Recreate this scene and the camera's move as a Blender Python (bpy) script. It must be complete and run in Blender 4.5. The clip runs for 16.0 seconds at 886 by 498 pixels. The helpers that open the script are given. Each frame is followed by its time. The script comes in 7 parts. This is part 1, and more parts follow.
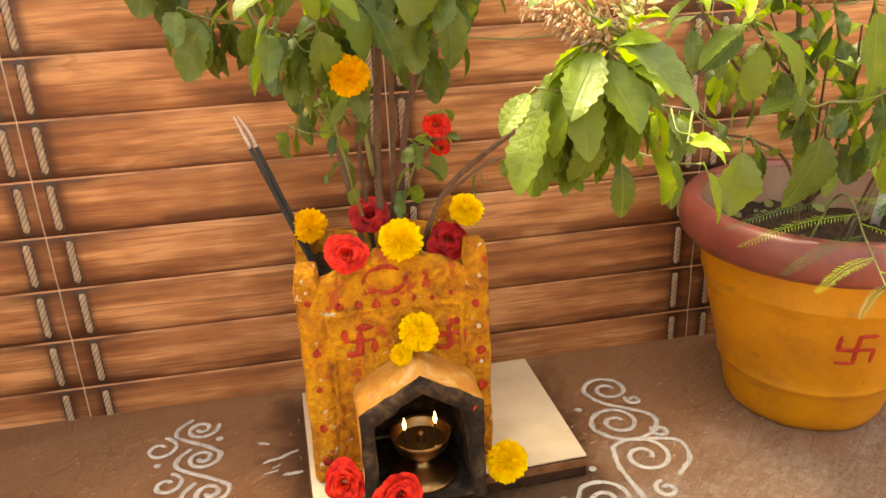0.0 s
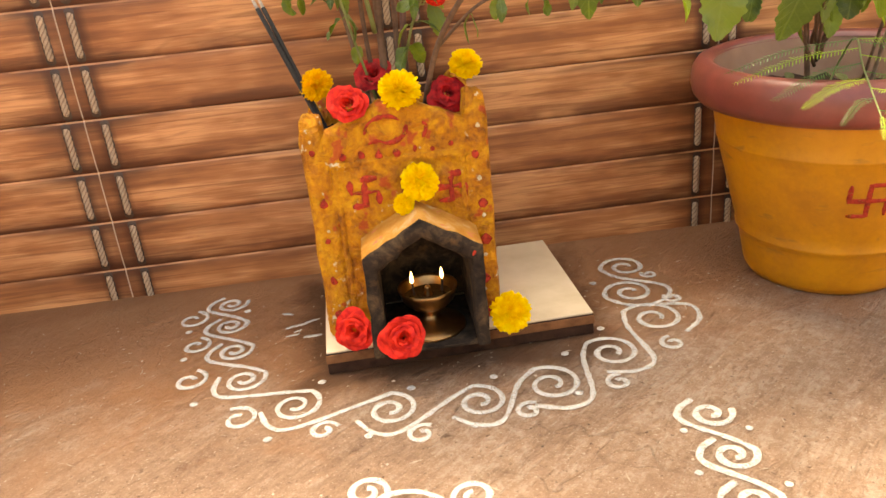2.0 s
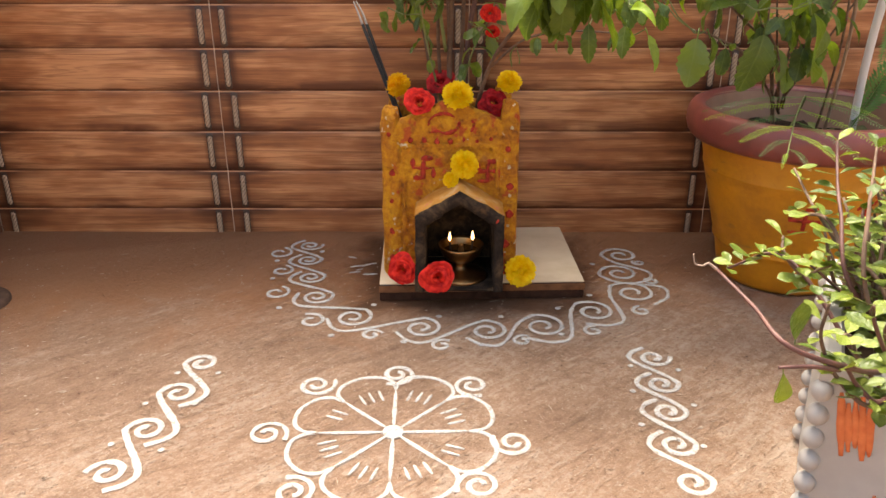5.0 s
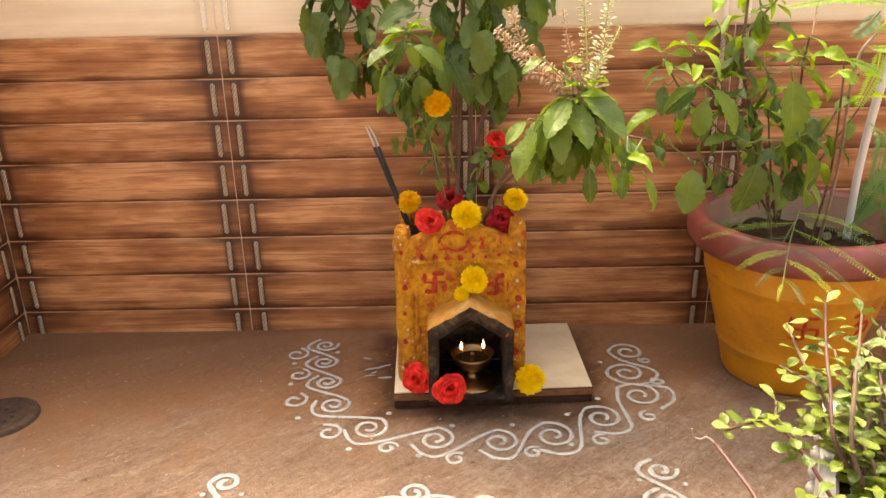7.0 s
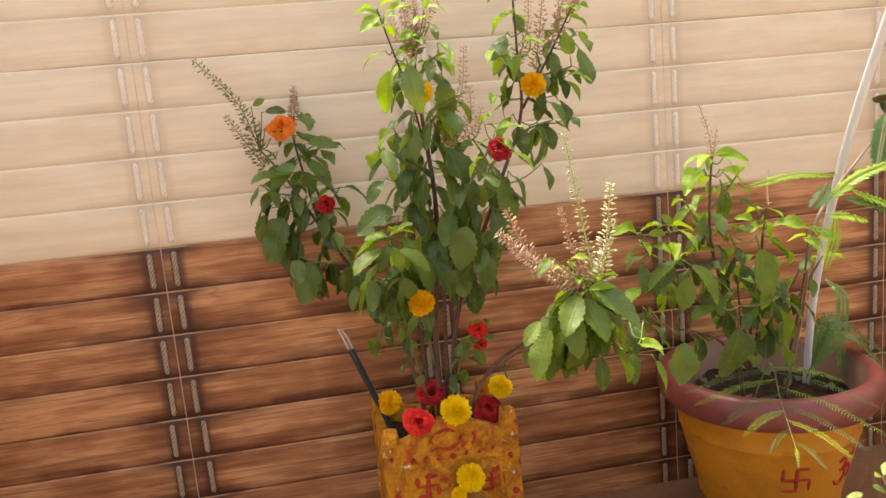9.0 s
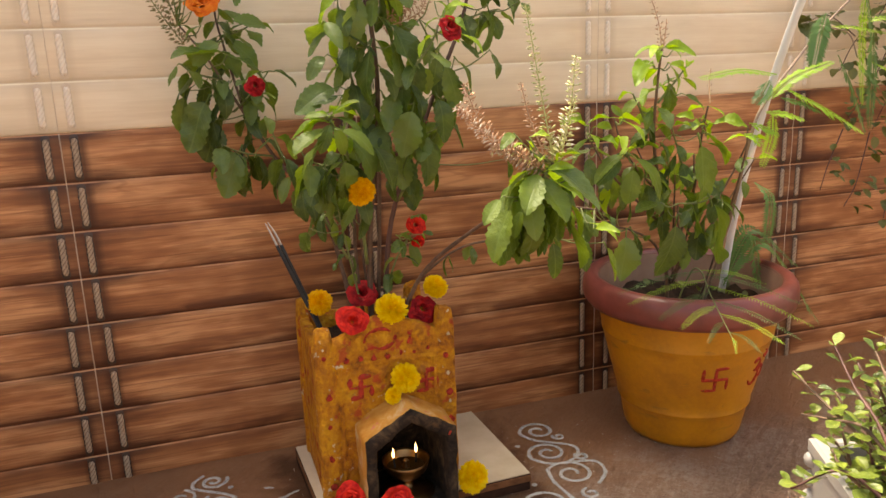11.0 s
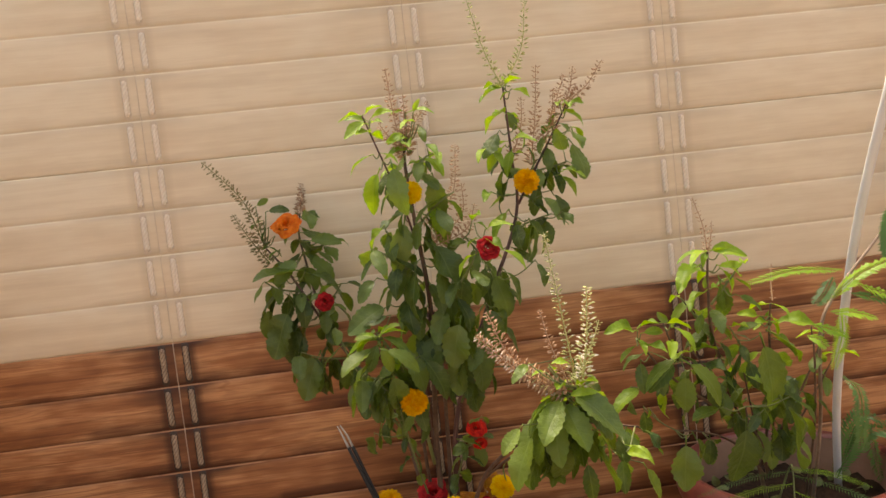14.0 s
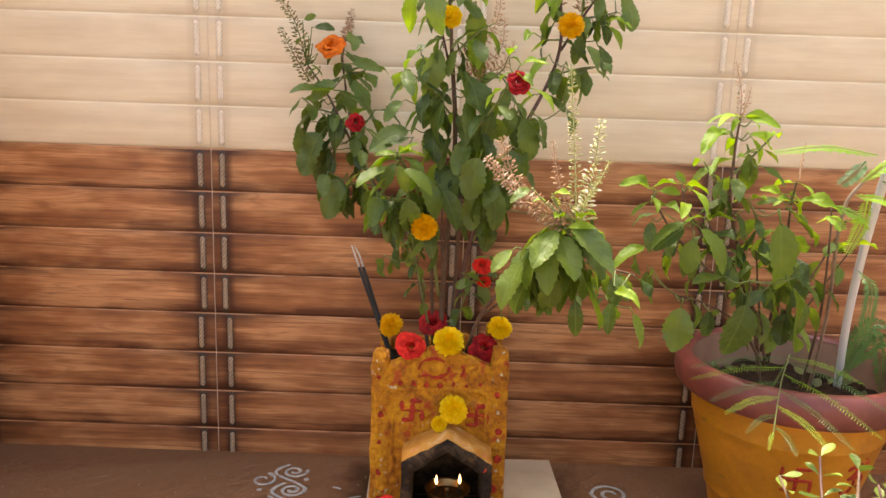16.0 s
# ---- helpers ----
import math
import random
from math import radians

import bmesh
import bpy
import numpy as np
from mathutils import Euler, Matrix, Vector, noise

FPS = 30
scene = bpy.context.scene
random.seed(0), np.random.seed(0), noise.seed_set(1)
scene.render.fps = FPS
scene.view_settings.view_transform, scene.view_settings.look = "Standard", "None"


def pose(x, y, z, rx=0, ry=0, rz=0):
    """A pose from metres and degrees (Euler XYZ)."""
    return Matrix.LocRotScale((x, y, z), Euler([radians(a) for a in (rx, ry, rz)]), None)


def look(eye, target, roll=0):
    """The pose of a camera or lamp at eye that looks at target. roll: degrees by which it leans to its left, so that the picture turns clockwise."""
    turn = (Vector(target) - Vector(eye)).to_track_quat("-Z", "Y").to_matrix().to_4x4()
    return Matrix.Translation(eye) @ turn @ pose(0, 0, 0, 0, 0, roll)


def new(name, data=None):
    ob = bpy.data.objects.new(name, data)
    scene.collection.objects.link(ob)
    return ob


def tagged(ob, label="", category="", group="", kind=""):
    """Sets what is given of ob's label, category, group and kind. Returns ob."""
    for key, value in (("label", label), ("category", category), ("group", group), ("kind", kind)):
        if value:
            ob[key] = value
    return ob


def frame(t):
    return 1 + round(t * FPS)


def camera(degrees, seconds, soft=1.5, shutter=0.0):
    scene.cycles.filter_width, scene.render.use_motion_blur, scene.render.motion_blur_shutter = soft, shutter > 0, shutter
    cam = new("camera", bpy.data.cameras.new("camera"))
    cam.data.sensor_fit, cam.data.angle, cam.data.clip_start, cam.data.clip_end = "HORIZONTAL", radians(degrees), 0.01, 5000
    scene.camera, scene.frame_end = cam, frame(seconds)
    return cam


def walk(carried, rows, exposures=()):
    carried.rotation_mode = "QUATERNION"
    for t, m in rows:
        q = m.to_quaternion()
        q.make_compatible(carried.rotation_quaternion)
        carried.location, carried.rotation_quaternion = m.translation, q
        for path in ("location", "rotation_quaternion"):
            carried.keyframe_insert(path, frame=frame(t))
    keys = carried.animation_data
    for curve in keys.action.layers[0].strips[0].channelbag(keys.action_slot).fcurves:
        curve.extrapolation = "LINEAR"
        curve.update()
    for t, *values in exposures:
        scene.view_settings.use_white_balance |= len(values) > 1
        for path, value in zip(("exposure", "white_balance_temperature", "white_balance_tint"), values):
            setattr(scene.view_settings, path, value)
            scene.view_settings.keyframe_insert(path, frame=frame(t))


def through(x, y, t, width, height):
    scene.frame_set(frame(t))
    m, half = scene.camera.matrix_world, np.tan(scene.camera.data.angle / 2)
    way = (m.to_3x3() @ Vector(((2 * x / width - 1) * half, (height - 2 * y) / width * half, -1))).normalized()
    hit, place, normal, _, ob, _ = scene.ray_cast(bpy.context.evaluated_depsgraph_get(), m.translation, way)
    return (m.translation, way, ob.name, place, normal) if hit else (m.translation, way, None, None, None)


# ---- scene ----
cam = camera(59.2, 16.0)
PATH = [
    (0, (0.346, -1.013, 0.603), (0.652, 0.812, -0.155), -2.7),
    (0.5, (0.368, -0.963, 0.508), (0.654, 0.84, -0.309), -4.4),
    (1, (0.391, -0.961, 0.457), (0.6, 0.855, -0.353), -5.6),
    (1.5, (0.402, -0.998, 0.454), (0.576, 0.827, -0.344), -5.9),
    (2, (0.403, -1.103, 0.478), (0.522, 0.73, -0.315), -5.8),
    (2.5, (0.411, -1.213, 0.528), (0.494, 0.629, -0.246), -4.8),
    (3, (0.427, -1.247, 0.523), (0.479, 0.602, -0.238), -2.5),
    (3.5, (0.416, -1.287, 0.522), (0.417, 0.567, -0.228), -1.6),
    (4, (0.414, -1.334, 0.531), (0.406, 0.523, -0.212), -0.3),
    (6.5, (0.417, -1.443, 0.618), (0.396, 0.37, -0.228), -0.2),
    (7, (0.413, -1.403, 0.679), (0.376, 0.47, -0.023), -1.4),
    (7.5, (0.438, -1.378, 0.713), (0.421, 0.545, 0.164), -4.1),
    (8, (0.439, -1.363, 0.772), (0.458, 0.595, 0.363), -2.8),
    (8.5, (0.366, -1.357, 0.768), (0.512, 0.598, 0.375), -1.3),
    (9, (0.253, -1.34, 0.748), (0.572, 0.602, 0.391), -5.1),
    (9.5, (0.219, -1.289, 0.734), (0.852, 0.589, 0.466), -4.8),
    (10, (0.186, -1.27, 0.683), (0.835, 0.596, 0.368), -2.9),
    (10.2, (0.171, -1.27, 0.656), (0.813, 0.59, 0.295), -2.3),
    (12.3, (0.177, -1.326, 0.68), (0.73, 0.521, 0.146), -3.2),
    (12.5, (0.191, -1.328, 0.693), (0.735, 0.524, 0.171), -3.6),
    (13, (0.262, -1.353, 0.731), (0.509, 0.572, 0.248), -5.1),
    (13.5, (0.327, -1.353, 0.774), (0.502, 0.63, 0.576), -6.2),
    (14, (0.36, -1.346, 0.779), (0.53, 0.64, 0.61), -6.3),
    (14.5, (0.389, -1.346, 0.779), (0.546, 0.641, 0.613), -5.7),
    (15, (0.412, -1.346, 0.775), (0.536, 0.643, 0.615), -4.2),
    (15.5, (0.42, -1.355, 0.754), (0.466, 0.634, 0.547), 0.2),
    (16, (0.42, -1.376, 0.674), (0.411, 0.583, 0.275), 1.9),
]
EXPOSURES = [(0, 2.58, 10000, 6), (1, 2.73, 9800, 6), (1.5, 2.68, 9600, 6), (2.5, 2.44, 8500, 6), (3.5, 2.18, 7750, 8), (4, 2.04, 7250, 8), (6.5, 1.66, 7300, 8), (7, 2.08, 8250, 8), (7.5, 2.07, 7700, 8), (8, 1.88, 7500, 8), (8.5, 1.61, 7500, 8), (9, 1.7, 7500, 8), (9.5, 1.59, 7350, 8), (10, 1.43, 8050, 8), (12.5, 1.97, 7850, 8), (13, 1.91, 7450, 8), (13.5, 1.71, 7250, 8), (14, 1.22, 8150, 8), (14.5, 1.32, 8150, 8), (15.5, 1.41, 7750, 8), (16, 1.82, 7500, 8)]
walk(cam, [(t, look(eye, target, roll)) for t, eye, target, roll in PATH], EXPOSURES)

# ---- light ----
world = bpy.data.worlds.new("world")
scene.world = world
world.use_nodes = True
wt = world.node_tree
sky = wt.nodes.new("ShaderNodeTexSky")
sky.sky_type, sky.sun_disc = "NISHITA", False
SUN_UP, SUN_ROUND = radians(68.5), radians(-22)
sky.sun_elevation, sky.sun_rotation = SUN_UP, SUN_ROUND
sky.dust_density, sky.ozone_density = 5.0, 0.5
background = wt.nodes["Background"]
background.inputs["Strength"].default_value = 0.15
wt.links.new(sky.outputs[0], background.inputs["Color"])
sun = new("sun", bpy.data.lights.new("sun", "SUN"))
sun.data.energy, sun.data.angle, sun.data.color = 2.8, radians(28), (1.0, 0.99, 0.965)
to_sun = Vector((math.sin(SUN_ROUND) * math.cos(SUN_UP), math.cos(SUN_ROUND) * math.cos(SUN_UP), math.sin(SUN_UP)))
sun.matrix_world = look(to_sun * 6, (0, 0, 0))


# ---- building tools ----
def part(name, bm, material, parent=None, label="", smooth=True):
    """Links a bmesh as one mesh object under a thing or a part."""
    me = bpy.data.meshes.new(name)
    bm.to_mesh(me)
    bm.free()
    for m in material if isinstance(material, (list, tuple)) else (material,):
        me.materials.append(m)
    if smooth:
        me.polygons.foreach_set("use_smooth", [True] * len(me.polygons))
    ob = new(name, me)
    ob.parent = parent
    if label:
        tagged(ob, label)
    return ob


def share(name, me, parent, m, label=""):
    """One more object on a mesh that is already there."""
    ob = new(name, me)
    ob.parent = parent
    ob.matrix_basis = m
    if label:
        tagged(ob, label)
    return ob


def thing(name, at, label, category, group="", kind=""):
    ob = new(name)
    ob.empty_display_size = 0.02
    ob.location = at
    return tagged(ob, label, category, group, kind)


def mesh_of(bm, name, materials, smooth=True):
    me = bpy.data.meshes.new(name)
    bm.to_mesh(me)
    bm.free()
    for m in materials:
        me.materials.append(m)
    if smooth:
        me.polygons.foreach_set("use_smooth", [True] * len(me.polygons))
    return me


def box(bm, x0, x1, y0, y1, z0, z1, bevel=0.0, cuts=0):
    made = bmesh.ops.create_cube(bm, size=1)["verts"]
    for v in made:
        v.co = Vector(((x0 + x1) / 2 + v.co.x * (x1 - x0), (y0 + y1) / 2 + v.co.y * (y1 - y0), (z0 + z1) / 2 + v.co.z * (z1 - z0)))
    edges = list({e for v in made for e in v.link_edges})
    if bevel:
        out = bmesh.ops.bevel(bm, geom=edges, offset=bevel, segments=2, affect="EDGES", profile=0.5)
        edges = list({e for f in out["faces"] for e in f.edges})
    if cuts:
        bmesh.ops.subdivide_edges(bm, edges=bm.edges[:], cuts=cuts, use_grid_fill=True)
    return bm


def rough_up(bm, amount, size, seed=0.0):
    """Pushes the points of a mesh about, as hand-laid plaster is uneven."""
    bm.normal_update()
    for v in bm.verts:
        v.co += v.normal * amount * (noise.noise(v.co / size + Vector((seed, 3 * seed, 1.7))) + 0.5 * noise.noise(v.co / size * 2.7))
    return bm


def lathe(bm, profile, segments=48, centre=(0, 0), mat=0, wobble=0.0):
    rings = []
    for r, z in profile:
        ring = []
        for k in range(segments):
            a = 2 * math.pi * k / segments
            rr = r * (1 + wobble * math.sin(3 * a + 9 * z))
            ring.append(bm.verts.new((centre[0] + rr * math.cos(a), centre[1] + rr * math.sin(a), z)))
        rings.append(ring)
    for a, b in zip(rings, rings[1:]):
        for k in range(segments):
            f = bm.faces.new((a[k], a[(k + 1) % segments], b[(k + 1) % segments], b[k]))
            f.material_index = mat
    return rings


def glide(points, steps=6):
    """A smooth line through the points (Catmull-Rom)."""
    p = [Vector(q) for q in points]
    p = [2 * p[0] - p[1]] + p + [2 * p[-1] - p[-2]]
    out = []
    for a, b, c, d in zip(p, p[1:], p[2:], p[3:]):
        for k in range(steps):
            t = k / steps
            out.append(0.5 * (2 * b + (c - a) * t + (2 * a - 5 * b + 4 * c - d) * t * t + (3 * b - a - 3 * c + d) * t ** 3))
    out.append(p[-2].copy())
    return out


def tube(bm, points, radii, sides=6, mat=0):
    """A round stem along the points, tapered from radii[0] to radii[1]."""
    last = None
    n = len(points)
    ref = Vector((0.31, 0.83, 0.46))
    for i, p in enumerate(points):
        ahead = (points[min(i + 1, n - 1)] - points[max(i - 1, 0)]).normalized()
        u = ahead.cross(ref).normalized()
        v = ahead.cross(u)
        r = radii[0] + (radii[1] - radii[0]) * i / max(1, n - 1)
        ring = [bm.verts.new(p + r * (math.cos(2 * math.pi * k / sides) * u + math.sin(2 * math.pi * k / sides) * v)) for k in range(sides)]
        if last:
            for k in range(sides):
                bm.faces.new((last[k], last[(k + 1) % sides], ring[(k + 1) % sides], ring[k])).material_index = mat
        else:
            bm.faces.new(ring[::-1]).material_index = mat
        last = ring
    bm.faces.new(last).material_index = mat
    return bm


def ribbon(bm, points, width, thick, up=None, ragged=0.0, seed=0.0):
    """A low raised stroke along the points. up: its normal, or a function of the point."""
    rows = []
    n = len(points)
    for i, p in enumerate(points):
        normal = Vector((0, 0, 1)) if up is None else up(p)
        ahead = (points[min(i + 1, n - 1)] - points[max(i - 1, 0)]).normalized()
        side = ahead.cross(normal).normalized()
        w = width * 0.5 * (1 + ragged * noise.noise(p * 90 + Vector((seed, 0, 0))))
        w *= min(1.0, 0.45 + 0.55 * min(i, n - 1 - i) / 2)
        low = -0.0006
        rows.append([bm.verts.new(p + side * s * w + normal * h) for s, h in ((-1, low), (-0.72, thick), (0, thick * 1.25), (0.72, thick), (1, low))])
    for a, b in zip(rows, rows[1:]):
        for k in range(4):
            bm.faces.new((a[k], b[k], b[k + 1], a[k + 1]))
    bm.faces.new(rows[0])
    bm.faces.new(rows[-1][::-1])
    bmesh.ops.recalc_face_normals(bm, faces=bm.faces[:])
    return bm


# ---- materials ----
class Nodes:
    def __init__(self, name, rough=0.6, metal=0.0, spec=0.5):
        self.mat = bpy.data.materials.new(name)
        self.mat.use_nodes = True
        self.tree = self.mat.node_tree
        self.shader = self.tree.nodes["Principled BSDF"]
        self.shader.inputs["Roughness"].default_value = rough
        self.shader.inputs["Metallic"].default_value = metal
        self.shader.inputs["Specular IOR Level"].default_value = spec

    def link(self, a, b):
        self.tree.links.new(a, b)
        return b

    def put(self, socket, value):
        if isinstance(value, bpy.types.NodeSocket):
            self.tree.links.new(value, socket)
        else:
            socket.default_value = value

    def coords(self, kind="Object", scale=(1, 1, 1), shift=True):
        tc = self.tree.nodes.new("ShaderNodeTexCoord")
        mp = self.tree.nodes.new("ShaderNodeMapping")
        mp.inputs["Scale"].default_value = scale
        self.link(tc.outputs[kind], mp.inputs["Vector"])
        if shift:
            info = self.tree.nodes.new("ShaderNodeObjectInfo")
            mul = self.tree.nodes.new("ShaderNodeMath")
            mul.operation = "MULTIPLY"
            mul.inputs[1].default_value = 37.0
            self.link(info.outputs["Random"], mul.inputs[0])
            self.link(mul.outputs[0], mp.inputs["Location"])
        return mp.outputs[0]

    def noise(self, vec, scale, detail=4.0, rough=0.55, warp=0.0):
        n = self.tree.nodes.new("ShaderNodeTexNoise")
        n.inputs["Scale"].default_value = scale
        n.inputs["Detail"].default_value = detail
        n.inputs["Roughness"].default_value = rough
        n.inputs["Distortion"].default_value = warp
        self.link(vec, n.inputs["Vector"])
        return n.outputs["Fac"]

    def ramp(self, fac, *stops):
        r = self.tree.nodes.new("ShaderNodeValToRGB")
        while len(r.color_ramp.elements) < len(stops):
            r.color_ramp.elements.new(0.5)
        for e, (at, colour) in zip(r.color_ramp.elements, stops):
            e.position = at
            e.color = (*colour, 1) if not isinstance(colour, (int, float)) else (colour, colour, colour, 1)
        self.link(fac, r.inputs["Fac"])
        return r.outputs["Color"]

    def math(self, op, a, b=0.0, clamp=False):
        m = self.tree.nodes.new("ShaderNodeMath")
        m.operation, m.use_clamp = op, clamp
        self.put(m.inputs[0], a)
        self.put(m.inputs[1], b)
        return m.outputs[0]

    def mix(self, fac, a, b, kind="MIX"):
        m = self.tree.nodes.new("ShaderNodeMix")
        m.data_type, m.blend_type = "RGBA", kind
        self.put(m.inputs["Factor"], fac)
        for s, v in ((m.inputs[6], a), (m.inputs[7], b)):
            self.put(s, v if isinstance(v, bpy.types.NodeSocket) else (*v, 1))
        return m.outputs[2]

    def bump(self, height, strength=0.3, distance=0.002):
        b = self.tree.nodes.new("ShaderNodeBump")
        b.inputs["Strength"].default_value = strength
        b.inputs["Distance"].default_value = distance
        self.link(height, b.inputs["Height"])
        self.link(b.outputs[0], self.shader.inputs["Normal"])

    def colour(self, value):
        self.put(self.shader.inputs["Base Color"], value if isinstance(value, bpy.types.NodeSocket) else (*value, 1))
        return self.mat

    def split(self, vec):
        s = self.tree.nodes.new("ShaderNodeSeparateXYZ")
        self.link(vec, s.inputs[0])
        return s.outputs


def simple(name, low, high, scale=60.0, rough=0.6, metal=0.0, bump=0.0, spec=0.5, shift=True):
    """Two tones of one colour, mottled at two scales, with a fine relief."""
    n = Nodes(name, rough, metal, spec)
    v = n.coords(shift=shift)
    a, b = n.noise(v, scale, 5), n.noise(v, scale * 0.21, 3)
    both = n.math("ADD", n.math("MULTIPLY", a, 0.55), n.math("MULTIPLY", b, 0.45))
    if bump:
        n.bump(a, bump, 0.001)
    return n.colour(n.ramp(both, (0.32, low), (0.68, high)))


def tile_material(name, light, mid, dark, burn, rough):
    """Glazed tile printed and embossed as a blind of split logs; four rows to a tile."""
    n = Nodes(name, rough, 0.0, 0.5 - 0.22 * burn)
    place = n.coords(shift=False)
    x, y, z = n.split(place)
    grain = n.noise(n.coords(scale=(2.4, 1, 36)), 5.0, 6, 0.64, 0.9)
    streak = n.noise(n.coords(scale=(0.8, 1, 13)), 4.0, 3, 0.5, 0.2)
    blotch = n.noise(n.coords(scale=(1.0, 1, 2.4)), 9.0, 2)
    row = n.math("FRACT", n.math("DIVIDE", z, 0.075))
    tone = n.math("ADD", n.math("MULTIPLY", grain, 0.24), n.math("ADD", n.math("MULTIPLY", streak, 0.38), n.math("MULTIPLY", blotch, 0.38)))
    body = n.ramp(tone, (0.36, tuple(0.55 * a + 0.45 * b for a, b in zip(dark, mid))), (0.475, mid), (0.575, light))
    hair = n.ramp(n.noise(n.coords(scale=(0.7, 1, 70)), 6.0, 3, 0.6, 0.6), (0.56, 0.0), (0.64, 1.0))
    body = n.mix(n.math("MULTIPLY", hair, 0.10 + 0.08 * burn), body, tuple(0.5 * a + 0.5 * b for a, b in zip(dark, mid)))
    band = n.ramp(n.noise(n.coords(scale=(0.55, 1, 22)), 5.0, 5, 0.62, 0.8), (0.55, 0.0), (0.63, 1.0))
    body = n.mix(n.math("MULTIPLY", band, 0.08 + 0.58 * burn), body, tuple(0.6 * a + 0.4 * b for a, b in zip(dark, mid)))
    rings = n.math("SINE", n.math("MULTIPLY", n.noise(n.coords(scale=(0.9, 1, 17)), 1.7, 2, 0.45, 0.9), 74.0))
    body = n.mix(n.math("MULTIPLY", n.ramp(rings, (0.45, 0.0), (0.95, 1.0)), 0.06 + 0.26 * burn), body, tuple(0.45 * a + 0.55 * b for a, b in zip(dark, mid)))
    # rounding shade at each log's lower and upper edge, put into the colour
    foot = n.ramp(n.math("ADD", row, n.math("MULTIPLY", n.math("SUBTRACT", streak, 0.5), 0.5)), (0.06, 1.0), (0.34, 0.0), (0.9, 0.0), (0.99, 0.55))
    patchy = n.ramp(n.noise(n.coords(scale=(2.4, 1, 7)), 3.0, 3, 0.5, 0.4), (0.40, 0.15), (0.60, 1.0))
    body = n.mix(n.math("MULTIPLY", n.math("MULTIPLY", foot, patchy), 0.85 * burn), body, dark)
    end = n.math("MINIMUM", x, n.math("SUBTRACT", 0.45, x))
    singe = n.ramp(n.math("ADD", end, n.math("MULTIPLY", n.math("SUBTRACT", streak, 0.5), 0.12)), (0.015, 1.0), (0.075, 0.0))
    body = n.mix(n.math("MULTIPLY", singe, 0.66 * burn), body, dark)
    smoke = n.ramp(n.math("ADD", end, n.math("MULTIPLY", n.math("SUBTRACT", n.noise(n.coords(scale=(1.2, 1, 6)), 7.0, 3), 0.5), 0.22)), (0.03, 1.0), (0.13, 0.0))
    rim = n.ramp(n.math("ABSOLUTE", n.math("SUBTRACT", n.math("ADD", row, n.math("MULTIPLY", n.math("SUBTRACT", grain, 0.5), 0.3)), 0.5)), (0.22, 0.0), (0.46, 1.0))
    body = n.mix(n.math("MULTIPLY", n.math("MULTIPLY", smoke, rim), 0.8 * burn), body, tuple(c * 0.55 for c in dark))
    # soft shadow on both sides of the cords, put into the tile colour
    beside = n.math("ABSOLUTE", n.math("SUBTRACT", end, 0.0245))
    body = n.mix(n.math("MULTIPLY", n.ramp(n.math("MULTIPLY", beside, 10.0), (0.05, 1.0), (0.15, 0.0)), 0.30 + 0.45 * burn), body, tuple(c * (0.85 if burn < 0.5 else 0.7) for c in dark))
    # thin shadow at the bottom of each log, painted dark
    seam_shade = n.ramp(row, (0.0, 1.0), (0.02, 0.8), (0.07, 0.0))
    body = n.mix(n.math("MULTIPLY", seam_shade, 0.15 + 0.6 * burn), body, dark)
    # highlight along each log's top edge, painted as a pale line
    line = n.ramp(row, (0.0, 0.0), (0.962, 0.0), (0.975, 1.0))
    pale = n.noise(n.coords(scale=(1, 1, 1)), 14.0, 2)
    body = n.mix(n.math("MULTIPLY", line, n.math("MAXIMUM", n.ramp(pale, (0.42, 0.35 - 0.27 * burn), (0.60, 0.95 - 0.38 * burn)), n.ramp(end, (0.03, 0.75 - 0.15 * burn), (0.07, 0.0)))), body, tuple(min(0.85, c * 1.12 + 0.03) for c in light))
    joint = n.ramp(n.math("MULTIPLY", end, 100.0), (0.07, 1.0), (0.12, 0.0))
    body = n.mix(n.math("MULTIPLY", joint, 0.3 + 0.35 * burn), body, (0.60, 0.46, 0.34))
    n.bump(grain, 0.12, 0.0006)
    n.put(n.shader.inputs["Roughness"], n.ramp(grain, (0.3, rough + 0.1), (0.7, rough - 0.06)))
    return n.colour(body)


WOOD_TILE = tile_material("wood_tile", (0.59, 0.280, 0.124), (0.380, 0.147, 0.057), (0.082, 0.0235, 0.0105), 1.0, 0.36)
CREAM_TILE = tile_material("cream_tile", (0.785, 0.640, 0.450), (0.74, 0.586, 0.398), (0.635, 0.475, 0.305), 0.3, 0.34)
ROPE = simple("rope_glaze", (0.28, 0.188, 0.12), (0.48, 0.345, 0.23), 240, 0.5)
# hole tones: the dark cord ends, and the shadow painted along the cord
ROPE_HOLE_SHADE = simple("rope_hole_shade_glaze", (0.018, 0.009, 0.006), (0.06, 0.028, 0.016), 150, 0.45)
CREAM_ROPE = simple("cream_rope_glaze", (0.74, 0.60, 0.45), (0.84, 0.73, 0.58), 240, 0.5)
CREAM_HOLE_SHADE = simple("cream_hole_shade_glaze", (0.54, 0.41, 0.28), (0.64, 0.50, 0.36), 150, 0.5)
# groove tones: darker copies that paint the shade between strands
ROPE_GROOVE_SHADE = simple("rope_groove_shade_glaze", (0.17, 0.105, 0.062), (0.27, 0.175, 0.11), 240, 0.55)
CREAM_GROOVE_SHADE = simple("cream_groove_shade_glaze", (0.68, 0.545, 0.405), (0.76, 0.63, 0.48), 240, 0.55)
GROUT = simple("grout", (0.50, 0.37, 0.26), (0.64, 0.50, 0.37), 120, 0.9)
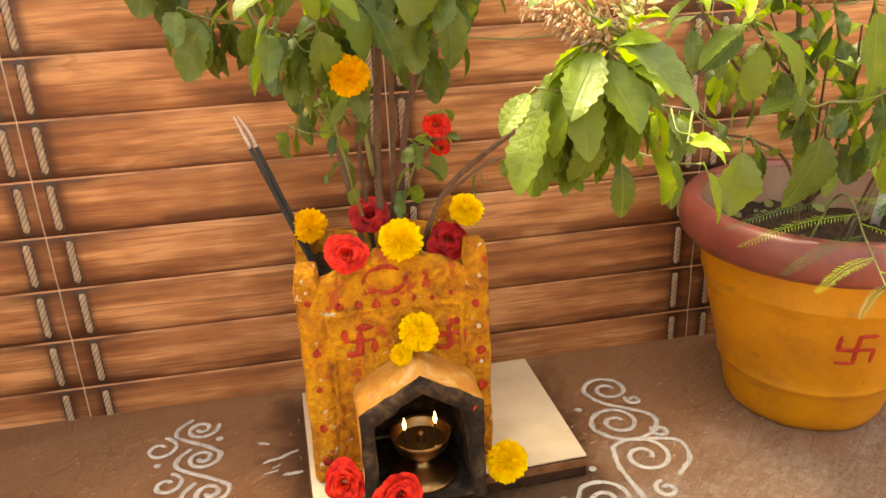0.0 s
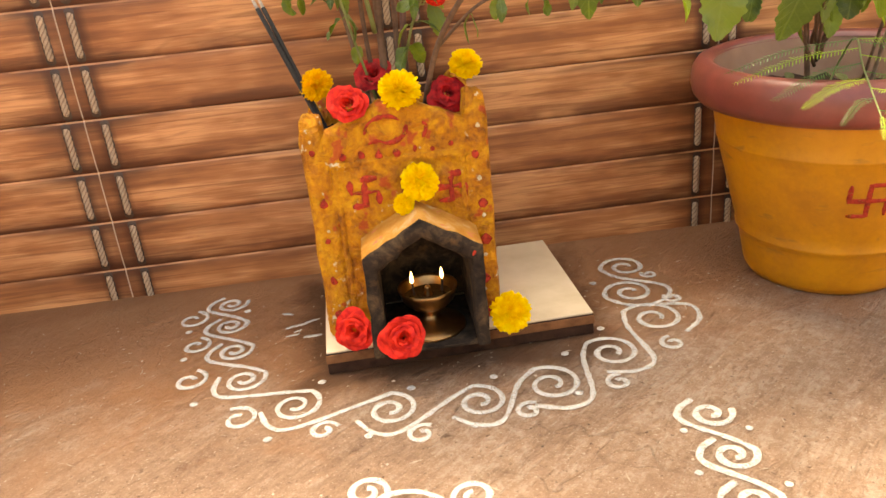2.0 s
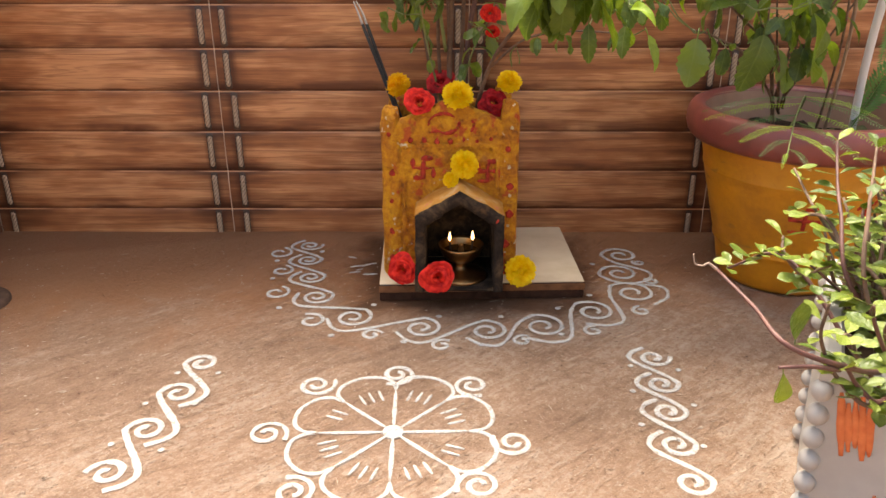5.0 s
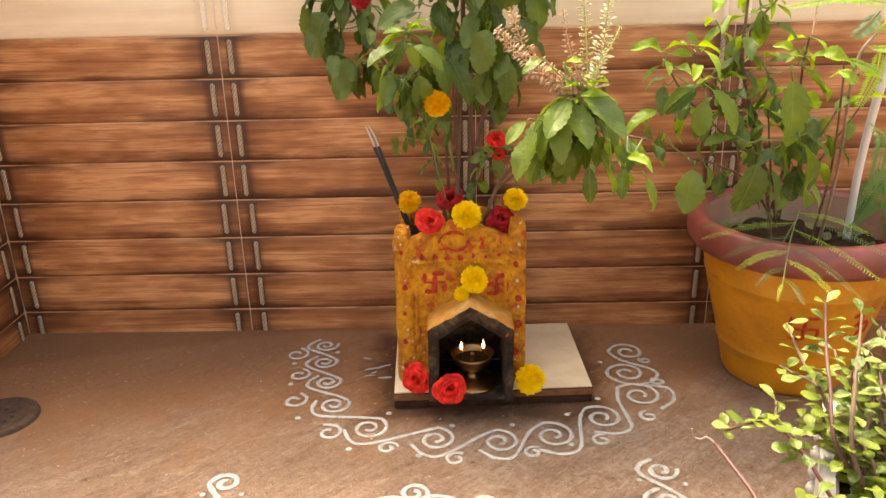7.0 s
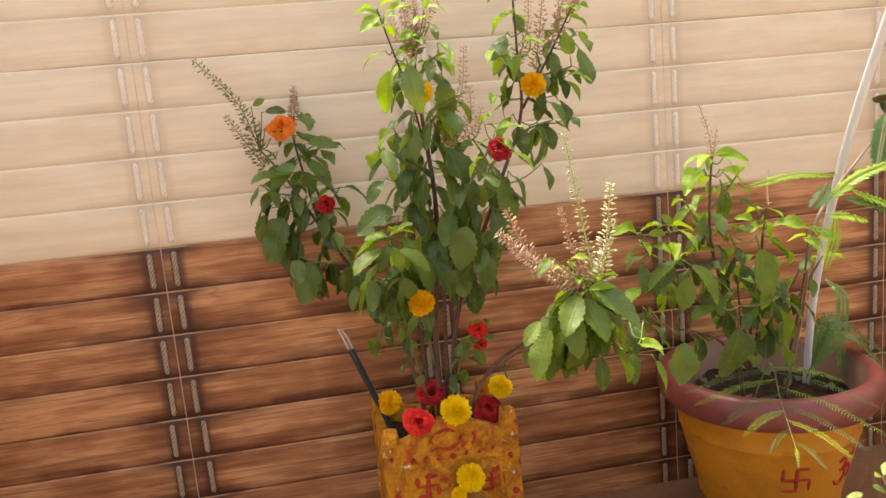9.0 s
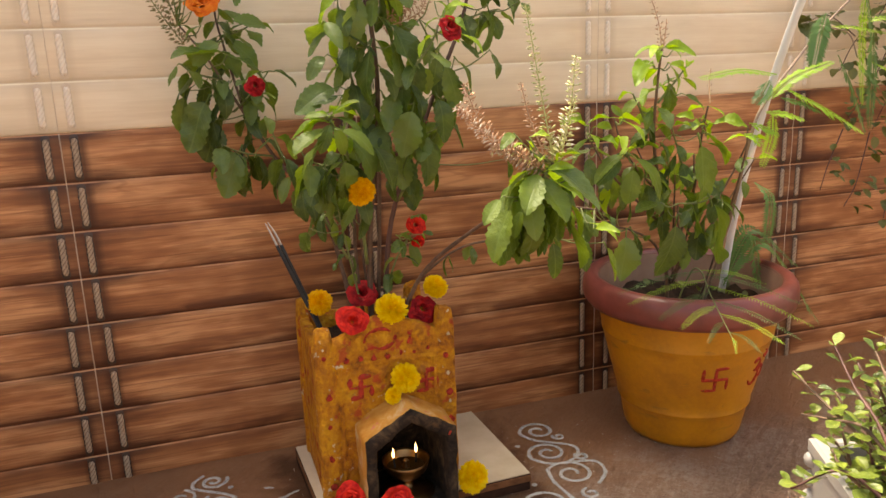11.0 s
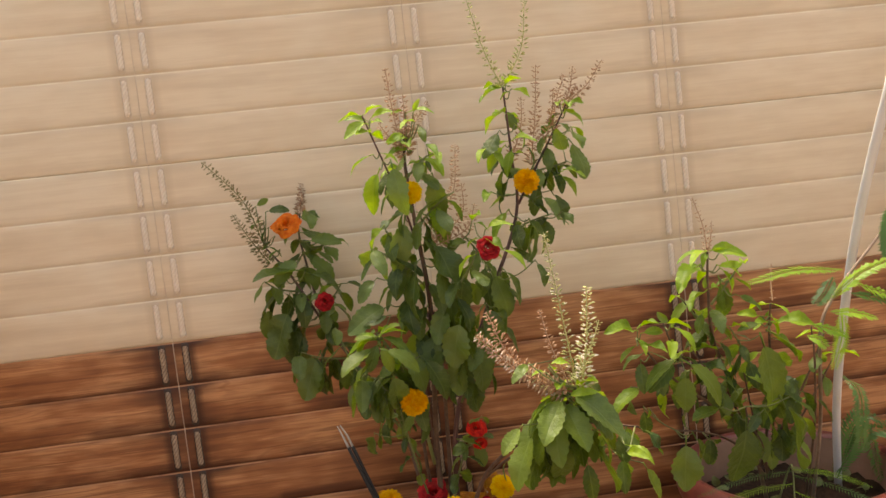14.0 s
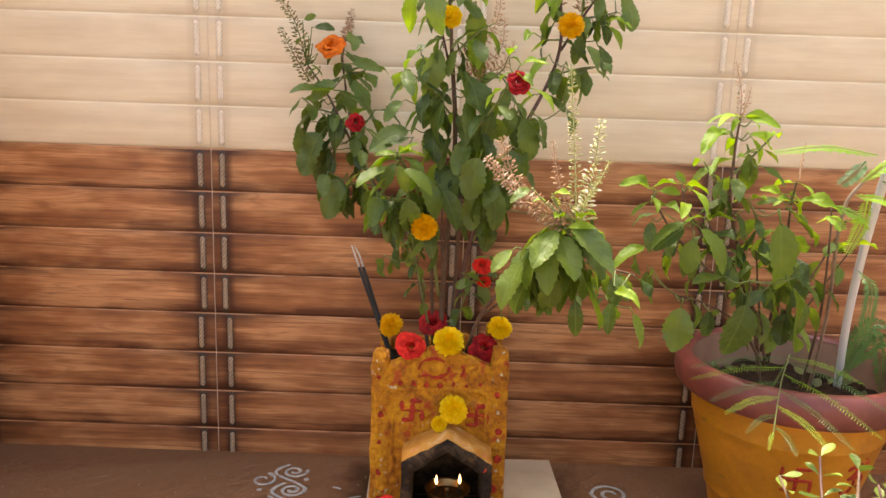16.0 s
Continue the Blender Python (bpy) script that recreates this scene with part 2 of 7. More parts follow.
PLASTER = simple("plain_plaster", (0.58, 0.52, 0.44), (0.68, 0.62, 0.54), 14, 0.9, bump=0.2)


def cement():
    n = Nodes("cement_floor", 0.74, 0.0, 0.12)
    v = n.coords(shift=False)
    x, y, z = n.split(v)
    fine, mid, wide = n.noise(v, 330, 5, 0.75), n.noise(v, 60, 6, 0.72, 0.5), n.noise(v, 3.2, 4, 0.55, 0.8)
    grit = n.noise(v, 130, 6, 0.8, 0.3)
    # trowel sweeps: long arcs across the yard, bent by a slow swirl
    lean = n.tree.nodes.new("ShaderNodeMapping")
    lean.vector_type = "TEXTURE"
    lean.inputs["Rotation"].default_value = (0, 0, radians(38))
    lean.inputs["Scale"].default_value = (0.45, 0.077, 1)
    n.link(v, lean.inputs["Vector"])
    swept = n.noise(lean.outputs[0], 1.5, 5, 0.66, 2.4)
    lean = n.tree.nodes.new("ShaderNodeMapping")
    lean.vector_type = "TEXTURE"
    lean.inputs["Rotation"].default_value = (0, 0, radians(50))
    lean.inputs["Scale"].default_value = (0.16, 0.028, 1)
    n.link(v, lean.inputs["Vector"])
    brushed = n.noise(lean.outputs[0], 1.3, 4, 0.62, 3.2)
    tone = n.math("ADD", n.math("ADD", n.math("MULTIPLY", mid, 0.22), n.math("MULTIPLY", grit, 0.24)), n.math("ADD", n.math("MULTIPLY", wide, 0.25), n.math("ADD", n.math("MULTIPLY", brushed, 0.13), n.math("MULTIPLY", swept, 0.16))))
    col = n.ramp(tone, (0.38, (0.175, 0.097, 0.060)), (0.5, (0.325, 0.204, 0.136)), (0.61, (0.475, 0.362, 0.280)))
    speck = n.ramp(n.noise(v, 420, 3, 0.6), (0.60, 0.0), (0.70, 1.0))
    col = n.mix(n.math("MULTIPLY", speck, 0.55), col, (0.56, 0.44, 0.34))
    straw = n.ramp(n.noise(n.coords(scale=(34, 9, 1), shift=False), 9.0, 5, 0.75, 2.5), (0.645, 0.0), (0.69, 1.0))
    col = n.mix(n.math("MULTIPLY", straw, 0.5), col, (0.58, 0.44, 0.31))
    pit = n.ramp(n.noise(v, 170, 4, 0.7), (0.30, 1.0), (0.385, 0.0))
    col = n.mix(n.math("MULTIPLY", pit, 0.75), col, (0.055, 0.03, 0.02))
    dent = n.ramp(n.noise(v, 75, 5, 0.78, 0.6), (0.30, 1.0), (0.37, 0.0))
    col = n.mix(n.math("MULTIPLY", dent, 0.5), col, (0.10, 0.055, 0.036))
    gouge = n.math("MULTIPLY", n.ramp(n.noise(lean.outputs[0], 6.0, 5, 0.75, 1.5), (0.62, 0.0), (0.68, 1.0)), n.ramp(wide, (0.46, 0.0), (0.56, 1.0)))
    col = n.mix(n.math("MULTIPLY", gouge, 0.55), col, (0.10, 0.055, 0.034))
    # red earth trodden in over the half beside the wall, with a ragged border
    earth = n.math("ADD", n.math("ADD", y, n.math("MULTIPLY", x, -0.10)), n.math("MULTIPLY", n.math("SUBTRACT", n.noise(v, 5.5, 5, 0.62, 1.2), 0.5), 0.42))
    col = n.mix(n.ramp(n.math("ADD", earth, 1.0), (0.56, 0.0), (0.72, 0.80)), col, (0.335, 0.152, 0.069))
    # a newer screed with a straight edge, and a darker band along the wall's foot
    edge = n.math("SUBTRACT", n.math("ADD", x, n.math("MULTIPLY", y, -0.32)), n.math("ADD", 0.125, n.math("MULTIPLY", n.math("SUBTRACT", mid, 0.5), 0.03)))
    col = n.mix(n.ramp(n.math("ADD", n.math("MULTIPLY", edge, 22.0), 0.5), (0.3, 0.16), (0.7, 0.0)), col, (0.19, 0.105, 0.062))
    foot_band = n.math("SUBTRACT", n.math("ADD", y, n.math("MULTIPLY", n.math("MINIMUM", x, 0.12), -0.24)), n.math("MULTIPLY", n.math("SUBTRACT", wide, 0.5), 0.05))
    col = n.mix(n.ramp(n.math("ADD", foot_band, 0.5), (0.455, 0.0), (0.475, 0.30)), col, (0.17, 0.070, 0.030))
    # oil and water soaked in round the board, with contact shade painted in
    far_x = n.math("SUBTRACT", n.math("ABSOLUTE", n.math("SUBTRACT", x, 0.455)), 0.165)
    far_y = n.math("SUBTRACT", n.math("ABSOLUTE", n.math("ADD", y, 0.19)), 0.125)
    spill_and_shade = n.math("ADD", n.math("MAXIMUM", far_x, far_y), n.math("MULTIPLY", n.math("SUBTRACT", n.noise(v, 14, 4, 0.6, 0.8), 0.5), 0.10))
    col = n.mix(n.ramp(n.math("ADD", spill_and_shade, 0.5), (0.505, 0.74), (0.555, 0.0)), col, (0.070, 0.029, 0.013))
    vor = n.tree.nodes.new("ShaderNodeTexVoronoi")
    vor.feature = "DISTANCE_TO_EDGE"
    vor.inputs["Scale"].default_value = 3.1
    warp = n.tree.nodes.new("ShaderNodeVectorMath")
    warp.operation = "ADD"
    nz = n.tree.nodes.new("ShaderNodeTexNoise")
    nz.inputs["Scale"].default_value = 11.0
    n.link(v, nz.inputs["Vector"])
    n.link(v, warp.inputs[0])
    half = n.tree.nodes.new("ShaderNodeVectorMath")
    half.operation = "SCALE"
    half.inputs["Scale"].default_value = 0.16
    n.link(nz.outputs["Color"], half.inputs[0])
    n.link(half.outputs[0], warp.inputs[1])
    n.link(warp.outputs[0], vor.inputs["Vector"])
    crack = n.math("MULTIPLY", n.ramp(n.math("MULTIPLY", vor.outputs["Distance"], 40.0), (0.03, 1.0), (0.16, 0.0)), n.ramp(n.noise(v, 2.3, 2), (0.50, 0.0), (0.58, 1.0)))
    col = n.mix(n.math("MULTIPLY", crack, 0.14), col, (0.04, 0.02, 0.012))
    n.bump(n.math("ADD", n.math("ADD", n.math("MULTIPLY", fine, 0.35), n.math("ADD", n.math("MULTIPLY", grit, 0.6), n.math("ADD", n.math("MULTIPLY", swept, 1.9), n.math("ADD", n.math("SUBTRACT", n.math("MULTIPLY", brushed, 0.2), gouge), n.math("MULTIPLY", dent, -0.9))))), n.math("ADD", mid, n.math("MULTIPLY", crack, -0.3))), 1.0, 0.008)
    return n.colour(col)


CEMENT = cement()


def chalk():
    """Rice flour rubbed on by hand: grainy, with the cement showing through where it is thin."""
    n = Nodes("rice_flour", 0.95, 0.0, 0.1)
    v = n.coords("Object", shift=False)
    worn = n.ramp(n.noise(v, 300, 5, 0.75), (0.34, 1.0), (0.56, 0.0))
    n.bump(n.noise(v, 600, 3), 0.4, 0.001)
    n.colour(n.mix(n.math("MULTIPLY", worn, 0.8), (0.46, 0.44, 0.415), (0.33, 0.26, 0.20)))
    gone = n.math("ADD", n.math("MULTIPLY", n.noise(v, 700, 4, 0.8), 0.6), n.math("MULTIPLY", n.noise(v, 90, 4, 0.7), 0.4))
    clear = n.tree.nodes.new("ShaderNodeBsdfTransparent")
    mixer = n.tree.nodes.new("ShaderNodeMixShader")
    n.link(n.ramp(gone, (0.37, 1.0), (0.46, 0.04)), mixer.inputs["Fac"])
    n.link(n.shader.outputs[0], mixer.inputs[1])
    n.link(clear.outputs[0], mixer.inputs[2])
    n.link(mixer.outputs[0], n.tree.nodes["Material Output"].inputs["Surface"])
    return n.mat


FLOUR = chalk()


def turmeric():
    """Turmeric wash on rough plaster: ochre and orange patches, brown rubs, pale flecks."""
    n = Nodes("turmeric_wash", 0.72, 0.0, 0.3)
    v = n.coords(shift=False)
    a, b, c = n.noise(v, 30, 5, 0.65, 0.8), n.noise(v, 120, 5, 0.7), n.noise(v, 52, 5, 0.65, 0.6)
    col = n.ramp(n.math("ADD", n.math("MULTIPLY", a, 0.6), n.math("MULTIPLY", b, 0.4)), (0.36, (0.23, 0.070, 0.008)), (0.44, (0.43, 0.148, 0.008)), (0.53, (0.55, 0.222, 0.009)), (0.63, (0.66, 0.315, 0.014)))
    col = n.mix(n.ramp(c, (0.56, 0.0), (0.66, 0.62)), col, (0.27, 0.075, 0.014))
    rub = n.ramp(n.noise(v, 38, 5, 0.7, 0.5), (0.57, 0.0), (0.70, 0.6))
    col = n.mix(rub, col, (0.40, 0.155, 0.030))
    red = n.ramp(n.noise(v, 41, 3, 0.5), (0.60, 0.0), (0.65, 0.8))
    col = n.mix(red, col, (0.42, 0.05, 0.016))
    fleck = n.ramp(n.noise(v, 66, 4, 0.6), (0.645, 0.0), (0.69, 0.85))
    col = n.mix(fleck, col, (0.62, 0.53, 0.38))
    n.bump(n.math("ADD", n.math("MULTIPLY", b, 0.7), n.math("MULTIPLY", c, 2.0)), 1.0, 0.006)
    return n.colour(col)


TURMERIC = turmeric()


def roof_wash():
    n = Nodes("streaked_wash", 0.75, 0.0, 0.3)
    v = n.coords(shift=False)
    a, b = n.noise(v, 34, 5, 0.65, 0.3), n.noise(v, 60, 4, 0.7)
    col = n.ramp(a, (0.36, (0.40, 0.155, 0.016)), (0.54, (0.48, 0.225, 0.045)), (0.70, (0.55, 0.385, 0.21)))
    col = n.mix(n.ramp(b, (0.58, 0.0), (0.66, 0.7)), col, (0.48, 0.10, 0.10))
    n.bump(b, 0.5, 0.002)
    return n.colour(col)


ROOF_WASH = roof_wash()


def soot():
    n = Nodes("soot", 0.9, 0.0, 0.12)
    v = n.coords(shift=False)
    a = n.noise(v, 44, 5, 0.7, 0.4)
    col = n.ramp(a, (0.32, (0.012, 0.008, 0.006)), (0.5, (0.034, 0.022, 0.015)), (0.66, (0.095, 0.058, 0.030)))
    col = n.mix(n.ramp(n.noise(v, 38, 4, 0.6), (0.60, 0.0), (0.72, 0.5)), col, (0.15, 0.075, 0.028))
    n.bump(a, 0.6, 0.002)
    return n.colour(col)


SOOT = soot()


def kumkum():
    """Vermilion powder dabbed on with a finger: blotchy, rubbed off here and there."""
    n = Nodes("kumkum_red", 0.85, 0.0, 0.15)
    v = n.coords(shift=False)
    n.colour(n.ramp(n.noise(v, 160, 4, 0.7), (0.36, (0.24, 0.022, 0.014)), (0.62, (0.47, 0.050, 0.026))))
    n.bump(n.noise(v, 260, 3), 0.6, 0.002)
    rubbed = n.math("ADD", n.math("MULTIPLY", n.noise(v, 420, 4, 0.75), 0.5), n.math("MULTIPLY", n.noise(v, 130, 3, 0.6), 0.5))
    clear = n.tree.nodes.new("ShaderNodeBsdfTransparent")
    mixer = n.tree.nodes.new("ShaderNodeMixShader")
    n.link(n.ramp(rubbed, (0.36, 0.9), (0.45, 0.05)), mixer.inputs["Fac"])
    n.link(n.shader.outputs[0], mixer.inputs[1])
    n.link(clear.outputs[0], mixer.inputs[2])
    n.link(mixer.outputs[0], n.tree.nodes["Material Output"].inputs["Surface"])
    return n.mat


KUMKUM = kumkum()
LIME = simple("lime_fleck", (0.40, 0.27, 0.13), (0.62, 0.50, 0.35), 200, 0.85)
SOIL = simple("dark_soil", (0.010, 0.007, 0.005), (0.050, 0.029, 0.018), 140, 0.95, bump=1.0, spec=0.08)


def pot_paint():
    n = Nodes("yellow_pot_paint", 0.42, 0.0, 0.45)
    v = n.coords(shift=False)
    x, y, z = n.split(v)
    a, b = n.noise(v, 9, 4, 0.55, 0.5), n.noise(v, 120, 4, 0.6)
    col = n.ramp(n.math("ADD", n.math("MULTIPLY", a, 0.75), n.math("MULTIPLY", b, 0.25)), (0.36, (0.383, 0.145, 0.00984)), (0.55, (0.522, 0.21, 0.00984)), (0.7, (0.573, 0.244, 0.0164)))
    scuff = n.ramp(n.noise(n.coords(scale=(1, 1, 3.5), shift=False), 17, 4, 0.6, 0.4), (0.62, 0.0), (0.72, 0.55))
    col = n.mix(scuff, col, (0.147, 0.0877, 0.0287))
    n.bump(b, 0.12, 0.001)
    return n.colour(col)


POT_YELLOW = pot_paint()
POT_MAROON = simple("maroon_rim_paint", (0.115, 0.027, 0.020), (0.265, 0.066, 0.050), 26, 0.36, bump=0.15)
POT_INSIDE = simple("faded_pot_inside", (0.20, 0.105, 0.065), (0.33, 0.185, 0.12), 22, 0.8)
BOARD_TOP = simple("white_laminate", (0.42, 0.32, 0.20), (0.64, 0.53, 0.385), 17, 0.45)
PLY = simple("plywood_brown", (0.075, 0.028, 0.012), (0.235, 0.105, 0.045), 60, 0.8, spec=0.15)
BOARD_EDGE = simple("dark_board_edge", (0.018, 0.008, 0.005), (0.060, 0.028, 0.017), 80, 0.85, bump=0.4, spec=0.12)
BRASS = simple("tarnished_brass", (0.20, 0.100, 0.038), (0.44, 0.245, 0.10), 55, 0.33, metal=1.0, bump=0.1)
OIL = simple("lamp_oil", (0.05, 0.025, 0.008), (0.09, 0.045, 0.014), 40, 0.08)
WICK = simple("charred_wick", (0.006, 0.005, 0.004), (0.03, 0.02, 0.015), 200, 0.9)
flame = Nodes("flame")
flame.colour((0.0, 0.0, 0.0))
flame.shader.inputs["Emission Color"].default_value = (1.0, 0.60, 0.24, 1)
flame.shader.inputs["Emission Strength"].default_value = 2.6
FLAME = flame.mat
ASH = simple("incense_ash", (0.34, 0.30, 0.26), (0.55, 0.51, 0.46), 300, 0.95)
CHARCOAL = simple("incense_charcoal", (0.010, 0.009, 0.009), (0.03, 0.027, 0.026), 300, 0.85)
PVC = simple("white_plastic_pipe", (0.66, 0.64, 0.62), (0.76, 0.74, 0.72), 20, 0.4)
CHROME = simple("chromed_brass", (0.30, 0.26, 0.22), (0.48, 0.43, 0.38), 60, 0.34, metal=1.0)
IRON = simple("drain_iron", (0.030, 0.017, 0.012), (0.100, 0.058, 0.038), 90, 0.8, bump=0.6, spec=0.2)

# ---- the wall: glazed tiles on a backing ----
LEFT, WEST, COLUMNS, COURSES = -0.45, -0.452, 7, 5
TILE_W, TILE_H, FOOT = 0.45, 0.30, -0.04
bm = bmesh.new()
box(bm, LEFT - 0.2, LEFT + COLUMNS * TILE_W + 0.2, 0.0008, 0.16, -0.1, FOOT + COURSES * TILE_H + 0.03)
wall = tagged(part("wall_north", bm, GROUT, smooth=False), "courtyard wall clad in log-patterned glazed tiles", "wall", kind="structure")


def log_bulge(t):
    """How far a log stands out at that share of its height: nearly flat, with narrow grooves."""
    u = abs(2 * t - 1)
    return 0.0015 * (1 - u ** 14) + 0.0007 * (1 - u * u)


def tile_mesh(name, material):
    bm = bmesh.new()
    gap, rows = 0.00015, 4
    line = []
    for r in range(rows):
        for t in (0.0, 0.02, 0.05, 0.11, 0.22, 0.36, 0.5, 0.64, 0.78, 0.89, 0.95, 0.98) + ((1.0,) if r == rows - 1 else ()):
            bulge = log_bulge(t)
            line.append((-bulge, (r + t) * 0.075))
    line = [(y, min(max(z, gap), TILE_H - gap)) for y, z in line]
    xs = (gap, 0.0011, TILE_W - 0.0011, TILE_W - gap)
    grid = [[bm.verts.new((x, y * (0.9 if x in (xs[0], xs[-1]) else 1.0), z)) for x in xs] for y, z in line]
    for a, b in zip(grid, grid[1:]):
        for k in range(3):
            bm.faces.new((a[k], a[k + 1], b[k + 1], b[k]))
    rim = [g[0] for g in grid] + grid[-1][1:] + [g[-1] for g in reversed(grid[:-1])] + grid[0][-2:0:-1]
    back = [bm.verts.new((v.co.x, 0.006, v.co.z)) for v in rim]
    for k in range(len(rim)):
        j = (k + 1) % len(rim)
        bm.faces.new((rim[k], rim[j], back[j], back[k]))
    bmesh.ops.recalc_face_normals(bm, faces=bm.faces[:])
    return mesh_of(bm, name, [material])


def rope_mesh(name, rope, hole, groove_shade):
    """A length of two-strand cord over a row, with dark end holes and shade painted alongside."""
    bm = bmesh.new()
    length, sides, steps = 0.059, 14, 72
    last = None
    for i in range(steps + 1):
        t = i / steps
        z = 0.008 + t * length
        swell = min(1.0, 0.45 + 9 * min(t, 1 - t))
        ring = []
        for k in range(sides):
            a = math.pi * k / (sides - 1)
            r = 0.0045 * swell * (1 + 0.09 * math.cos(4 * a + t * 46))
            ring.append(bm.verts.new((r * math.cos(a), -0.0020 - r * math.sin(a) * 0.8, z)))
        if last:
            for k in range(sides - 1):
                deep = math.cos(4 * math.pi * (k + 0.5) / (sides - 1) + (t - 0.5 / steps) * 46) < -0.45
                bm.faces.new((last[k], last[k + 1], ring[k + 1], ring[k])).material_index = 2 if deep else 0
        last = ring
    # flat dark strip along the cord: its shadow put into the colour
    shade_strip = []
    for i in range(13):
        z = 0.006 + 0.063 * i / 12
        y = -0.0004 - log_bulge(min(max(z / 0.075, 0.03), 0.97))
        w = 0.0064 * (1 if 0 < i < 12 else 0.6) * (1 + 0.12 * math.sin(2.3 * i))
        shade_strip.append([bm.verts.new((x * w, y + (0.0005 if abs(x) == 1 else 0), z)) for x in (-1, -0.8, 0.8, 1)])
    for a, b in zip(shade_strip, shade_strip[1:]):
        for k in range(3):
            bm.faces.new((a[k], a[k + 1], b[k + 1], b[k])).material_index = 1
    for end in (0.0075, 0.0675):
        rim = []
        for k in range(14):
            a = 2 * math.pi * k / 14
            x, z = 0.0066 * math.cos(a), end + 0.0056 * math.sin(a)
            rim.append((x, z))
        depth = lambda z: -0.0006 - log_bulge(min(max(z / 0.075, 0.03), 0.97))
        outer = [bm.verts.new((x, depth(z) + 0.0004, z)) for x, z in rim]
        inner = [bm.verts.new((x * 0.7, depth(z), end + (z - end) * 0.7)) for x, z in rim]
        for k in range(14):
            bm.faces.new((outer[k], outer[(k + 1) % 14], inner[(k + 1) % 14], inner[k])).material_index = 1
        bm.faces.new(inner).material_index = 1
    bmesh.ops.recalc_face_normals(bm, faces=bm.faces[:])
    return mesh_of(bm, name, [rope, hole, groove_shade])


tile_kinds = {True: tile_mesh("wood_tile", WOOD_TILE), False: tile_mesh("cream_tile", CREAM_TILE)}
rope_kinds = {True: rope_mesh("rope", ROPE, ROPE_HOLE_SHADE, ROPE_GROOVE_SHADE), False: rope_mesh("cream_rope", CREAM_ROPE, CREAM_HOLE_SHADE, CREAM_GROOVE_SHADE)}


def clad_wall():
    for course in range(COURSES):
        wooden = course < 2
        inset = 0.0265 if course == 0 else 0.0195
        for column in range(COLUMNS):
            x, z = LEFT + column * TILE_W, FOOT + course * TILE_H
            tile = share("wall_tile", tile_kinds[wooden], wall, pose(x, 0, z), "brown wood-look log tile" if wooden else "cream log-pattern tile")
            for row in range(4):
                for side in (inset, TILE_W - inset):
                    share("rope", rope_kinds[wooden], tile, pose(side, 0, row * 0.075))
        for column in range(1 if course < COURSES - 2 else 0):
            tile = share("wall_tile", tile_kinds[wooden], wall_west, pose(WEST, -TILE_W * (column + 1) - 0.004, FOOT + course * TILE_H, 0, 0, 90), "brown wood-look log tile" if wooden else "cream log-pattern tile")
            for row in range(4):
                for side in (inset, TILE_W - inset):
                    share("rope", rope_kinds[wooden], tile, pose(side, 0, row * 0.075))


# ---- the floor and the unseen plain walls added to close the yard ----
GROUND = -0.012
bm = bmesh.new()
bmesh.ops.create_grid(bm, x_segments=60, y_segments=60, size=3.0)
for v in bm.verts:
    v.co.y -= 2.96
    v.co.x += 0.4
    v.co.z = GROUND + 0.0012 * noise.noise(v.co * 3.0) - 0.0006
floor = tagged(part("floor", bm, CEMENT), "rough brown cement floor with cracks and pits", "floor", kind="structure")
# added walls, all out of view; wall_east's height is set for its bounce light
for name, dims in (("wall_east", (2.74, 2.9, -5.9, 0.0, -0.1, 1.4)), ("wall_south", (-2.2, 2.9, -5.96, -5.9, -0.1, 1.0)),
                   ("wall_side", (-2.36, -2.2, -5.96, 0.16, -0.1, 1.0)), ("wall_corner", (-2.2, -0.652, 0.0, 0.16, -0.1, 1.0))):
    bm = bmesh.new()
    box(bm, *dims, bevel=0.01)
    tagged(part(name, bm, PLASTER), "plain plastered wall added out of view to close the yard", "wall", kind="structure")

bm = bmesh.new()
box(bm, -0.62, WEST - 0.0008, -0.456, 0.0, -0.1, FOOT + COURSES * TILE_H - 0.57)
wall_west = tagged(part("wall_west", bm, GROUT, smooth=False), "side wall of the yard clad in the same log-patterned tiles", "wall", kind="structure")

# ---- floor drawing in rice flour ----
def spread(ob):
    """Lays a drawing down on the cement at its full size."""
    x, y, _ = ob.location
    ob.location = (0.4 + 1.024 * (x - 0.4), -1.2 + 1.024 * (y + 1.2), GROUND)
    ob.scale = (1.024, 1.024, 1.0)


def scroll_points(c, r, u, n, turns, hand=-1.0, inner=0.2, start=90.0):
    """A spiral from its rim at start degrees (in the frame of u, n) inwards."""
    out = []
    steps = int(14 * turns)
    for k in range(steps + 1):
        s = k / steps
        a = radians(start) + hand * 2 * math.pi * turns * s
        rad = r * (1 - (1 - inner) * s ** 0.85)
        out.append(c + rad * (math.cos(a) * u + math.sin(a) * n))
    return out


def eased(points, rounds=3):
    """Rounds off the corners of a line."""
    for _ in range(rounds):
        out = [points[0]]
        for a, b in zip(points, points[1:]):
            out += [a.lerp(b, 0.25), a.lerp(b, 0.75)]
        points = out + [points[-1]]
    return points


def stroke(parent, name, points, width, seed):
    bm = bmesh.new()
    if name in ("scroll", "curl"):
        points = eased(points)
    ribbon(bm, [p + Vector((0, 0, 0.0008)) for p in points], width * 1.12, 0.0004, ragged=0.38, seed=seed)
    return part(name, bm, FLOUR, parent)


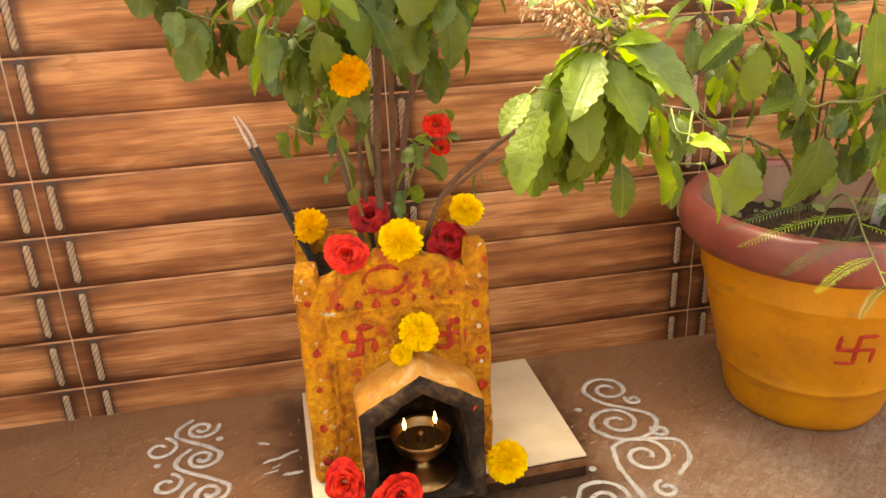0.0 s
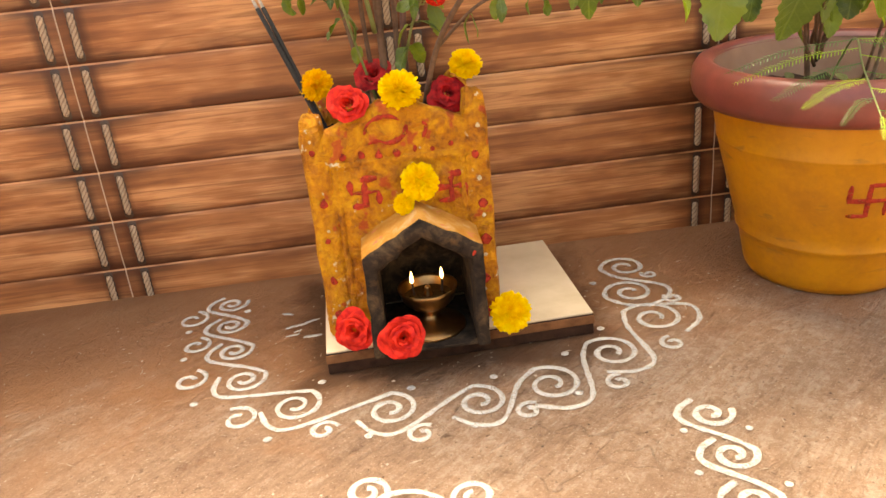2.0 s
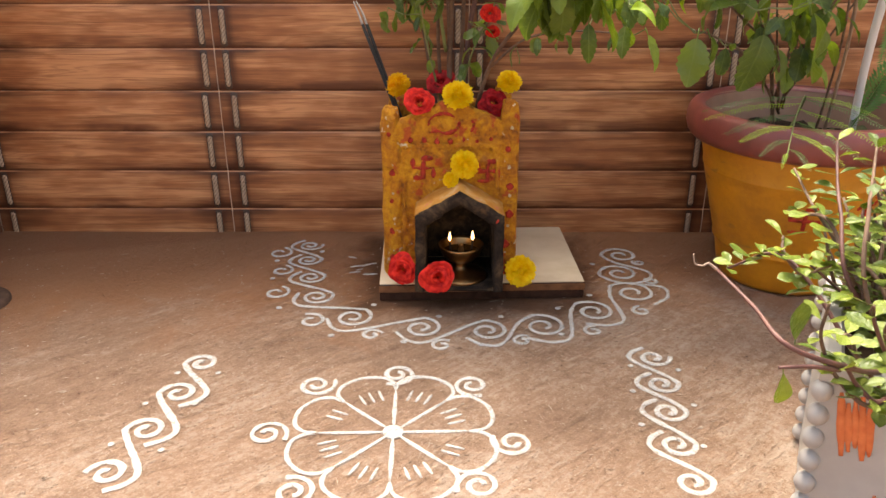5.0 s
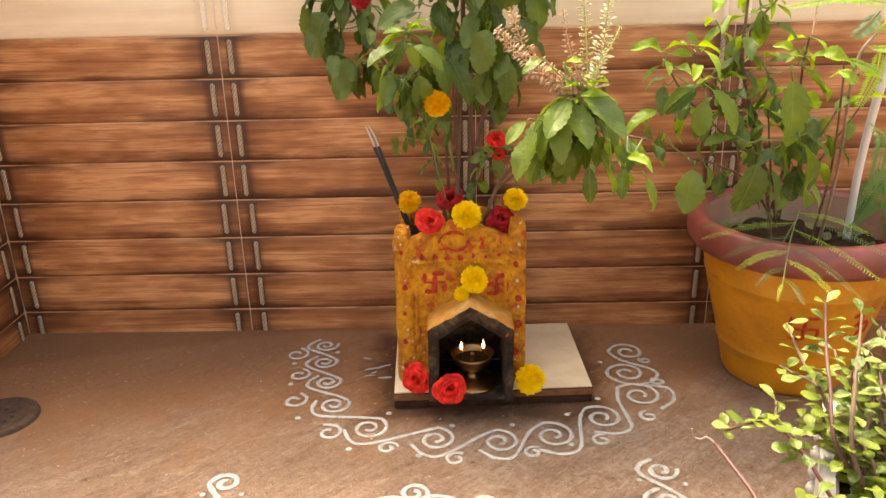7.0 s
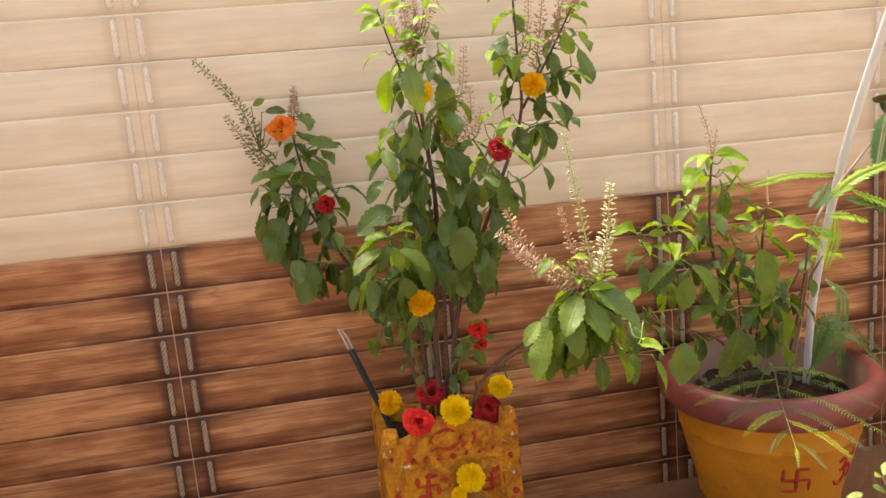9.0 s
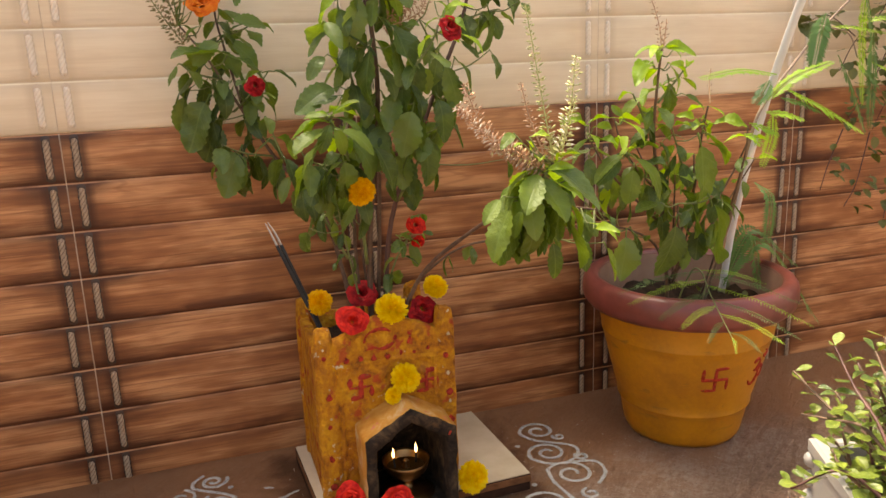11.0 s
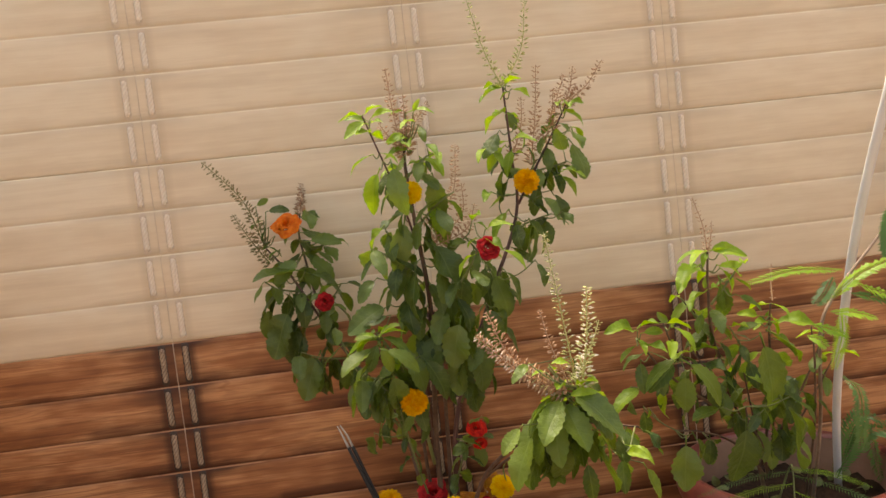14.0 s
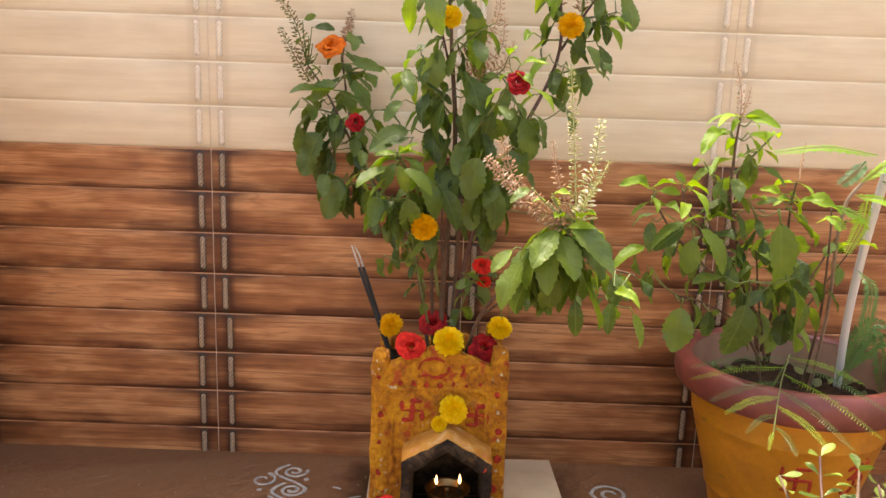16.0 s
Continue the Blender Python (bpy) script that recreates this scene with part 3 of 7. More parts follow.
def dot(parent, x, y, r, seed):
    bm = bmesh.new()
    bmesh.ops.create_icosphere(bm, subdivisions=2, radius=r)
    for v in bm.verts:
        v.co = Vector((v.co.x * (1 + 0.3 * noise.noise(v.co * 200 + Vector((seed, 0, 0)))) + x, v.co.y + y, max(v.co.z * 0.16, -0.0005) + 0.0004))
    return part("dot", bm, FLOUR, parent)


def scroll_chain(parent, centres, width, turns=1.7, out=1.25, seed=0.0, side=1.0):
    """A running scroll: each stroke passes under one spiral and curls into the next."""
    pts = [Vector((x, y, 0)) for x, y, _ in centres]
    size = [r for _, _, r in centres]
    count = len(pts)
    for i in range(count):
        u = (pts[min(i + 1, count - 1)] - pts[max(i - 1, 0)]).normalized()
        n = Vector((-u.y, u.x, 0)) * side
        if i:
            u = (pts[i] - pts[i - 1]).normalized()
            n = Vector((-u.y, u.x, 0)) * side
        curl = scroll_points(pts[i], size[i], u, n, turns, -1.0, start=100.0)
        lead = []
        if i:
            u0 = (pts[i] - pts[i - 1]).normalized()
            n0 = Vector((-u0.y, u0.x, 0)) * side
            c, r = pts[i - 1], size[i - 1]
            lead = [c - 1.10 * r * u0 - 0.50 * r * n0, c - 0.45 * r * u0 - out * r * n0, c + 0.45 * r * u0 - 1.02 * out * r * n0]
            gap = pts[i] - 0.95 * size[i] * u0 + 0.35 * size[i] * n0
            lead = glide(lead + [gap] + [curl[0]], 6)[:-1]
        stroke(parent, "scroll", lead + curl, width, seed + i)


def small_curl(parent, x, y, r, away, width, seed, hand=1.0):
    u = Vector((math.cos(radians(away)), math.sin(radians(away)), 0))
    n = Vector((-u.y, u.x, 0))
    c = Vector((x, y, 0))
    stroke(parent, "curl", scroll_points(c, r * 1.12, u, n * hand, 1.15, -1.0, 0.28, 60.0), width, seed)


def rangoli():
    border = thing("rangoli_border", (0, 0, 0), "white rice-flour scroll border drawn on the cement floor", "rangoli")
    scroll_chain(border, [(0.165, -0.100, 0.023), (0.172, -0.165, 0.023), (0.187, -0.235, 0.024), (0.208, -0.307, 0.027), (0.272, -0.375, 0.031), (0.375, -0.407, 0.031),
                          (0.470, -0.415, 0.031), (0.551, -0.401, 0.036), (0.632, -0.355, 0.035), (0.705, -0.291, 0.040), (0.699, -0.218, 0.036), (0.715, -0.143, 0.034)], 0.0054, turns=1.5, seed=1.0)
    for k, (x, y, r, away, hand) in enumerate([(0.116, -0.134, 0.022, 20, 1), (0.134, -0.209, 0.019, 20, 1), (0.142, -0.293, 0.021, 15, 1), (0.212, -0.386, 0.021, 60, 1),
                                              (0.305, -0.428, 0.015, 75, -1), (0.405, -0.457, 0.015, 110, -1), (0.518, -0.443, 0.014, 110, -1), (0.622, -0.415, 0.014, 130, -1),
                                              (0.705, -0.353, 0.014, 150, -1), (0.745, -0.248, 0.011, 190, -1), (0.74, -0.174, 0.010, 200, -1)]):
        small_curl(border, x, y, r, away, 0.0052, 30 + k, hand)
    for k, (x, y) in enumerate([(0.19, -0.128), (0.118, -0.168), (0.125, -0.24), (0.157, -0.345), (0.248, -0.43), (0.30, -0.335), (0.352, -0.448), (0.46, -0.455), (0.40, -0.372), (0.492, -0.372), (0.58, -0.345), (0.635, -0.30), (0.66, -0.18), (0.575, -0.425)]):
        dot(border, x, y, 0.0048, k)
    west = thing("rangoli_scroll", (0, 0, 0), "short thick white scroll of rice flour on the floor", "rangoli", "side scrolls")
    scroll_chain(west, [(0.050, -0.730, 0.024), (0.065, -0.653, 0.025), (0.078, -0.577, 0.025), (0.087, -0.506, 0.023)], 0.0068, turns=1.3, seed=50.0)
    for k, (x, y) in enumerate([(0.045, -0.60), (0.105, -0.60), (0.062, -0.53), (0.115, -0.53), (0.035, -0.68), (0.095, -0.69)]):
        dot(west, x, y, 0.004, 20 + k)
    east = thing("rangoli_scroll", (0, 0, 0), "slim white scroll of rice flour on the floor", "rangoli", "side scrolls")
    scroll_chain(east, [(0.690, -0.489, 0.023), (0.685, -0.553, 0.022), (0.678, -0.613, 0.022), (0.671, -0.677, 0.022), (0.671, -0.741, 0.022)], 0.0062, turns=1.3, seed=70.0)
    for k, (x, y) in enumerate([(0.655, -0.51), (0.715, -0.52), (0.645, -0.57), (0.712, -0.60), (0.64, -0.64), (0.70, -0.68)]):
        dot(east, x, y, 0.004, 40 + k)
    bloom = thing("rangoli_flower", (0.351, -0.656, 0), "eight-petalled white rice-flour flower on the cement floor", "rangoli")
    c = Vector((0, 0, 0))
    way = lambda deg, r: Vector((math.cos(radians(deg)) * r, math.sin(radians(deg)) * r, 0))
    for k in range(8):
        a = 45 * k + 1.5
        stroke(bloom, "spoke", [way(a, 0.006 + 0.0115 * j) for j in range(8)], 0.0047, 80 + k)
        foot, head = way(a, 0.087), way(a + 45, 0.087)
        top = way(a + 22.5, 0.123)
        stroke(bloom, "petal", glide([foot, way(a + 2.0, 0.104), way(a + 9.5, 0.1175), top, way(a + 35.5, 0.1175), way(a + 43, 0.104), head], 5), 0.0050, 90 + k)
        for j in (-1, 0, 1):
            if k in (3, 7) and j == 1:
                continue
            mid, along = way(a + 22.5 + 9 * j, 0.076), way(a + 22.5 + 4 * j, 1.0)
            stroke(bloom, "dash", [mid - along * 0.011, mid - along * 0.004, mid + along * 0.004, mid + along * 0.011], 0.005, 100 + 3 * k + j)
        r = (0.138, 0.136, 0.124, 0.143, 0.145, 0.141, 0.138, 0.132)[k]
        p = way(a - (9 if k == 0 else 0), r)
        hand = 1 if k % 2 else -1
        u = way(a + 200, 1.0)
        stroke(bloom, "curl", scroll_points(p, 0.0255, u, Vector((-u.y, u.x, 0)) * hand, 1.55, -1.0, 0.22, 50.0), 0.0056, 130 + k)
    dot(bloom, 0, 0, 0.014, 7)
    for ob in (border, west, east, bloom):
        spread(ob)


rangoli()

# ---- straw bits and chips on the floor ----
CHIP = simple("pale_chip", (0.32, 0.22, 0.145), (0.54, 0.43, 0.33), 180, 0.9)


def floor_litter():
    """Small chips of plaster and bits of straw trodden on the cement."""
    rng = random.Random(21)
    verts, faces = [], []
    for k in range(2600):
        x, y = rng.uniform(-0.45, 1.0), -0.08 - 1.15 * rng.random() ** 0.8
        long, wide = (0.003 + 0.015 * rng.random() ** 3, rng.uniform(0.0003, 0.0009)) if k % 2 else (0.0010 + 0.0048 * rng.random() ** 4, rng.uniform(0.0007, 0.0022))
        a = rng.gauss(0.45, 0.8) if k % 2 else rng.uniform(0, 3.1)
        u, w = Vector((math.cos(a), math.sin(a), 0)), Vector((-math.sin(a), math.cos(a), 0))
        c, bow = Vector((x, y, GROUND + 0.0002)), rng.uniform(-0.12, 0.12) * long
        n = len(verts)
        verts += [c - u * long / 2, c + w * (wide + bow), c + u * long / 2, c - w * (wide - bow), c + w * bow + Vector((0, 0, min(wide, 0.0011)))]
        faces += [(n, n + 3, n + 4), (n + 3, n + 2, n + 4), (n + 2, n + 1, n + 4), (n + 1, n, n + 4)]
    me = bpy.data.meshes.new("floor_litter")
    me.from_pydata(verts, [], faces)
    me.materials.append(CHIP)
    tagged(new("floor_litter", me), "pale straw bits and plaster chips scattered on the cement", "litter", kind="stuff")
    # a smudge of spilt rice flour beside the board
    smear = thing("flour_smudge", (0, 0, 0), "faint smudge of spilt rice flour on the cement floor", "smudge")
    spread(smear)
    for x, y, a, long, wide in ((0.247, -0.152, -0.35, 0.016, 0.0042), (0.262, -0.188, 0.30, 0.030, 0.0050), (0.281, -0.180, 0.42, 0.022, 0.0034), (0.258, -0.213, 0.22, 0.018, 0.0026), (0.284, -0.221, 0.12, 0.024, 0.0048), (0.264, -0.203, 0.55, 0.012, 0.0024)):
        step = Vector((math.cos(a), math.sin(a), 0)) * long / 7
        stroke(smear, "streak", [Vector((x, y, -0.0009)) + step * (j - 3.5) + Vector((0, 0.0022 * noise.noise(Vector((j * 0.9, x * 90, 0))), 0)) for j in range(8)], wide, 900 + 90 * x)


floor_litter()

# ---- floor drain ----
def floor_drain():
    t = thing("floor_drain", (-0.340, -0.315, GROUND), "round dark iron drain cover set in the cement floor", "drain")
    bm = bmesh.new()
    lathe(bm, [(0.0, 0.004), (0.03, 0.004), (0.036, 0.0055), (0.038, 0.003), (0.044, 0.003), (0.046, 0.007), (0.056, 0.007), (0.06, 0.004), (0.062, -0.004)], 40)
    part("ring", bm, IRON, t)
    for k in range(8):
        a = 2 * math.pi * k / 8
        bm = bmesh.new()
        lathe(bm, [(0.0, 0.0052), (0.0035, 0.0052), (0.0042, 0.0042)], 10, (0.021 * math.cos(a), 0.021 * math.sin(a)))
        part("hole", bm, WICK, t)


floor_drain()

# ---- the board ----
def board():
    t = thing("board", (0.306, -0.3, 0), "white laminated wooden board with dark worn edges lying on the floor", "board")
    t.rotation_euler = (0, 0, radians(2.2))
    bm = bmesh.new()
    box(bm, 0, 0.324, 0, 0.236, GROUND, 0.0155, 0.0012, 2)
    rough_up(bm, 0.0008, 0.02)
    part("core", bm, BOARD_EDGE, t, "dark raw edge")
    bm = bmesh.new()
    box(bm, -0.0008, 0.3248, -0.0008, 0.2368, 0.0025, 0.0138, 0.0006, 2)
    part("ply_layer", rough_up(bm, 0.0006, 0.03, 3.0), PLY, t, "brown plywood layer")
    bm = bmesh.new()
    box(bm, 0.0006, 0.3234, 0.0006, 0.2354, 0.0152, 0.0178, 0.0007)
    part("top_sheet", bm, BOARD_TOP, t, "white stained laminate sheet")


board()

# ---- the shrine planter ----
SX0, SX1, SY0, SY1, SZ = 0.314, 0.520, -0.264, -0.085, 0.0178
NX0, NX1, NY, NSHOULDER, NAPEX = 0.364, 0.498, -0.328, 0.141, 0.180
IX0, IX1, ISHOULDER, IAPEX = 0.380, 0.483, 0.124, 0.158


def panel_top(x):
    chips = 0.0022 * noise.noise(Vector((x * 130, 0.4, 0.0)))
    inner = (x - (SX0 + 0.026)) / (SX1 - SX0 - 0.052)
    if inner <= 0 or inner >= 1:
        return 0.266
    return 0.270 + chips + 0.026 * math.sin(math.pi * inner) ** 1.5


def in_niche(x, z):
    k = abs(x - (IX0 + IX1) / 2) / ((IX1 - IX0) / 2)
    return k < 1.12 and z < IAPEX + 0.007 - (IAPEX - ISHOULDER) * k


def slab(top, x0, x1, y0, y1, z0, nx, nz, hole=None):
    """An upright slab with an uneven top, and a hole where hole(x, z) says so."""
    bm = bmesh.new()
    verts = {}

    def vert(i, j, side):
        key = (i, j, side)
        if key not in verts:
            x = x0 + (x1 - x0) * i / nx
            z = z0 + (top(x) - z0) * j / nz
            soft = 0.0025 if j == nz or i in (0, nx) else 0.0
            verts[key] = bm.verts.new((x, (y0 + soft, y1 - soft)[side], z))
        return verts[key]

    def solid(i, j):
        if not (0 <= i < nx and 0 <= j < nz):
            return False
        x = x0 + (x1 - x0) * (i + 0.5) / nx
        return hole is None or not hole(x, z0 + (top(x) - z0) * (j + 0.5) / nz)

    for i in range(nx):
        for j in range(nz):
            if not solid(i, j):
                continue
            for side in (0, 1):
                q = [vert(i, j, side), vert(i + 1, j, side), vert(i + 1, j + 1, side), vert(i, j + 1, side)]
                bm.faces.new(q if side == 0 else q[::-1])
            for di, dj, a, b in ((-1, 0, (0, 0), (0, 1)), (1, 0, (1, 0), (1, 1)), (0, -1, (0, 0), (1, 0)), (0, 1, (0, 1), (1, 1))):
                if not solid(i + di, j + dj):
                    bm.faces.new((vert(i + a[0], j + a[1], 0), vert(i + b[0], j + b[1], 0), vert(i + b[0], j + b[1], 1), vert(i + a[0], j + a[1], 1)))
    bmesh.ops.recalc_face_normals(bm, faces=bm.faces[:])
    return bm


def symbol_strokes(size):
    """Strokes of the four-armed auspicious sign, as lines in a square of that size."""
    h = size / 2
    return [[(-h, h), (-h, 0), (h, 0), (h, -h)], [(h, h), (0, h), (0, -h), (-h, -h)]]


def dense(points, steps=5):
    out = []
    for a, b in zip(points, points[1:]):
        out += [a + (b - a) * k / steps for k in range(steps)]
    return out + [points[-1]]


def shrine():
    t = thing("shrine_planter", (0.417, -0.175, SZ), "square turmeric-yellow plaster planter with a sooty lamp niche and red dots", "planter")
    t.location = (0, 0, 0)
    bm = slab(panel_top, SX0 + 0.004, SX1 - 0.004, SY0, SY0 + 0.018, SZ, 48, 60, in_niche)
    rough_up(bm, 0.0026, 0.013)
    part("front_panel", bm, TURMERIC, t)
    bm = slab(lambda x: 0.262 + 0.004 * math.sin(60 * x), SX0 + 0.004, SX1 - 0.004, SY1 - 0.018, SY1, SZ, 24, 30)
    part("back_panel", rough_up(bm, 0.0013, 0.012, 2.0), TURMERIC, t)
    for k, x in enumerate((SX0 + 0.002, SX1 - 0.018)):
        bm = bmesh.new()
        box(bm, x, x + 0.016, SY0 + 0.016, SY1 - 0.016, SZ, 0.258, 0.003, 6)
        part("side_panel", rough_up(bm, 0.0016, 0.014, 3.0 + k), TURMERIC, t)
    # the corner posts, with worn rounded heads
    for k, (x, y, h) in enumerate(((SX0 - 0.001, SY0 - 0.003, 0.288), (SX1 - 0.028, SY0 - 0.003, 0.299), (SX0 - 0.001, SY1 - 0.022, 0.284), (SX1 - 0.028, SY1 - 0.022, 0.290))):
        bm = bmesh.new()
        box(bm, x, x + 0.029, y, y + 0.027, SZ, h, 0.007, 9)
        for v in bm.verts:
            if v.co.z > 0.262:
                s = 1 - 0.28 * (v.co.z - 0.262) / 0.035
                v.co.x = x + 0.0145 + (v.co.x - x - 0.0145) * s
                v.co.y = y + 0.0135 + (v.co.y - y - 0.0135) * s
        part("post", rough_up(bm, 0.0034, 0.013, 5.0 + k), TURMERIC, t)
    # raised bands framing the panel
    for x0, x1, z0, z1 in ((0.343, 0.492, 0.2265, 0.2345), (0.343, 0.350, SZ, 0.2265), (0.485, 0.492, SZ, 0.2265)):
        bm = bmesh.new()
        box(bm, x0, x1, SY0 - 0.0022, SY0 + 0.004, z0, z1, 0.0025, 8)
        part("moulding", rough_up(bm, 0.0022, 0.01, 8.0), TURMERIC, t)
    # the niche: a gabled hood round a tunnel
    mid = (NX0 + NX1) / 2
    outer = [(NX0, SZ), (NX0, NSHOULDER), (mid, NAPEX), (NX1, NSHOULDER), (NX1, SZ)]
    inner = [(IX0, SZ), (IX0, ISHOULDER), ((IX0 + IX1) / 2, IAPEX), (IX1, ISHOULDER), (IX1, SZ)]
    bm = bmesh.new()

    def loop(path, y, steps=7, arch=0.0):
        pts = dense([Vector((x, y, z)) for x, z in path], steps)
        return [bm.verts.new(p) for p in pts]

    def bridge(a, b, m):
        for k in range(len(a) - 1):
            bm.faces.new((a[k], a[k + 1], b[k + 1], b[k])).material_index = m

    wide = [(mid + (x - mid) * 0.985, z - (0.002 if z > SZ else 0)) for x, z in outer]
    o_back, o_mid, o_front, o_lip = loop(outer, SY0 + 0.006), loop(outer, -0.295), loop(outer, NY + 0.003), loop(wide, NY)
    soft = [(x + (0.003 if x > mid else -0.003 if x < mid else 0), z + (0.003 if z > SZ else 0)) for x, z in inner]
    i_lip, i_front, i_mid, i_back = loop(soft, NY), loop(inner, NY + 0.004), loop(inner, -0.27), loop(inner, -0.19)
    bridge(o_back, o_mid, 1)
    bridge(o_mid, o_front, 1)
    bridge(o_front, o_lip, 0)
    bridge(o_lip, i_lip, 0)
    bridge(i_lip, i_front, 0)
    bridge(i_front, i_mid, 0)
    bridge(i_mid, i_back, 0)
    bm.faces.new(i_back)
    bmesh.ops.recalc_face_normals(bm, faces=bm.faces[:])
    bm.normal_update()
    rough_up(bm, 0.0028, 0.014, 11.0)
    part("niche", bm, [SOOT, ROOF_WASH], t, "sooty gabled lamp niche")
    bm = bmesh.new()
    box(bm, NX0 + 0.004, NX1 - 0.004, NY + 0.004, -0.2, SZ - 0.001, SZ + 0.003, 0.001, 3)
    part("niche_floor", bm, SOOT, t)
    # painted signs and dots
    for cx, cz in ((0.376, 0.196), (0.474, 0.191)):
        bm = bmesh.new()
        for line in symbol_strokes(0.031):
            pts = dense([Vector((cx + x, SY0 - 0.0012, cz + z)) for x, z in line], 6)
            ribbon(bm, pts, 0.0066, 0.0003, up=lambda p: Vector((0, -1, 0)), ragged=0.9, seed=cx)
        part("painted_sign", bm, KUMKUM, t, "red painted auspicious sign")
    rng = random.Random(4)

    def spot(x, y, z, r, material, name, turn=0.0):
        bm = bmesh.new()
        bmesh.ops.create_icosphere(bm, subdivisions=2, radius=r)
        k = rng.random() * 9
        for v in bm.verts:
            v.co = Vector((v.co.x * (1 + 0.9 * noise.noise(v.co * 160 + Vector((k, 0, 0)))), v.co.y * 0.05, v.co.z * (1.15 + 0.9 * noise.noise(v.co * 160 + Vector((0, k, 0))))))
        bmesh.ops.rotate(bm, verts=bm.verts, cent=(0, 0, 0), matrix=Matrix.Rotation(turn, 3, "Z"))
        bmesh.ops.translate(bm, verts=bm.verts, vec=(x, y, z))
        part(name, bm, material, t)

    for z in (0.250, 0.190, 0.145, 0.095, 0.05):
        spot(SX0 + 0.013 + rng.uniform(-0.003, 0.003), SY0 - 0.0055, z, rng.uniform(0.0028, 0.0048), KUMKUM, "red_dot")
        spot(SX1 - 0.014 + rng.uniform(-0.003, 0.003), SY0 - 0.0055, z - 0.022, rng.uniform(0.004, 0.0065), KUMKUM, "red_dot")
        spot(SX1 - 0.014 + rng.uniform(-0.003, 0.003), SY0 - 0.0055, z + 0.009, rng.uniform(0.0014, 0.0028), LIME, "pale_dot")
        spot(SX0 + 0.013 + rng.uniform(-0.004, 0.004), SY0 - 0.0055, z + 0.012, rng.uniform(0.0010, 0.0022), LIME, "pale_dot")
        spot(SX0 - 0.0008, SY0 + rng.uniform(0.01, 0.16), z, rng.uniform(0.004, 0.006), KUMKUM, "red_dot", math.pi / 2)
    for k in range(7):
        spot(0.357 + 0.020 * k, SY0 - 0.002, 0.239 + rng.uniform(-0.003, 0.003), rng.uniform(0.0022, 0.004), KUMKUM, "red_dot")
    for x, z in ((0.431, 0.166), (0.486, 0.135), (0.376, 0.131)):
        spot(x, NY + 0.0006, z, 0.0034, KUMKUM, "red_dot")
    for line, wide in (([(0.384, 0.262), (0.389, 0.273), (0.400, 0.279), (0.414, 0.279), (0.424, 0.274)], 0.005), ([(0.387, 0.251), (0.397, 0.254), (0.408, 0.250), (0.420, 0.252), (0.428, 0.259), (0.431, 0.268)], 0.006), ([(0.448, 0.252), (0.452, 0.262), (0.449, 0.270)], 0.006)):
        bm = bmesh.new()
        ribbon(bm, glide([Vector((x, SY0 - 0.0014, z)) for x, z in line], 5), wide * 0.85, 0.0003, up=lambda p: Vector((0, -1, 0)), ragged=1.1, seed=wide * 900)
        part("painted_motif", bm, KUMKUM, t, "worn red painted curve")
    bm = bmesh.new()
    bmesh.ops.create_grid(bm, x_segments=24, y_segments=20, size=0.5)
    for v in bm.verts:
        v.co = Vector((0.417 + v.co.x * 0.178, -0.1745 + v.co.y * 0.15, 0.236 + 0.012 * noise.noise(v.co * 9)))
    part("soil", bm, SOIL, t, "dark damp soil")


shrine()

# ---- the big pot ----
POT = Vector((0.976, -0.188, 0))
POT_PROFILE = [(0.0, GROUND), (0.088, GROUND), (0.0955, -0.009), (0.1005, 0.0), (0.1055, 0.024), (0.1095, 0.044), (0.1125, 0.0505), (0.1142, 0.0525), (0.1146, 0.056), (0.1136, 0.0585), (0.1180, 0.075), (0.1285, 0.115), (0.1400, 0.160), (0.1436, 0.1745), (0.1452, 0.1765), (0.1455, 0.180), (0.1449, 0.183), (0.1490, 0.203), (0.1520, 0.226)]


def pot_radius(z):
    for (r0, z0), (r1, z1) in zip(POT_PROFILE[1:], POT_PROFILE[2:]):
        if z0 <= z <= z1:
            return r0 + (r1 - r0) * (z - z0) / max(z1 - z0, 1e-6)
    return 0.157


def pot_stroke(parent, name, lines, degrees, z0, width, label):
    """Painted strokes that follow the round side of the pot; lines in metres across and up."""
    bm = bmesh.new()
    for line in lines:
        pts = []
        for u, v in line:
            r = pot_radius(z0 + v) + 0.0006
            a = radians(degrees) + u / r
            pts.append(Vector((r * math.cos(a), r * math.sin(a), z0 + v)))
        ribbon(bm, pts, width, 0.0008, up=lambda p: Vector((p.x, p.y, 0)).normalized(), ragged=0.4, seed=degrees)
    part(name, bm, KUMKUM, parent, label)


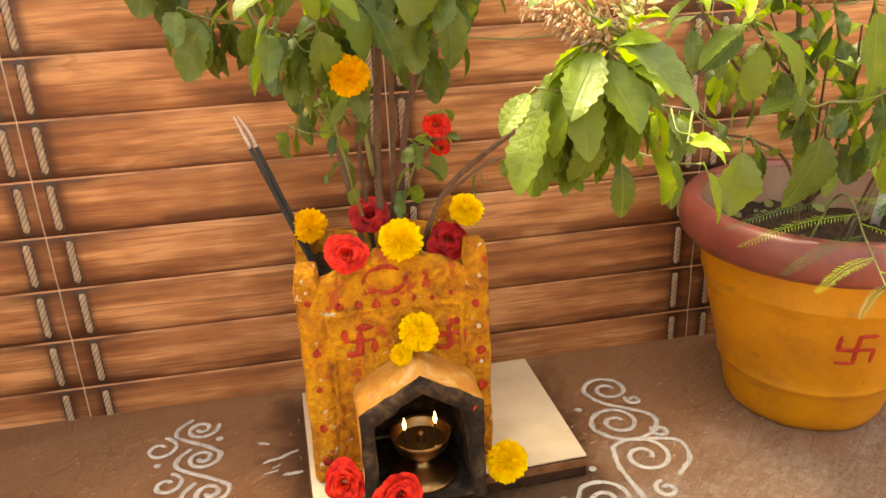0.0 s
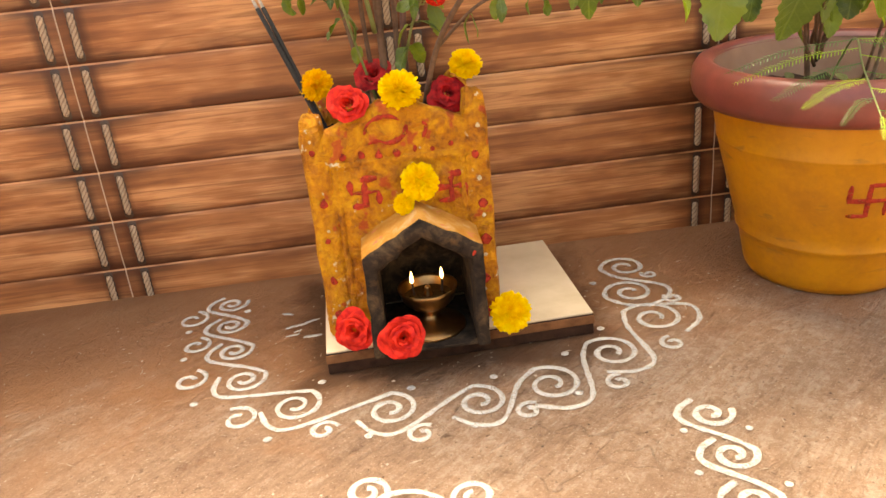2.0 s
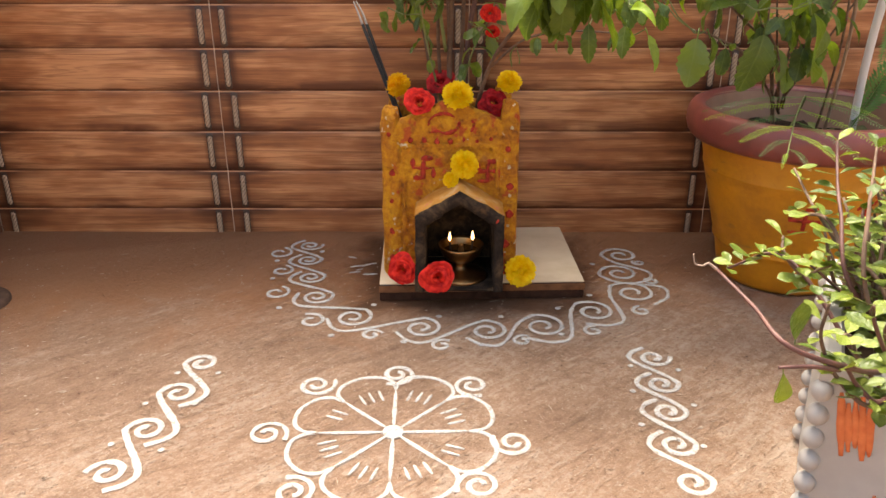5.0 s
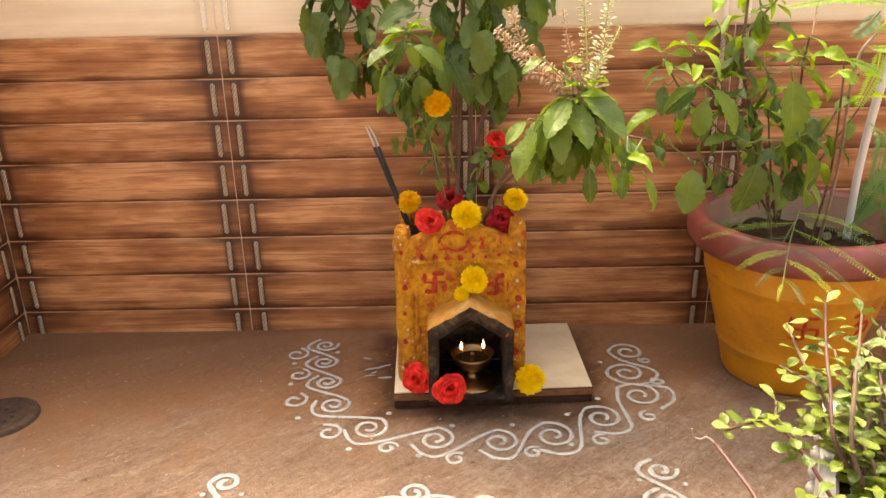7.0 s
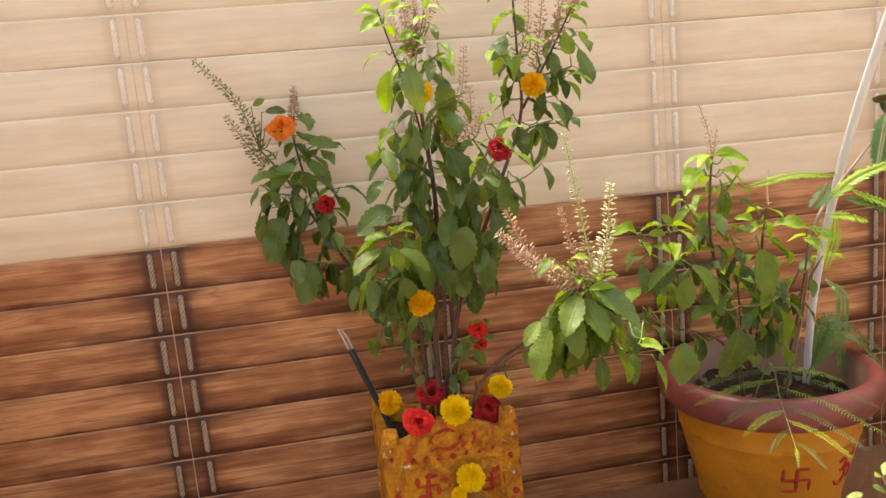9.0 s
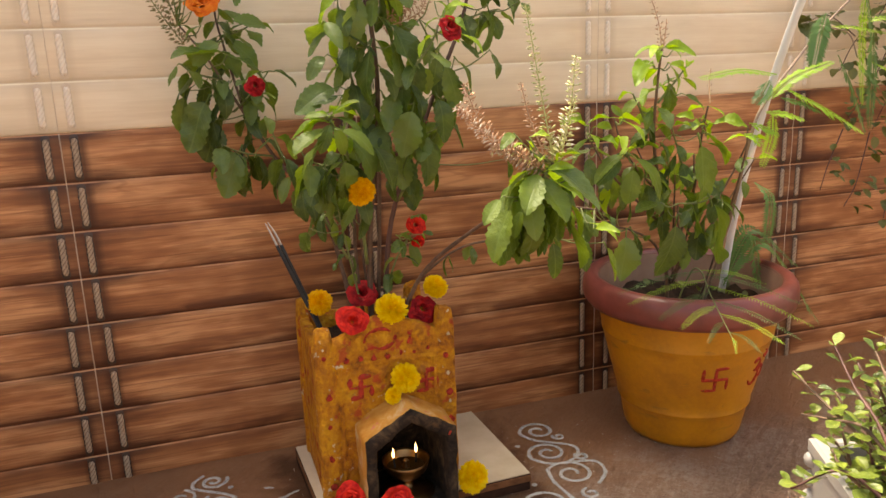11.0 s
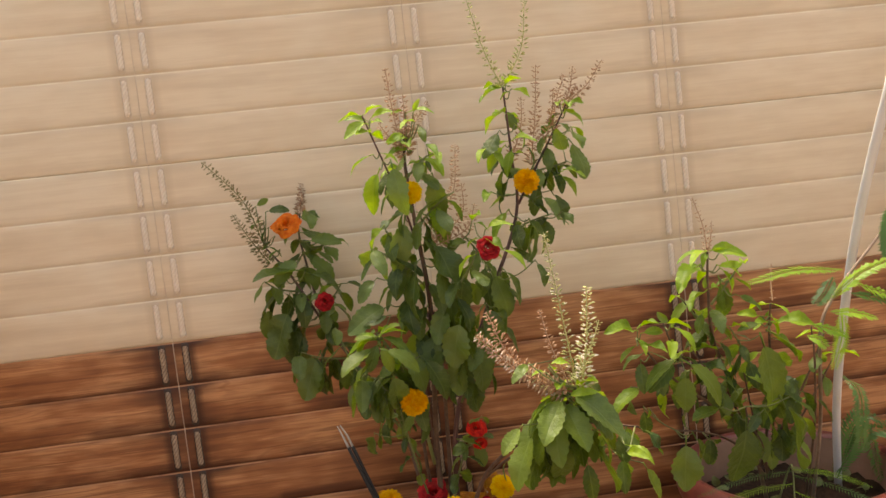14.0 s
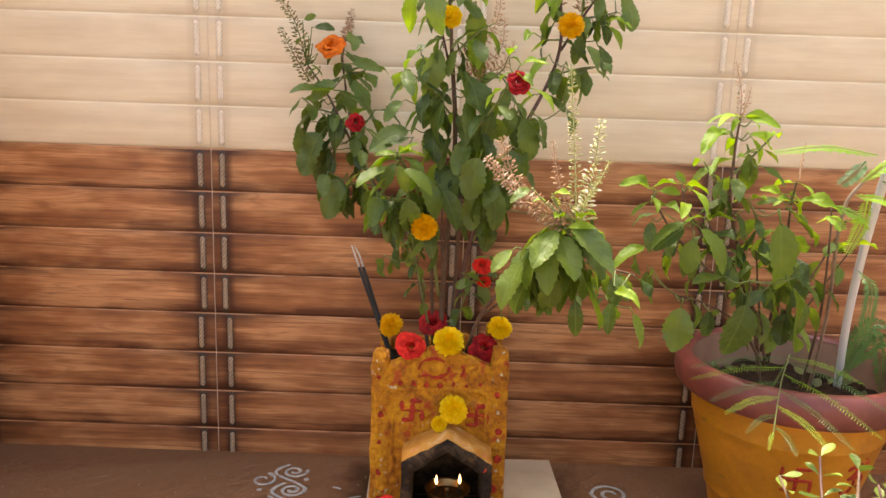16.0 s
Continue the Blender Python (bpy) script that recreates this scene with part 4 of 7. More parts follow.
def big_pot():
    t = thing("plant_pot", POT, "large yellow-painted round pot with a thick maroon rim", "pot")
    bm = bmesh.new()
    lathe(bm, POT_PROFILE, 72, wobble=0.004)
    part("body", bm, POT_YELLOW, t)
    bm = bmesh.new()
    lathe(bm, [(0.150, 0.2225), (0.160, 0.2215), (0.170, 0.225), (0.1765, 0.233), (0.1795, 0.244), (0.1796, 0.254), (0.1775, 0.265), (0.172, 0.273), (0.164, 0.2765), (0.156, 0.2745), (0.152, 0.268)], 72, wobble=0.004)
    part("rim", bm, POT_MAROON, t, "rolled maroon rim, paint rubbed")
    bm = bmesh.new()
    lathe(bm, [(0.1535, 0.271), (0.150, 0.255), (0.146, 0.220), (0.141, 0.185)], 72)
    part("inside", bm, POT_INSIDE, t, "faded brown inner wall")
    bm = bmesh.new()
    lathe(bm, [(0.0, 0.214)] + [(0.1455 * k / 9, 0.214) for k in range(1, 10)], 60)
    for v in bm.verts:
        v.co.z += 0.016 * noise.noise(v.co * 30) + 0.006 * noise.noise(v.co * 90)
    part("soil", bm, SOIL, t, "dark crumbly soil")
    sign = [dense([Vector((x, z, 0)) for x, z in line], 6) for line in symbol_strokes(0.041)]
    pot_stroke(t, "painted_sign", [[(p.x, p.y) for p in line] for line in sign], -104, 0.130, 0.0062, "red painted auspicious sign")
    om = [[(-0.016, 0.018), (-0.006, 0.024), (0.003, 0.015), (-0.004, 0.004), (-0.011, 0.002)], [(-0.004, 0.004), (0.006, -0.004), (0.003, -0.019), (-0.009, -0.024), (-0.019, -0.014)],
          [(0.004, 0.001), (0.013, 0.006), (0.022, 0.0), (0.021, -0.014), (0.013, -0.016)], [(0.006, 0.029), (0.014, 0.023), (0.023, 0.030)], [(0.0135, 0.034), (0.0145, 0.036)]]
    om = [[(p.x, p.y) for p in glide([Vector((x, z, 0)) for x, z in line], 5)] for line in om]
    pot_stroke(t, "painted_sign", om, -66, 0.130, 0.0052, "red painted sacred letter")


big_pot()

# ---- the brass lamp in the niche ----
def oil_lamp():
    at = Vector((0.434, -0.274, SZ + 0.003))
    t = thing("oil_lamp", at, "small tarnished brass oil lamp with two burning wicks", "lamp")
    bm = bmesh.new()
    lathe(bm, [(0.0, 0.0), (0.040, 0.0), (0.042, 0.002), (0.040, 0.005), (0.028, 0.008), (0.015, 0.013), (0.010, 0.017), (0.0095, 0.020), (0.013, 0.022), (0.010, 0.025), (0.013, 0.027)], 40)
    part("foot", bm, BRASS, t)
    bm = bmesh.new()
    lathe(bm, [(0.011, 0.026), (0.022, 0.030), (0.0305, 0.039), (0.0342, 0.050), (0.0356, 0.0545), (0.0343, 0.055), (0.0326, 0.051), (0.029, 0.042), (0.020, 0.035), (0.0, 0.033)], 40)
    part("bowl", bm, BRASS, t)
    bm = bmesh.new()
    lathe(bm, [(0.0, 0.0425), (0.0290, 0.0425)], 32)
    part("oil", bm, OIL, t, "dark lamp oil")
    bm = bmesh.new()
    lathe(bm, [(0.0055, 0.040), (0.0048, 0.046), (0.0030, 0.049), (0.0042, 0.0515), (0.0026, 0.0545), (0.0002, 0.0555)], 16)
    part("knob", bm, BRASS, t, "turned brass knob in the bowl")
    for x, y in ((-0.0175, 0.004), (0.0185, 0.008)):
        bm = bmesh.new()
        tube(bm, glide([Vector((x * 0.92, y - 0.003, 0.0435)), Vector((x * 0.96, y - 0.001, 0.049)), Vector((x, y, 0.058))], 4), (0.0017, 0.0013), 6)
        wick = part("wick", bm, WICK, t, "charred cotton wick")
        bm = bmesh.new()
        lathe(bm, [(0.0004, 0.0), (0.0018, 0.0025), (0.0024, 0.0055), (0.0020, 0.0090), (0.0011, 0.0130), (0.0002, 0.0165)], 10)
        bmesh.ops.translate(bm, verts=bm.verts, vec=(x, y, 0.057))
        part("flame", bm, FLAME, wick, "small bright flame")


oil_lamp()


# ---- cut flowers ----
def rose_mesh(name, material, seed):
    rng = random.Random(seed)
    bm = bmesh.new()
    for layer, (count, r0, r1, h0, h1, half) in enumerate(((3, 0.04, 0.13, 0.10, 0.60, 85), (3, 0.09, 0.26, 0.05, 0.60, 82), (4, 0.15, 0.42, 0.0, 0.56, 70), (4, 0.22, 0.60, -0.06, 0.50, 66), (5, 0.28, 0.80, -0.12, 0.42, 66), (6, 0.30, 0.98, -0.18, 0.26, 62))):
        for k in range(count):
            a0 = 360 * k / count + layer * 27 + rng.uniform(-9, 9)
            tip, curl = rng.uniform(0.84, 1.12), rng.uniform(0.4, 1.6)
            wave, lean, off = rng.uniform(2, 5), rng.uniform(-0.12, 0.12), rng.uniform(0, 6)
            grid = []
            for i in range(6):
                v = i / 5
                row = []
                for j in range(7):
                    u = j / 3 - 1
                    a = radians(a0 + u * half * (0.55 + 0.45 * math.sin(math.pi * min(v * 0.9 + 0.1, 1))))
                    edge = 1 - 0.07 * u * u * v
                    r = (r0 + (r1 - r0) * v ** 0.9 + 0.05 * math.sin(wave * u + 2 * off) * v * min(1, layer / 2) + 0.09 * curl * max(0, v - 0.75) * 4 * (layer > 1)) * edge * tip
                    z = h0 + (h1 - h0) * math.sin(v * math.pi / 2) ** 0.9 * edge - 0.10 * curl * max(0, v - 0.7) * 3 * (layer > 1) + 0.03 * rng.uniform(-1, 1) * v + (lean * u + 0.07 * math.sin(wave * u + off)) * v * v * min(1, layer / 2)
                    row.append(bm.verts.new((r * math.cos(a), r * math.sin(a), z)))
                grid.append(row)
            for a, b in zip(grid, grid[1:]):
                for j in range(6):
                    bm.faces.new((a[j], a[j + 1], b[j + 1], b[j]))
    return mesh_of(bm, name, [material])


def marigold_mesh(name, material, seed, count=400):
    rng = random.Random(seed)
    bm = bmesh.new()
    for k in range(count):
        up = 1 - 1.45 * (k + 0.5) / count
        a = k * 2.39996 + rng.uniform(-0.15, 0.15)
        flat = math.sqrt(max(0.0, 1 - up * up))
        out = Vector((flat * math.cos(a), flat * math.sin(a), up))
        side = out.cross(Vector((0, 0, 1)) if abs(up) < 0.95 else Vector((1, 0, 0))).normalized()
        lift = side.cross(out)
        length, wide = rng.uniform(0.80, 1.08), rng.uniform(0.055, 0.095)
        rows = []
        for v, w in ((0.35, 0.4), (0.72, 0.9), (0.94, 1.25), (1.0, 1.0)):
            row = []
            for u in (-1, -0.33, 0.33, 1):
                bend = -0.12 * u * u + 0.06 * rng.uniform(-1, 1) * v
                p = out * (length * v * (1 - 0.06 * u * u)) + side * (u * wide * w * (0.55 + 0.45 * flat)) + lift * (bend * wide * 5 * v * 0.6)
                row.append(bm.verts.new((p.x, p.y, p.z * 0.74)))
            rows.append(row)
        for p, q in zip(rows, rows[1:]):
            for j in range(3):
                bm.faces.new((p[j], p[j + 1], q[j + 1], q[j]))
    lathe(bm, [(0.02, -0.55), (0.3, -0.5), (0.42, -0.2), (0.40, 0.2), (0.2, 0.42), (0.01, 0.46)], 12)
    return mesh_of(bm, name, [material])


def petal_material(name, low, high, through):
    n = Nodes(name, 0.6, 0.0, 0.18)
    v = n.coords()
    col = n.ramp(n.noise(v, 3.0, 3), (0.35, low), (0.65, high))
    n.colour(col)
    thin = n.tree.nodes.new("ShaderNodeBsdfTranslucent")
    mixer = n.tree.nodes.new("ShaderNodeMixShader")
    mixer.inputs["Fac"].default_value = through
    n.link(col, thin.inputs["Color"])
    n.link(n.shader.outputs[0], mixer.inputs[1])
    n.link(thin.outputs[0], mixer.inputs[2])
    n.link(mixer.outputs[0], n.tree.nodes["Material Output"].inputs["Surface"])
    return n.mat


RED_PETAL = petal_material("scarlet_petal", (0.42, 0.006, 0.006), (0.74, 0.030, 0.014), 0.15)
DARK_PETAL = petal_material("crimson_petal", (0.20, 0.003, 0.006), (0.44, 0.010, 0.012), 0.15)
ORANGE_PETAL = petal_material("orange_petal", (0.70, 0.12, 0.008), (0.86, 0.24, 0.02), 0.25)
GOLD_PETAL = petal_material("golden_petal", (0.76, 0.34, 0.004), (0.88, 0.52, 0.012), 0.25)
YELLOW_PETAL = petal_material("yellow_petal", (0.84, 0.50, 0.006), (0.92, 0.68, 0.02), 0.25)
FACES = {"scarlet": rose_mesh("rose_scarlet", RED_PETAL, 1), "crimson": rose_mesh("rose_crimson", DARK_PETAL, 2), "orange": rose_mesh("rose_orange", ORANGE_PETAL, 3),
         "yellow": marigold_mesh("marigold_yellow", YELLOW_PETAL, 4), "gold": marigold_mesh("marigold_gold", GOLD_PETAL, 5)}


def flower(kind, at, size, aim, label):
    """A cut flower head that faces aim."""
    rosy = kind in ("scarlet", "crimson", "orange")
    t = thing("rose" if rosy else "marigold", at, label, "flower", "offered flowers")
    turn = Vector(aim).to_track_quat("Z", "Y").to_matrix().to_4x4() @ Matrix.Rotation(at[0] * 31, 4, "Z")
    share("petals", FACES[kind], t, turn @ Matrix.Scale(size, 4))


flower("scarlet", (0.371, -0.258, 0.294), 0.0220, (-0.1, -0.8, 0.55), "fresh scarlet rose resting on the planter's rim")
flower("crimson", (0.403, -0.188, 0.307), 0.024, (-0.1, -0.6, 0.8), "dark red rose lying on the planter's soil")
flower("crimson", (0.482, -0.232, 0.289), 0.022, (0.1, -0.8, 0.5), "dark red rose tucked behind the planter's front")
flower("scarlet", (0.343, -0.300, 0.043), 0.0235, (-0.1, -0.85, 0.35), "fresh scarlet rose leaning on the planter's foot")
flower("scarlet", (0.399, -0.345, 0.050), 0.0250, (-0.05, -0.9, 0.4), "fresh scarlet rose leaning at the lamp niche")
flower("yellow", (0.428, -0.260, 0.306), 0.0240, (0.0, -0.55, 0.8), "full yellow marigold on the planter's front edge")
flower("yellow", (0.506, -0.225, 0.319), 0.0195, (0.1, -0.55, 0.8), "yellow marigold on the planter's corner post")
flower("gold", (0.336, -0.196, 0.309), 0.0200, (-0.2, -0.6, 0.7), "golden marigold on the planter's corner")
flower("yellow", (0.438, -0.280, 0.206), 0.0218, (0.0, -1, 0.25), "full yellow marigold above the lamp niche")
flower("yellow", (0.418, -0.283, 0.183), 0.0125, (-0.1, -1, 0.25), "small yellow marigold bud above the lamp niche")
flower("yellow", (0.525, -0.312, 0.046), 0.0245, (0.1, -0.9, 0.3), "full yellow marigold standing against the planter's foot")


# ---- incense ----
def incense():
    t = thing("incense_sticks", (0.338, -0.206, 0.24), "two black incense sticks with ash tips stuck in soil", "incense")
    for k, (dx, dy) in enumerate(((0.0, 0.0), (0.0042, 0.003))):
        foot, tip = Vector((0.011 + dx * 0.5, -0.004 + dy, -0.012)), Vector((-0.067 + dx * 1.6, 0.026 + dy, 0.192))
        bm = bmesh.new()
        tube(bm, [foot + (tip - foot) * j / 6 for j in range(6)], (0.0026, 0.0026), 8)
        stick = part("stick", bm, CHARCOAL, t)
        bm = bmesh.new()
        a = foot + (tip - foot) * 5 / 6
        tube(bm, glide([a, a + (tip - a) * 0.5, tip + Vector((-0.003 * k, 0, -0.001))], 4), (0.0021, 0.0009), 6)
        part("ash", bm, ASH, stick, "grey ash tip")


incense()


# ---- plants ----
def leaf_material(name, low, high, vein, through, rough=0.42, ribbed=0.3):
    """A thin leaf: mottled green, paler ribs, some light coming through."""
    n = Nodes(name, rough, 0.0, 0.45)
    v = n.coords(shift=False)
    x, y, z = n.split(v)
    info = n.tree.nodes.new("ShaderNodeObjectInfo")
    mottle = n.noise(n.coords(), 4.0, 4)
    tone = n.math("ADD", n.math("MULTIPLY", mottle, 0.55), n.math("MULTIPLY", info.outputs["Random"], 0.62))
    col = n.ramp(tone, (0.25, low), (0.8, high))
    wide = n.math("ABSOLUTE", x)
    ribs = n.math("SINE", n.math("MULTIPLY", n.math("SUBTRACT", y, n.math("MULTIPLY", wide, 0.9)), 44.0))
    rib = n.math("MAXIMUM", n.ramp(wide, (0.006, 1.0), (0.02, 0.0)), n.ramp(ribs, (0.86, 0.0), (0.98, 0.45)))
    col = n.mix(n.math("MULTIPLY", rib, ribbed), col, vein)
    n.bump(n.math("SUBTRACT", n.math("MULTIPLY", mottle, 1.2), n.math("MULTIPLY", rib, 1.6 * ribbed)), 0.25, 0.02)
    n.colour(col)
    thin = n.tree.nodes.new("ShaderNodeBsdfTranslucent")
    mixer = n.tree.nodes.new("ShaderNodeMixShader")
    mixer.inputs["Fac"].default_value = through
    glow = n.mix(1.0, col, (1.0, 1.0, 0.35), "MULTIPLY")
    bright = n.mix(1.0, glow, (1.6, 1.6, 1.0), "MULTIPLY")
    n.link(bright, thin.inputs["Color"])
    n.link(n.shader.outputs[0], mixer.inputs[1])
    n.link(thin.outputs[0], mixer.inputs[2])
    n.link(mixer.outputs[0], n.tree.nodes["Material Output"].inputs["Surface"])
    return n.mat


LEAF = leaf_material("basil_leaf", (0.048, 0.082, 0.018), (0.148, 0.208, 0.046), (0.19, 0.26, 0.09), 0.40, 0.36)
LIGHT = leaf_material("light_basil_leaf", (0.080, 0.126, 0.017), (0.180, 0.250, 0.036), (0.23, 0.31, 0.09), 0.42)
YOUNG = leaf_material("young_basil_leaf", (0.158, 0.258, 0.014), (0.292, 0.420, 0.028), (0.34, 0.45, 0.09), 0.38)
FEATHER = leaf_material("feathery_leaflet", (0.055, 0.125, 0.030), (0.11, 0.21, 0.05), (0.2, 0.3, 0.1), 0.3)
FEATHER_LIGHT = leaf_material("light_feathery_leaflet", (0.19, 0.34, 0.02), (0.33, 0.49, 0.045), (0.42, 0.55, 0.15), 0.4)
WAXY = leaf_material("waxy_leaf", (0.058, 0.092, 0.012), (0.175, 0.215, 0.028), (0.22, 0.26, 0.06), 0.16, 0.3, 0.06)
CREEPER_LEAF = leaf_material("creeper_leaf", (0.078, 0.092, 0.026), (0.165, 0.175, 0.052), (0.17, 0.20, 0.09), 0.30)
BARK = simple("brown_stem", (0.075, 0.040, 0.024), (0.18, 0.105, 0.065), 120, 0.8, bump=0.5)
GREEN_STEM = simple("green_stem", (0.11, 0.13, 0.04), (0.20, 0.22, 0.07), 90, 0.6)
PALE_TWIG = simple("pale_twig", (0.20, 0.125, 0.085), (0.36, 0.26, 0.19), 90, 0.7)
PURPLE_STEM = simple("purplish_stem", (0.075, 0.032, 0.030), (0.14, 0.065, 0.05), 90, 0.6)
REDDISH_STEM = simple("reddish_stem", (0.075, 0.026, 0.021), (0.14, 0.056, 0.042), 90, 0.6)
DRY_SPIKE = simple("dry_flower_spike", (0.34, 0.185, 0.10), (0.56, 0.35, 0.22), 300, 0.9)
GREEN_SPIKE = simple("green_flower_spike", (0.30, 0.30, 0.09), (0.52, 0.50, 0.22), 300, 0.8)
OLIVE_SPIKE = simple("olive_flower_spike", (0.145, 0.135, 0.045), (0.30, 0.25, 0.105), 300, 0.85)
WHITE_BLOSSOM = simple("small_white_blossom", (0.50, 0.42, 0.31), (0.70, 0.62, 0.50), 300, 0.8)


def leaf_mesh(name, material, wide, tip, teeth, cup, bend, twist, seed, stalk=0.16, along=12, full=0.75):
    """A leaf one unit long on a short stalk: base at the origin, blade along +y, face up +z."""
    bm = bmesh.new()
    rng = random.Random(seed)
    wave = [rng.uniform(-1, 1) for _ in range(4)]
    rows = []
    for i in range(along + 1):
        t = i / along
        w = wide * math.sin(math.pi * min(t ** tip, 1.0)) ** full + (0.012 if 0 < t < 1 else 0.006)
        row = []
        for u in (-1, -0.55, 0, 0.55, 1):
            ww = w * (1 + teeth * math.cos(2 * math.pi * 7 * t + wave[0]) * (abs(u) > 0.9))
            x = u * ww
            curve = -bend * t * t + (0.05 if teeth else 0.015) * wave[0] * math.sin(5 * t + wave[1])
            z = curve + cup * abs(u) * w + (0.09 if teeth else 0.02) * wave[2] * u * math.sin(8 * t + 3 * wave[3]) * w * 4 + (0.04 if teeth else 0.0) * (abs(u) > 0.9) * math.sin(19 * t + 5 * wave[1] + u) * w
            ang = twist * t
            row.append(bm.verts.new((x * math.cos(ang) - (z - curve) * math.sin(ang), stalk + t * (1 - 0.35 * bend * t), curve + x * math.sin(ang) + (z - curve) * math.cos(ang))))
        rows.append(row)
    for a, b in zip(rows, rows[1:]):
        for k in range(4):
            bm.faces.new((a[k], a[k + 1], b[k + 1], b[k]))
    tube(bm, [Vector((0, 0, 0)), Vector((0, stalk * 0.5, 0.004)), Vector((0, stalk + 0.02, 0))], (0.018, 0.014), 5)
    return mesh_of(bm, name, [material])


BASIL = [leaf_mesh("basil_leaf", LEAF, w, tip, 0.085, cup, bend, tw, k, 0.2, 28, 0.62) for k, (w, tip, cup, bend, tw) in enumerate(((0.245, 0.92, 0.30, 0.26, 0.25), (0.205, 0.96, 0.2, 0.45, -0.35), (0.285, 0.90, 0.35, 0.15, 0.35), (0.235, 0.98, -0.2, 0.35, -0.5), (0.20, 1.0, 0.45, 0.5, 0.1)))]
BASIL_LIGHT = [leaf_mesh("light_basil_leaf", LIGHT, w, tip, 0.085, cup, bend, tw, 80 + k, 0.2, 28, 0.66) for k, (w, tip, cup, bend, tw) in enumerate(((0.205, 0.92, 0.3, 0.35, 0.2), (0.185, 0.98, 0.15, 0.5, -0.3), (0.225, 0.95, 0.4, 0.25, 0.35)))]
BASIL_YOUNG = [leaf_mesh("young_basil_leaf", YOUNG, w, 0.86, 0.07, cup, bend, tw, 20 + k, 0.16, 21) for k, (w, cup, bend, tw) in enumerate(((0.19, 0.5, 0.3, 0.1), (0.165, 0.35, 0.55, -0.3), (0.215, 0.6, 0.15, 0.2)))]
WAX = [leaf_mesh("waxy_leaf", WAXY, w, 1.5, 0.0, cup, bend, tw, 40 + k, 0.1, 8) for k, (w, cup, bend, tw) in enumerate(((0.27, 0.25, 0.08, 0.0), (0.24, 0.4, 0.18, 0.1), (0.30, 0.1, -0.08, -0.1)))]
ROUND = [leaf_mesh("creeper_leaf", CREEPER_LEAF, w, 0.8, 0.0, cup, bend, tw, 60 + k, 0.25, 8) for k, (w, cup, bend, tw) in enumerate(((0.42, 0.2, 0.1, 0.0), (0.38, 0.4, 0.3, 0.3)))]


def put_leaf(plant, kinds, rng, base, axis, out, length, roll=22):
    axis = axis.normalized()
    face = out + Vector((0, 0, 0.8))
    face = (face - axis * face.dot(axis)).normalized()
    side = axis.cross(face)
    m = Matrix((side, axis, face)).transposed().to_4x4()
    m = Matrix.Translation(base) @ m @ Matrix.Rotation(radians(rng.uniform(-roll, roll)), 4, "Y") @ Matrix.Scale(length / 1.22, 4)
    share("leaf", rng.choice(kinds), plant, m)


def stem(plant, points, thick, material, steps=6, name="stem", sides=7):
    path = glide(points, steps)
    bm = bmesh.new()
    tube(bm, path, thick, sides)
    part(name, bm, material, plant)
    STEMS.setdefault(plant.name, []).extend(path)
    return path


STEMS = {}


def blades(plant, kinds, y, leaves):
    """Single leaves (x, z of the foot and of the tip) at about the depth y, each on a thin twig from the nearest stem."""
    rng = random.Random(len(leaves) * 7.1 + leaves[0][0])
    for x0, z0, x1, z1 in leaves:
        foot = Vector((x0, y + rng.uniform(-0.014, 0.014), z0))
        tip = Vector((x1, foot.y + rng.uniform(-0.034, 0.020), z1))
        axis = tip - foot
        foot -= axis * 0.06
        near = min((p for p in STEMS[plant.name] if p.z < foot.z + 0.012), key=lambda p: (p - foot).length + 0.3 * abs(p.z + 0.01 - foot.z))
        if (near - foot).length > 0.004:
            bm = bmesh.new()
            tube(bm, glide([near, near.lerp(foot, 0.55) - Vector((0, 0, 0.006)), foot + axis * 0.03], 3), (0.0011, 0.0008), 5)
            part("twig", bm, GREEN_STEM, plant)
        out = Vector((axis.x, axis.y - 0.5 * axis.length, 0)).normalized()
        put_leaf(plant, kinds, rng, foot, axis, out, axis.length * 1.2, 30)


def along_path(path, t):
    spans = [(b - a).length for a, b in zip(path, path[1:])]
    left = t * sum(spans)
    for a, b, s in zip(path, path[1:], spans):
        if left <= s:
            return a + (b - a) * (left / max(s, 1e-6)), (b - a).normalized()
        left -= s
    return path[-1], (path[-1] - path[-2]).normalized()


def shoot(plant, points, thick, bark, nodes, sizes, start=0.25, droop=(50, 5), seed=0, top=0.8, old=BASIL, young=BASIL_YOUNG, first=0.0):
    """A stem with leaves in crossed pairs, large and hanging below, small and fresh at the tip."""
    rng = random.Random(seed)
    path = stem(plant, points, thick, bark)
    if old is BASIL:
        nodes, sizes = int(nodes * 1.25 + 0.5), (sizes[0], sizes[1] * 1.1)
    for k in range(nodes):
        f = k / max(1, nodes - 1)
        t = start + (1 - start) * f
        p, _ = along_path(path, min(t, 0.999))
        size = sizes[0] + (sizes[1] - sizes[0]) * f ** 1.5
        fall = droop[0] + (droop[1] - droop[0]) * f
        turn = radians(first + 90 * k + rng.uniform(-25, 25))
        for half in (0, math.pi):
            if rng.random() < 0.06:
                continue
            a = turn + half
            out = Vector((math.cos(a), math.sin(a), 0))
            d = radians(fall + rng.uniform(-16, 16))
            put_leaf(plant, young if f >= top else old, rng, p, out * math.cos(d) - Vector((0, 0, math.sin(d))), out, size * rng.uniform(0.82, 1.15))
    return path


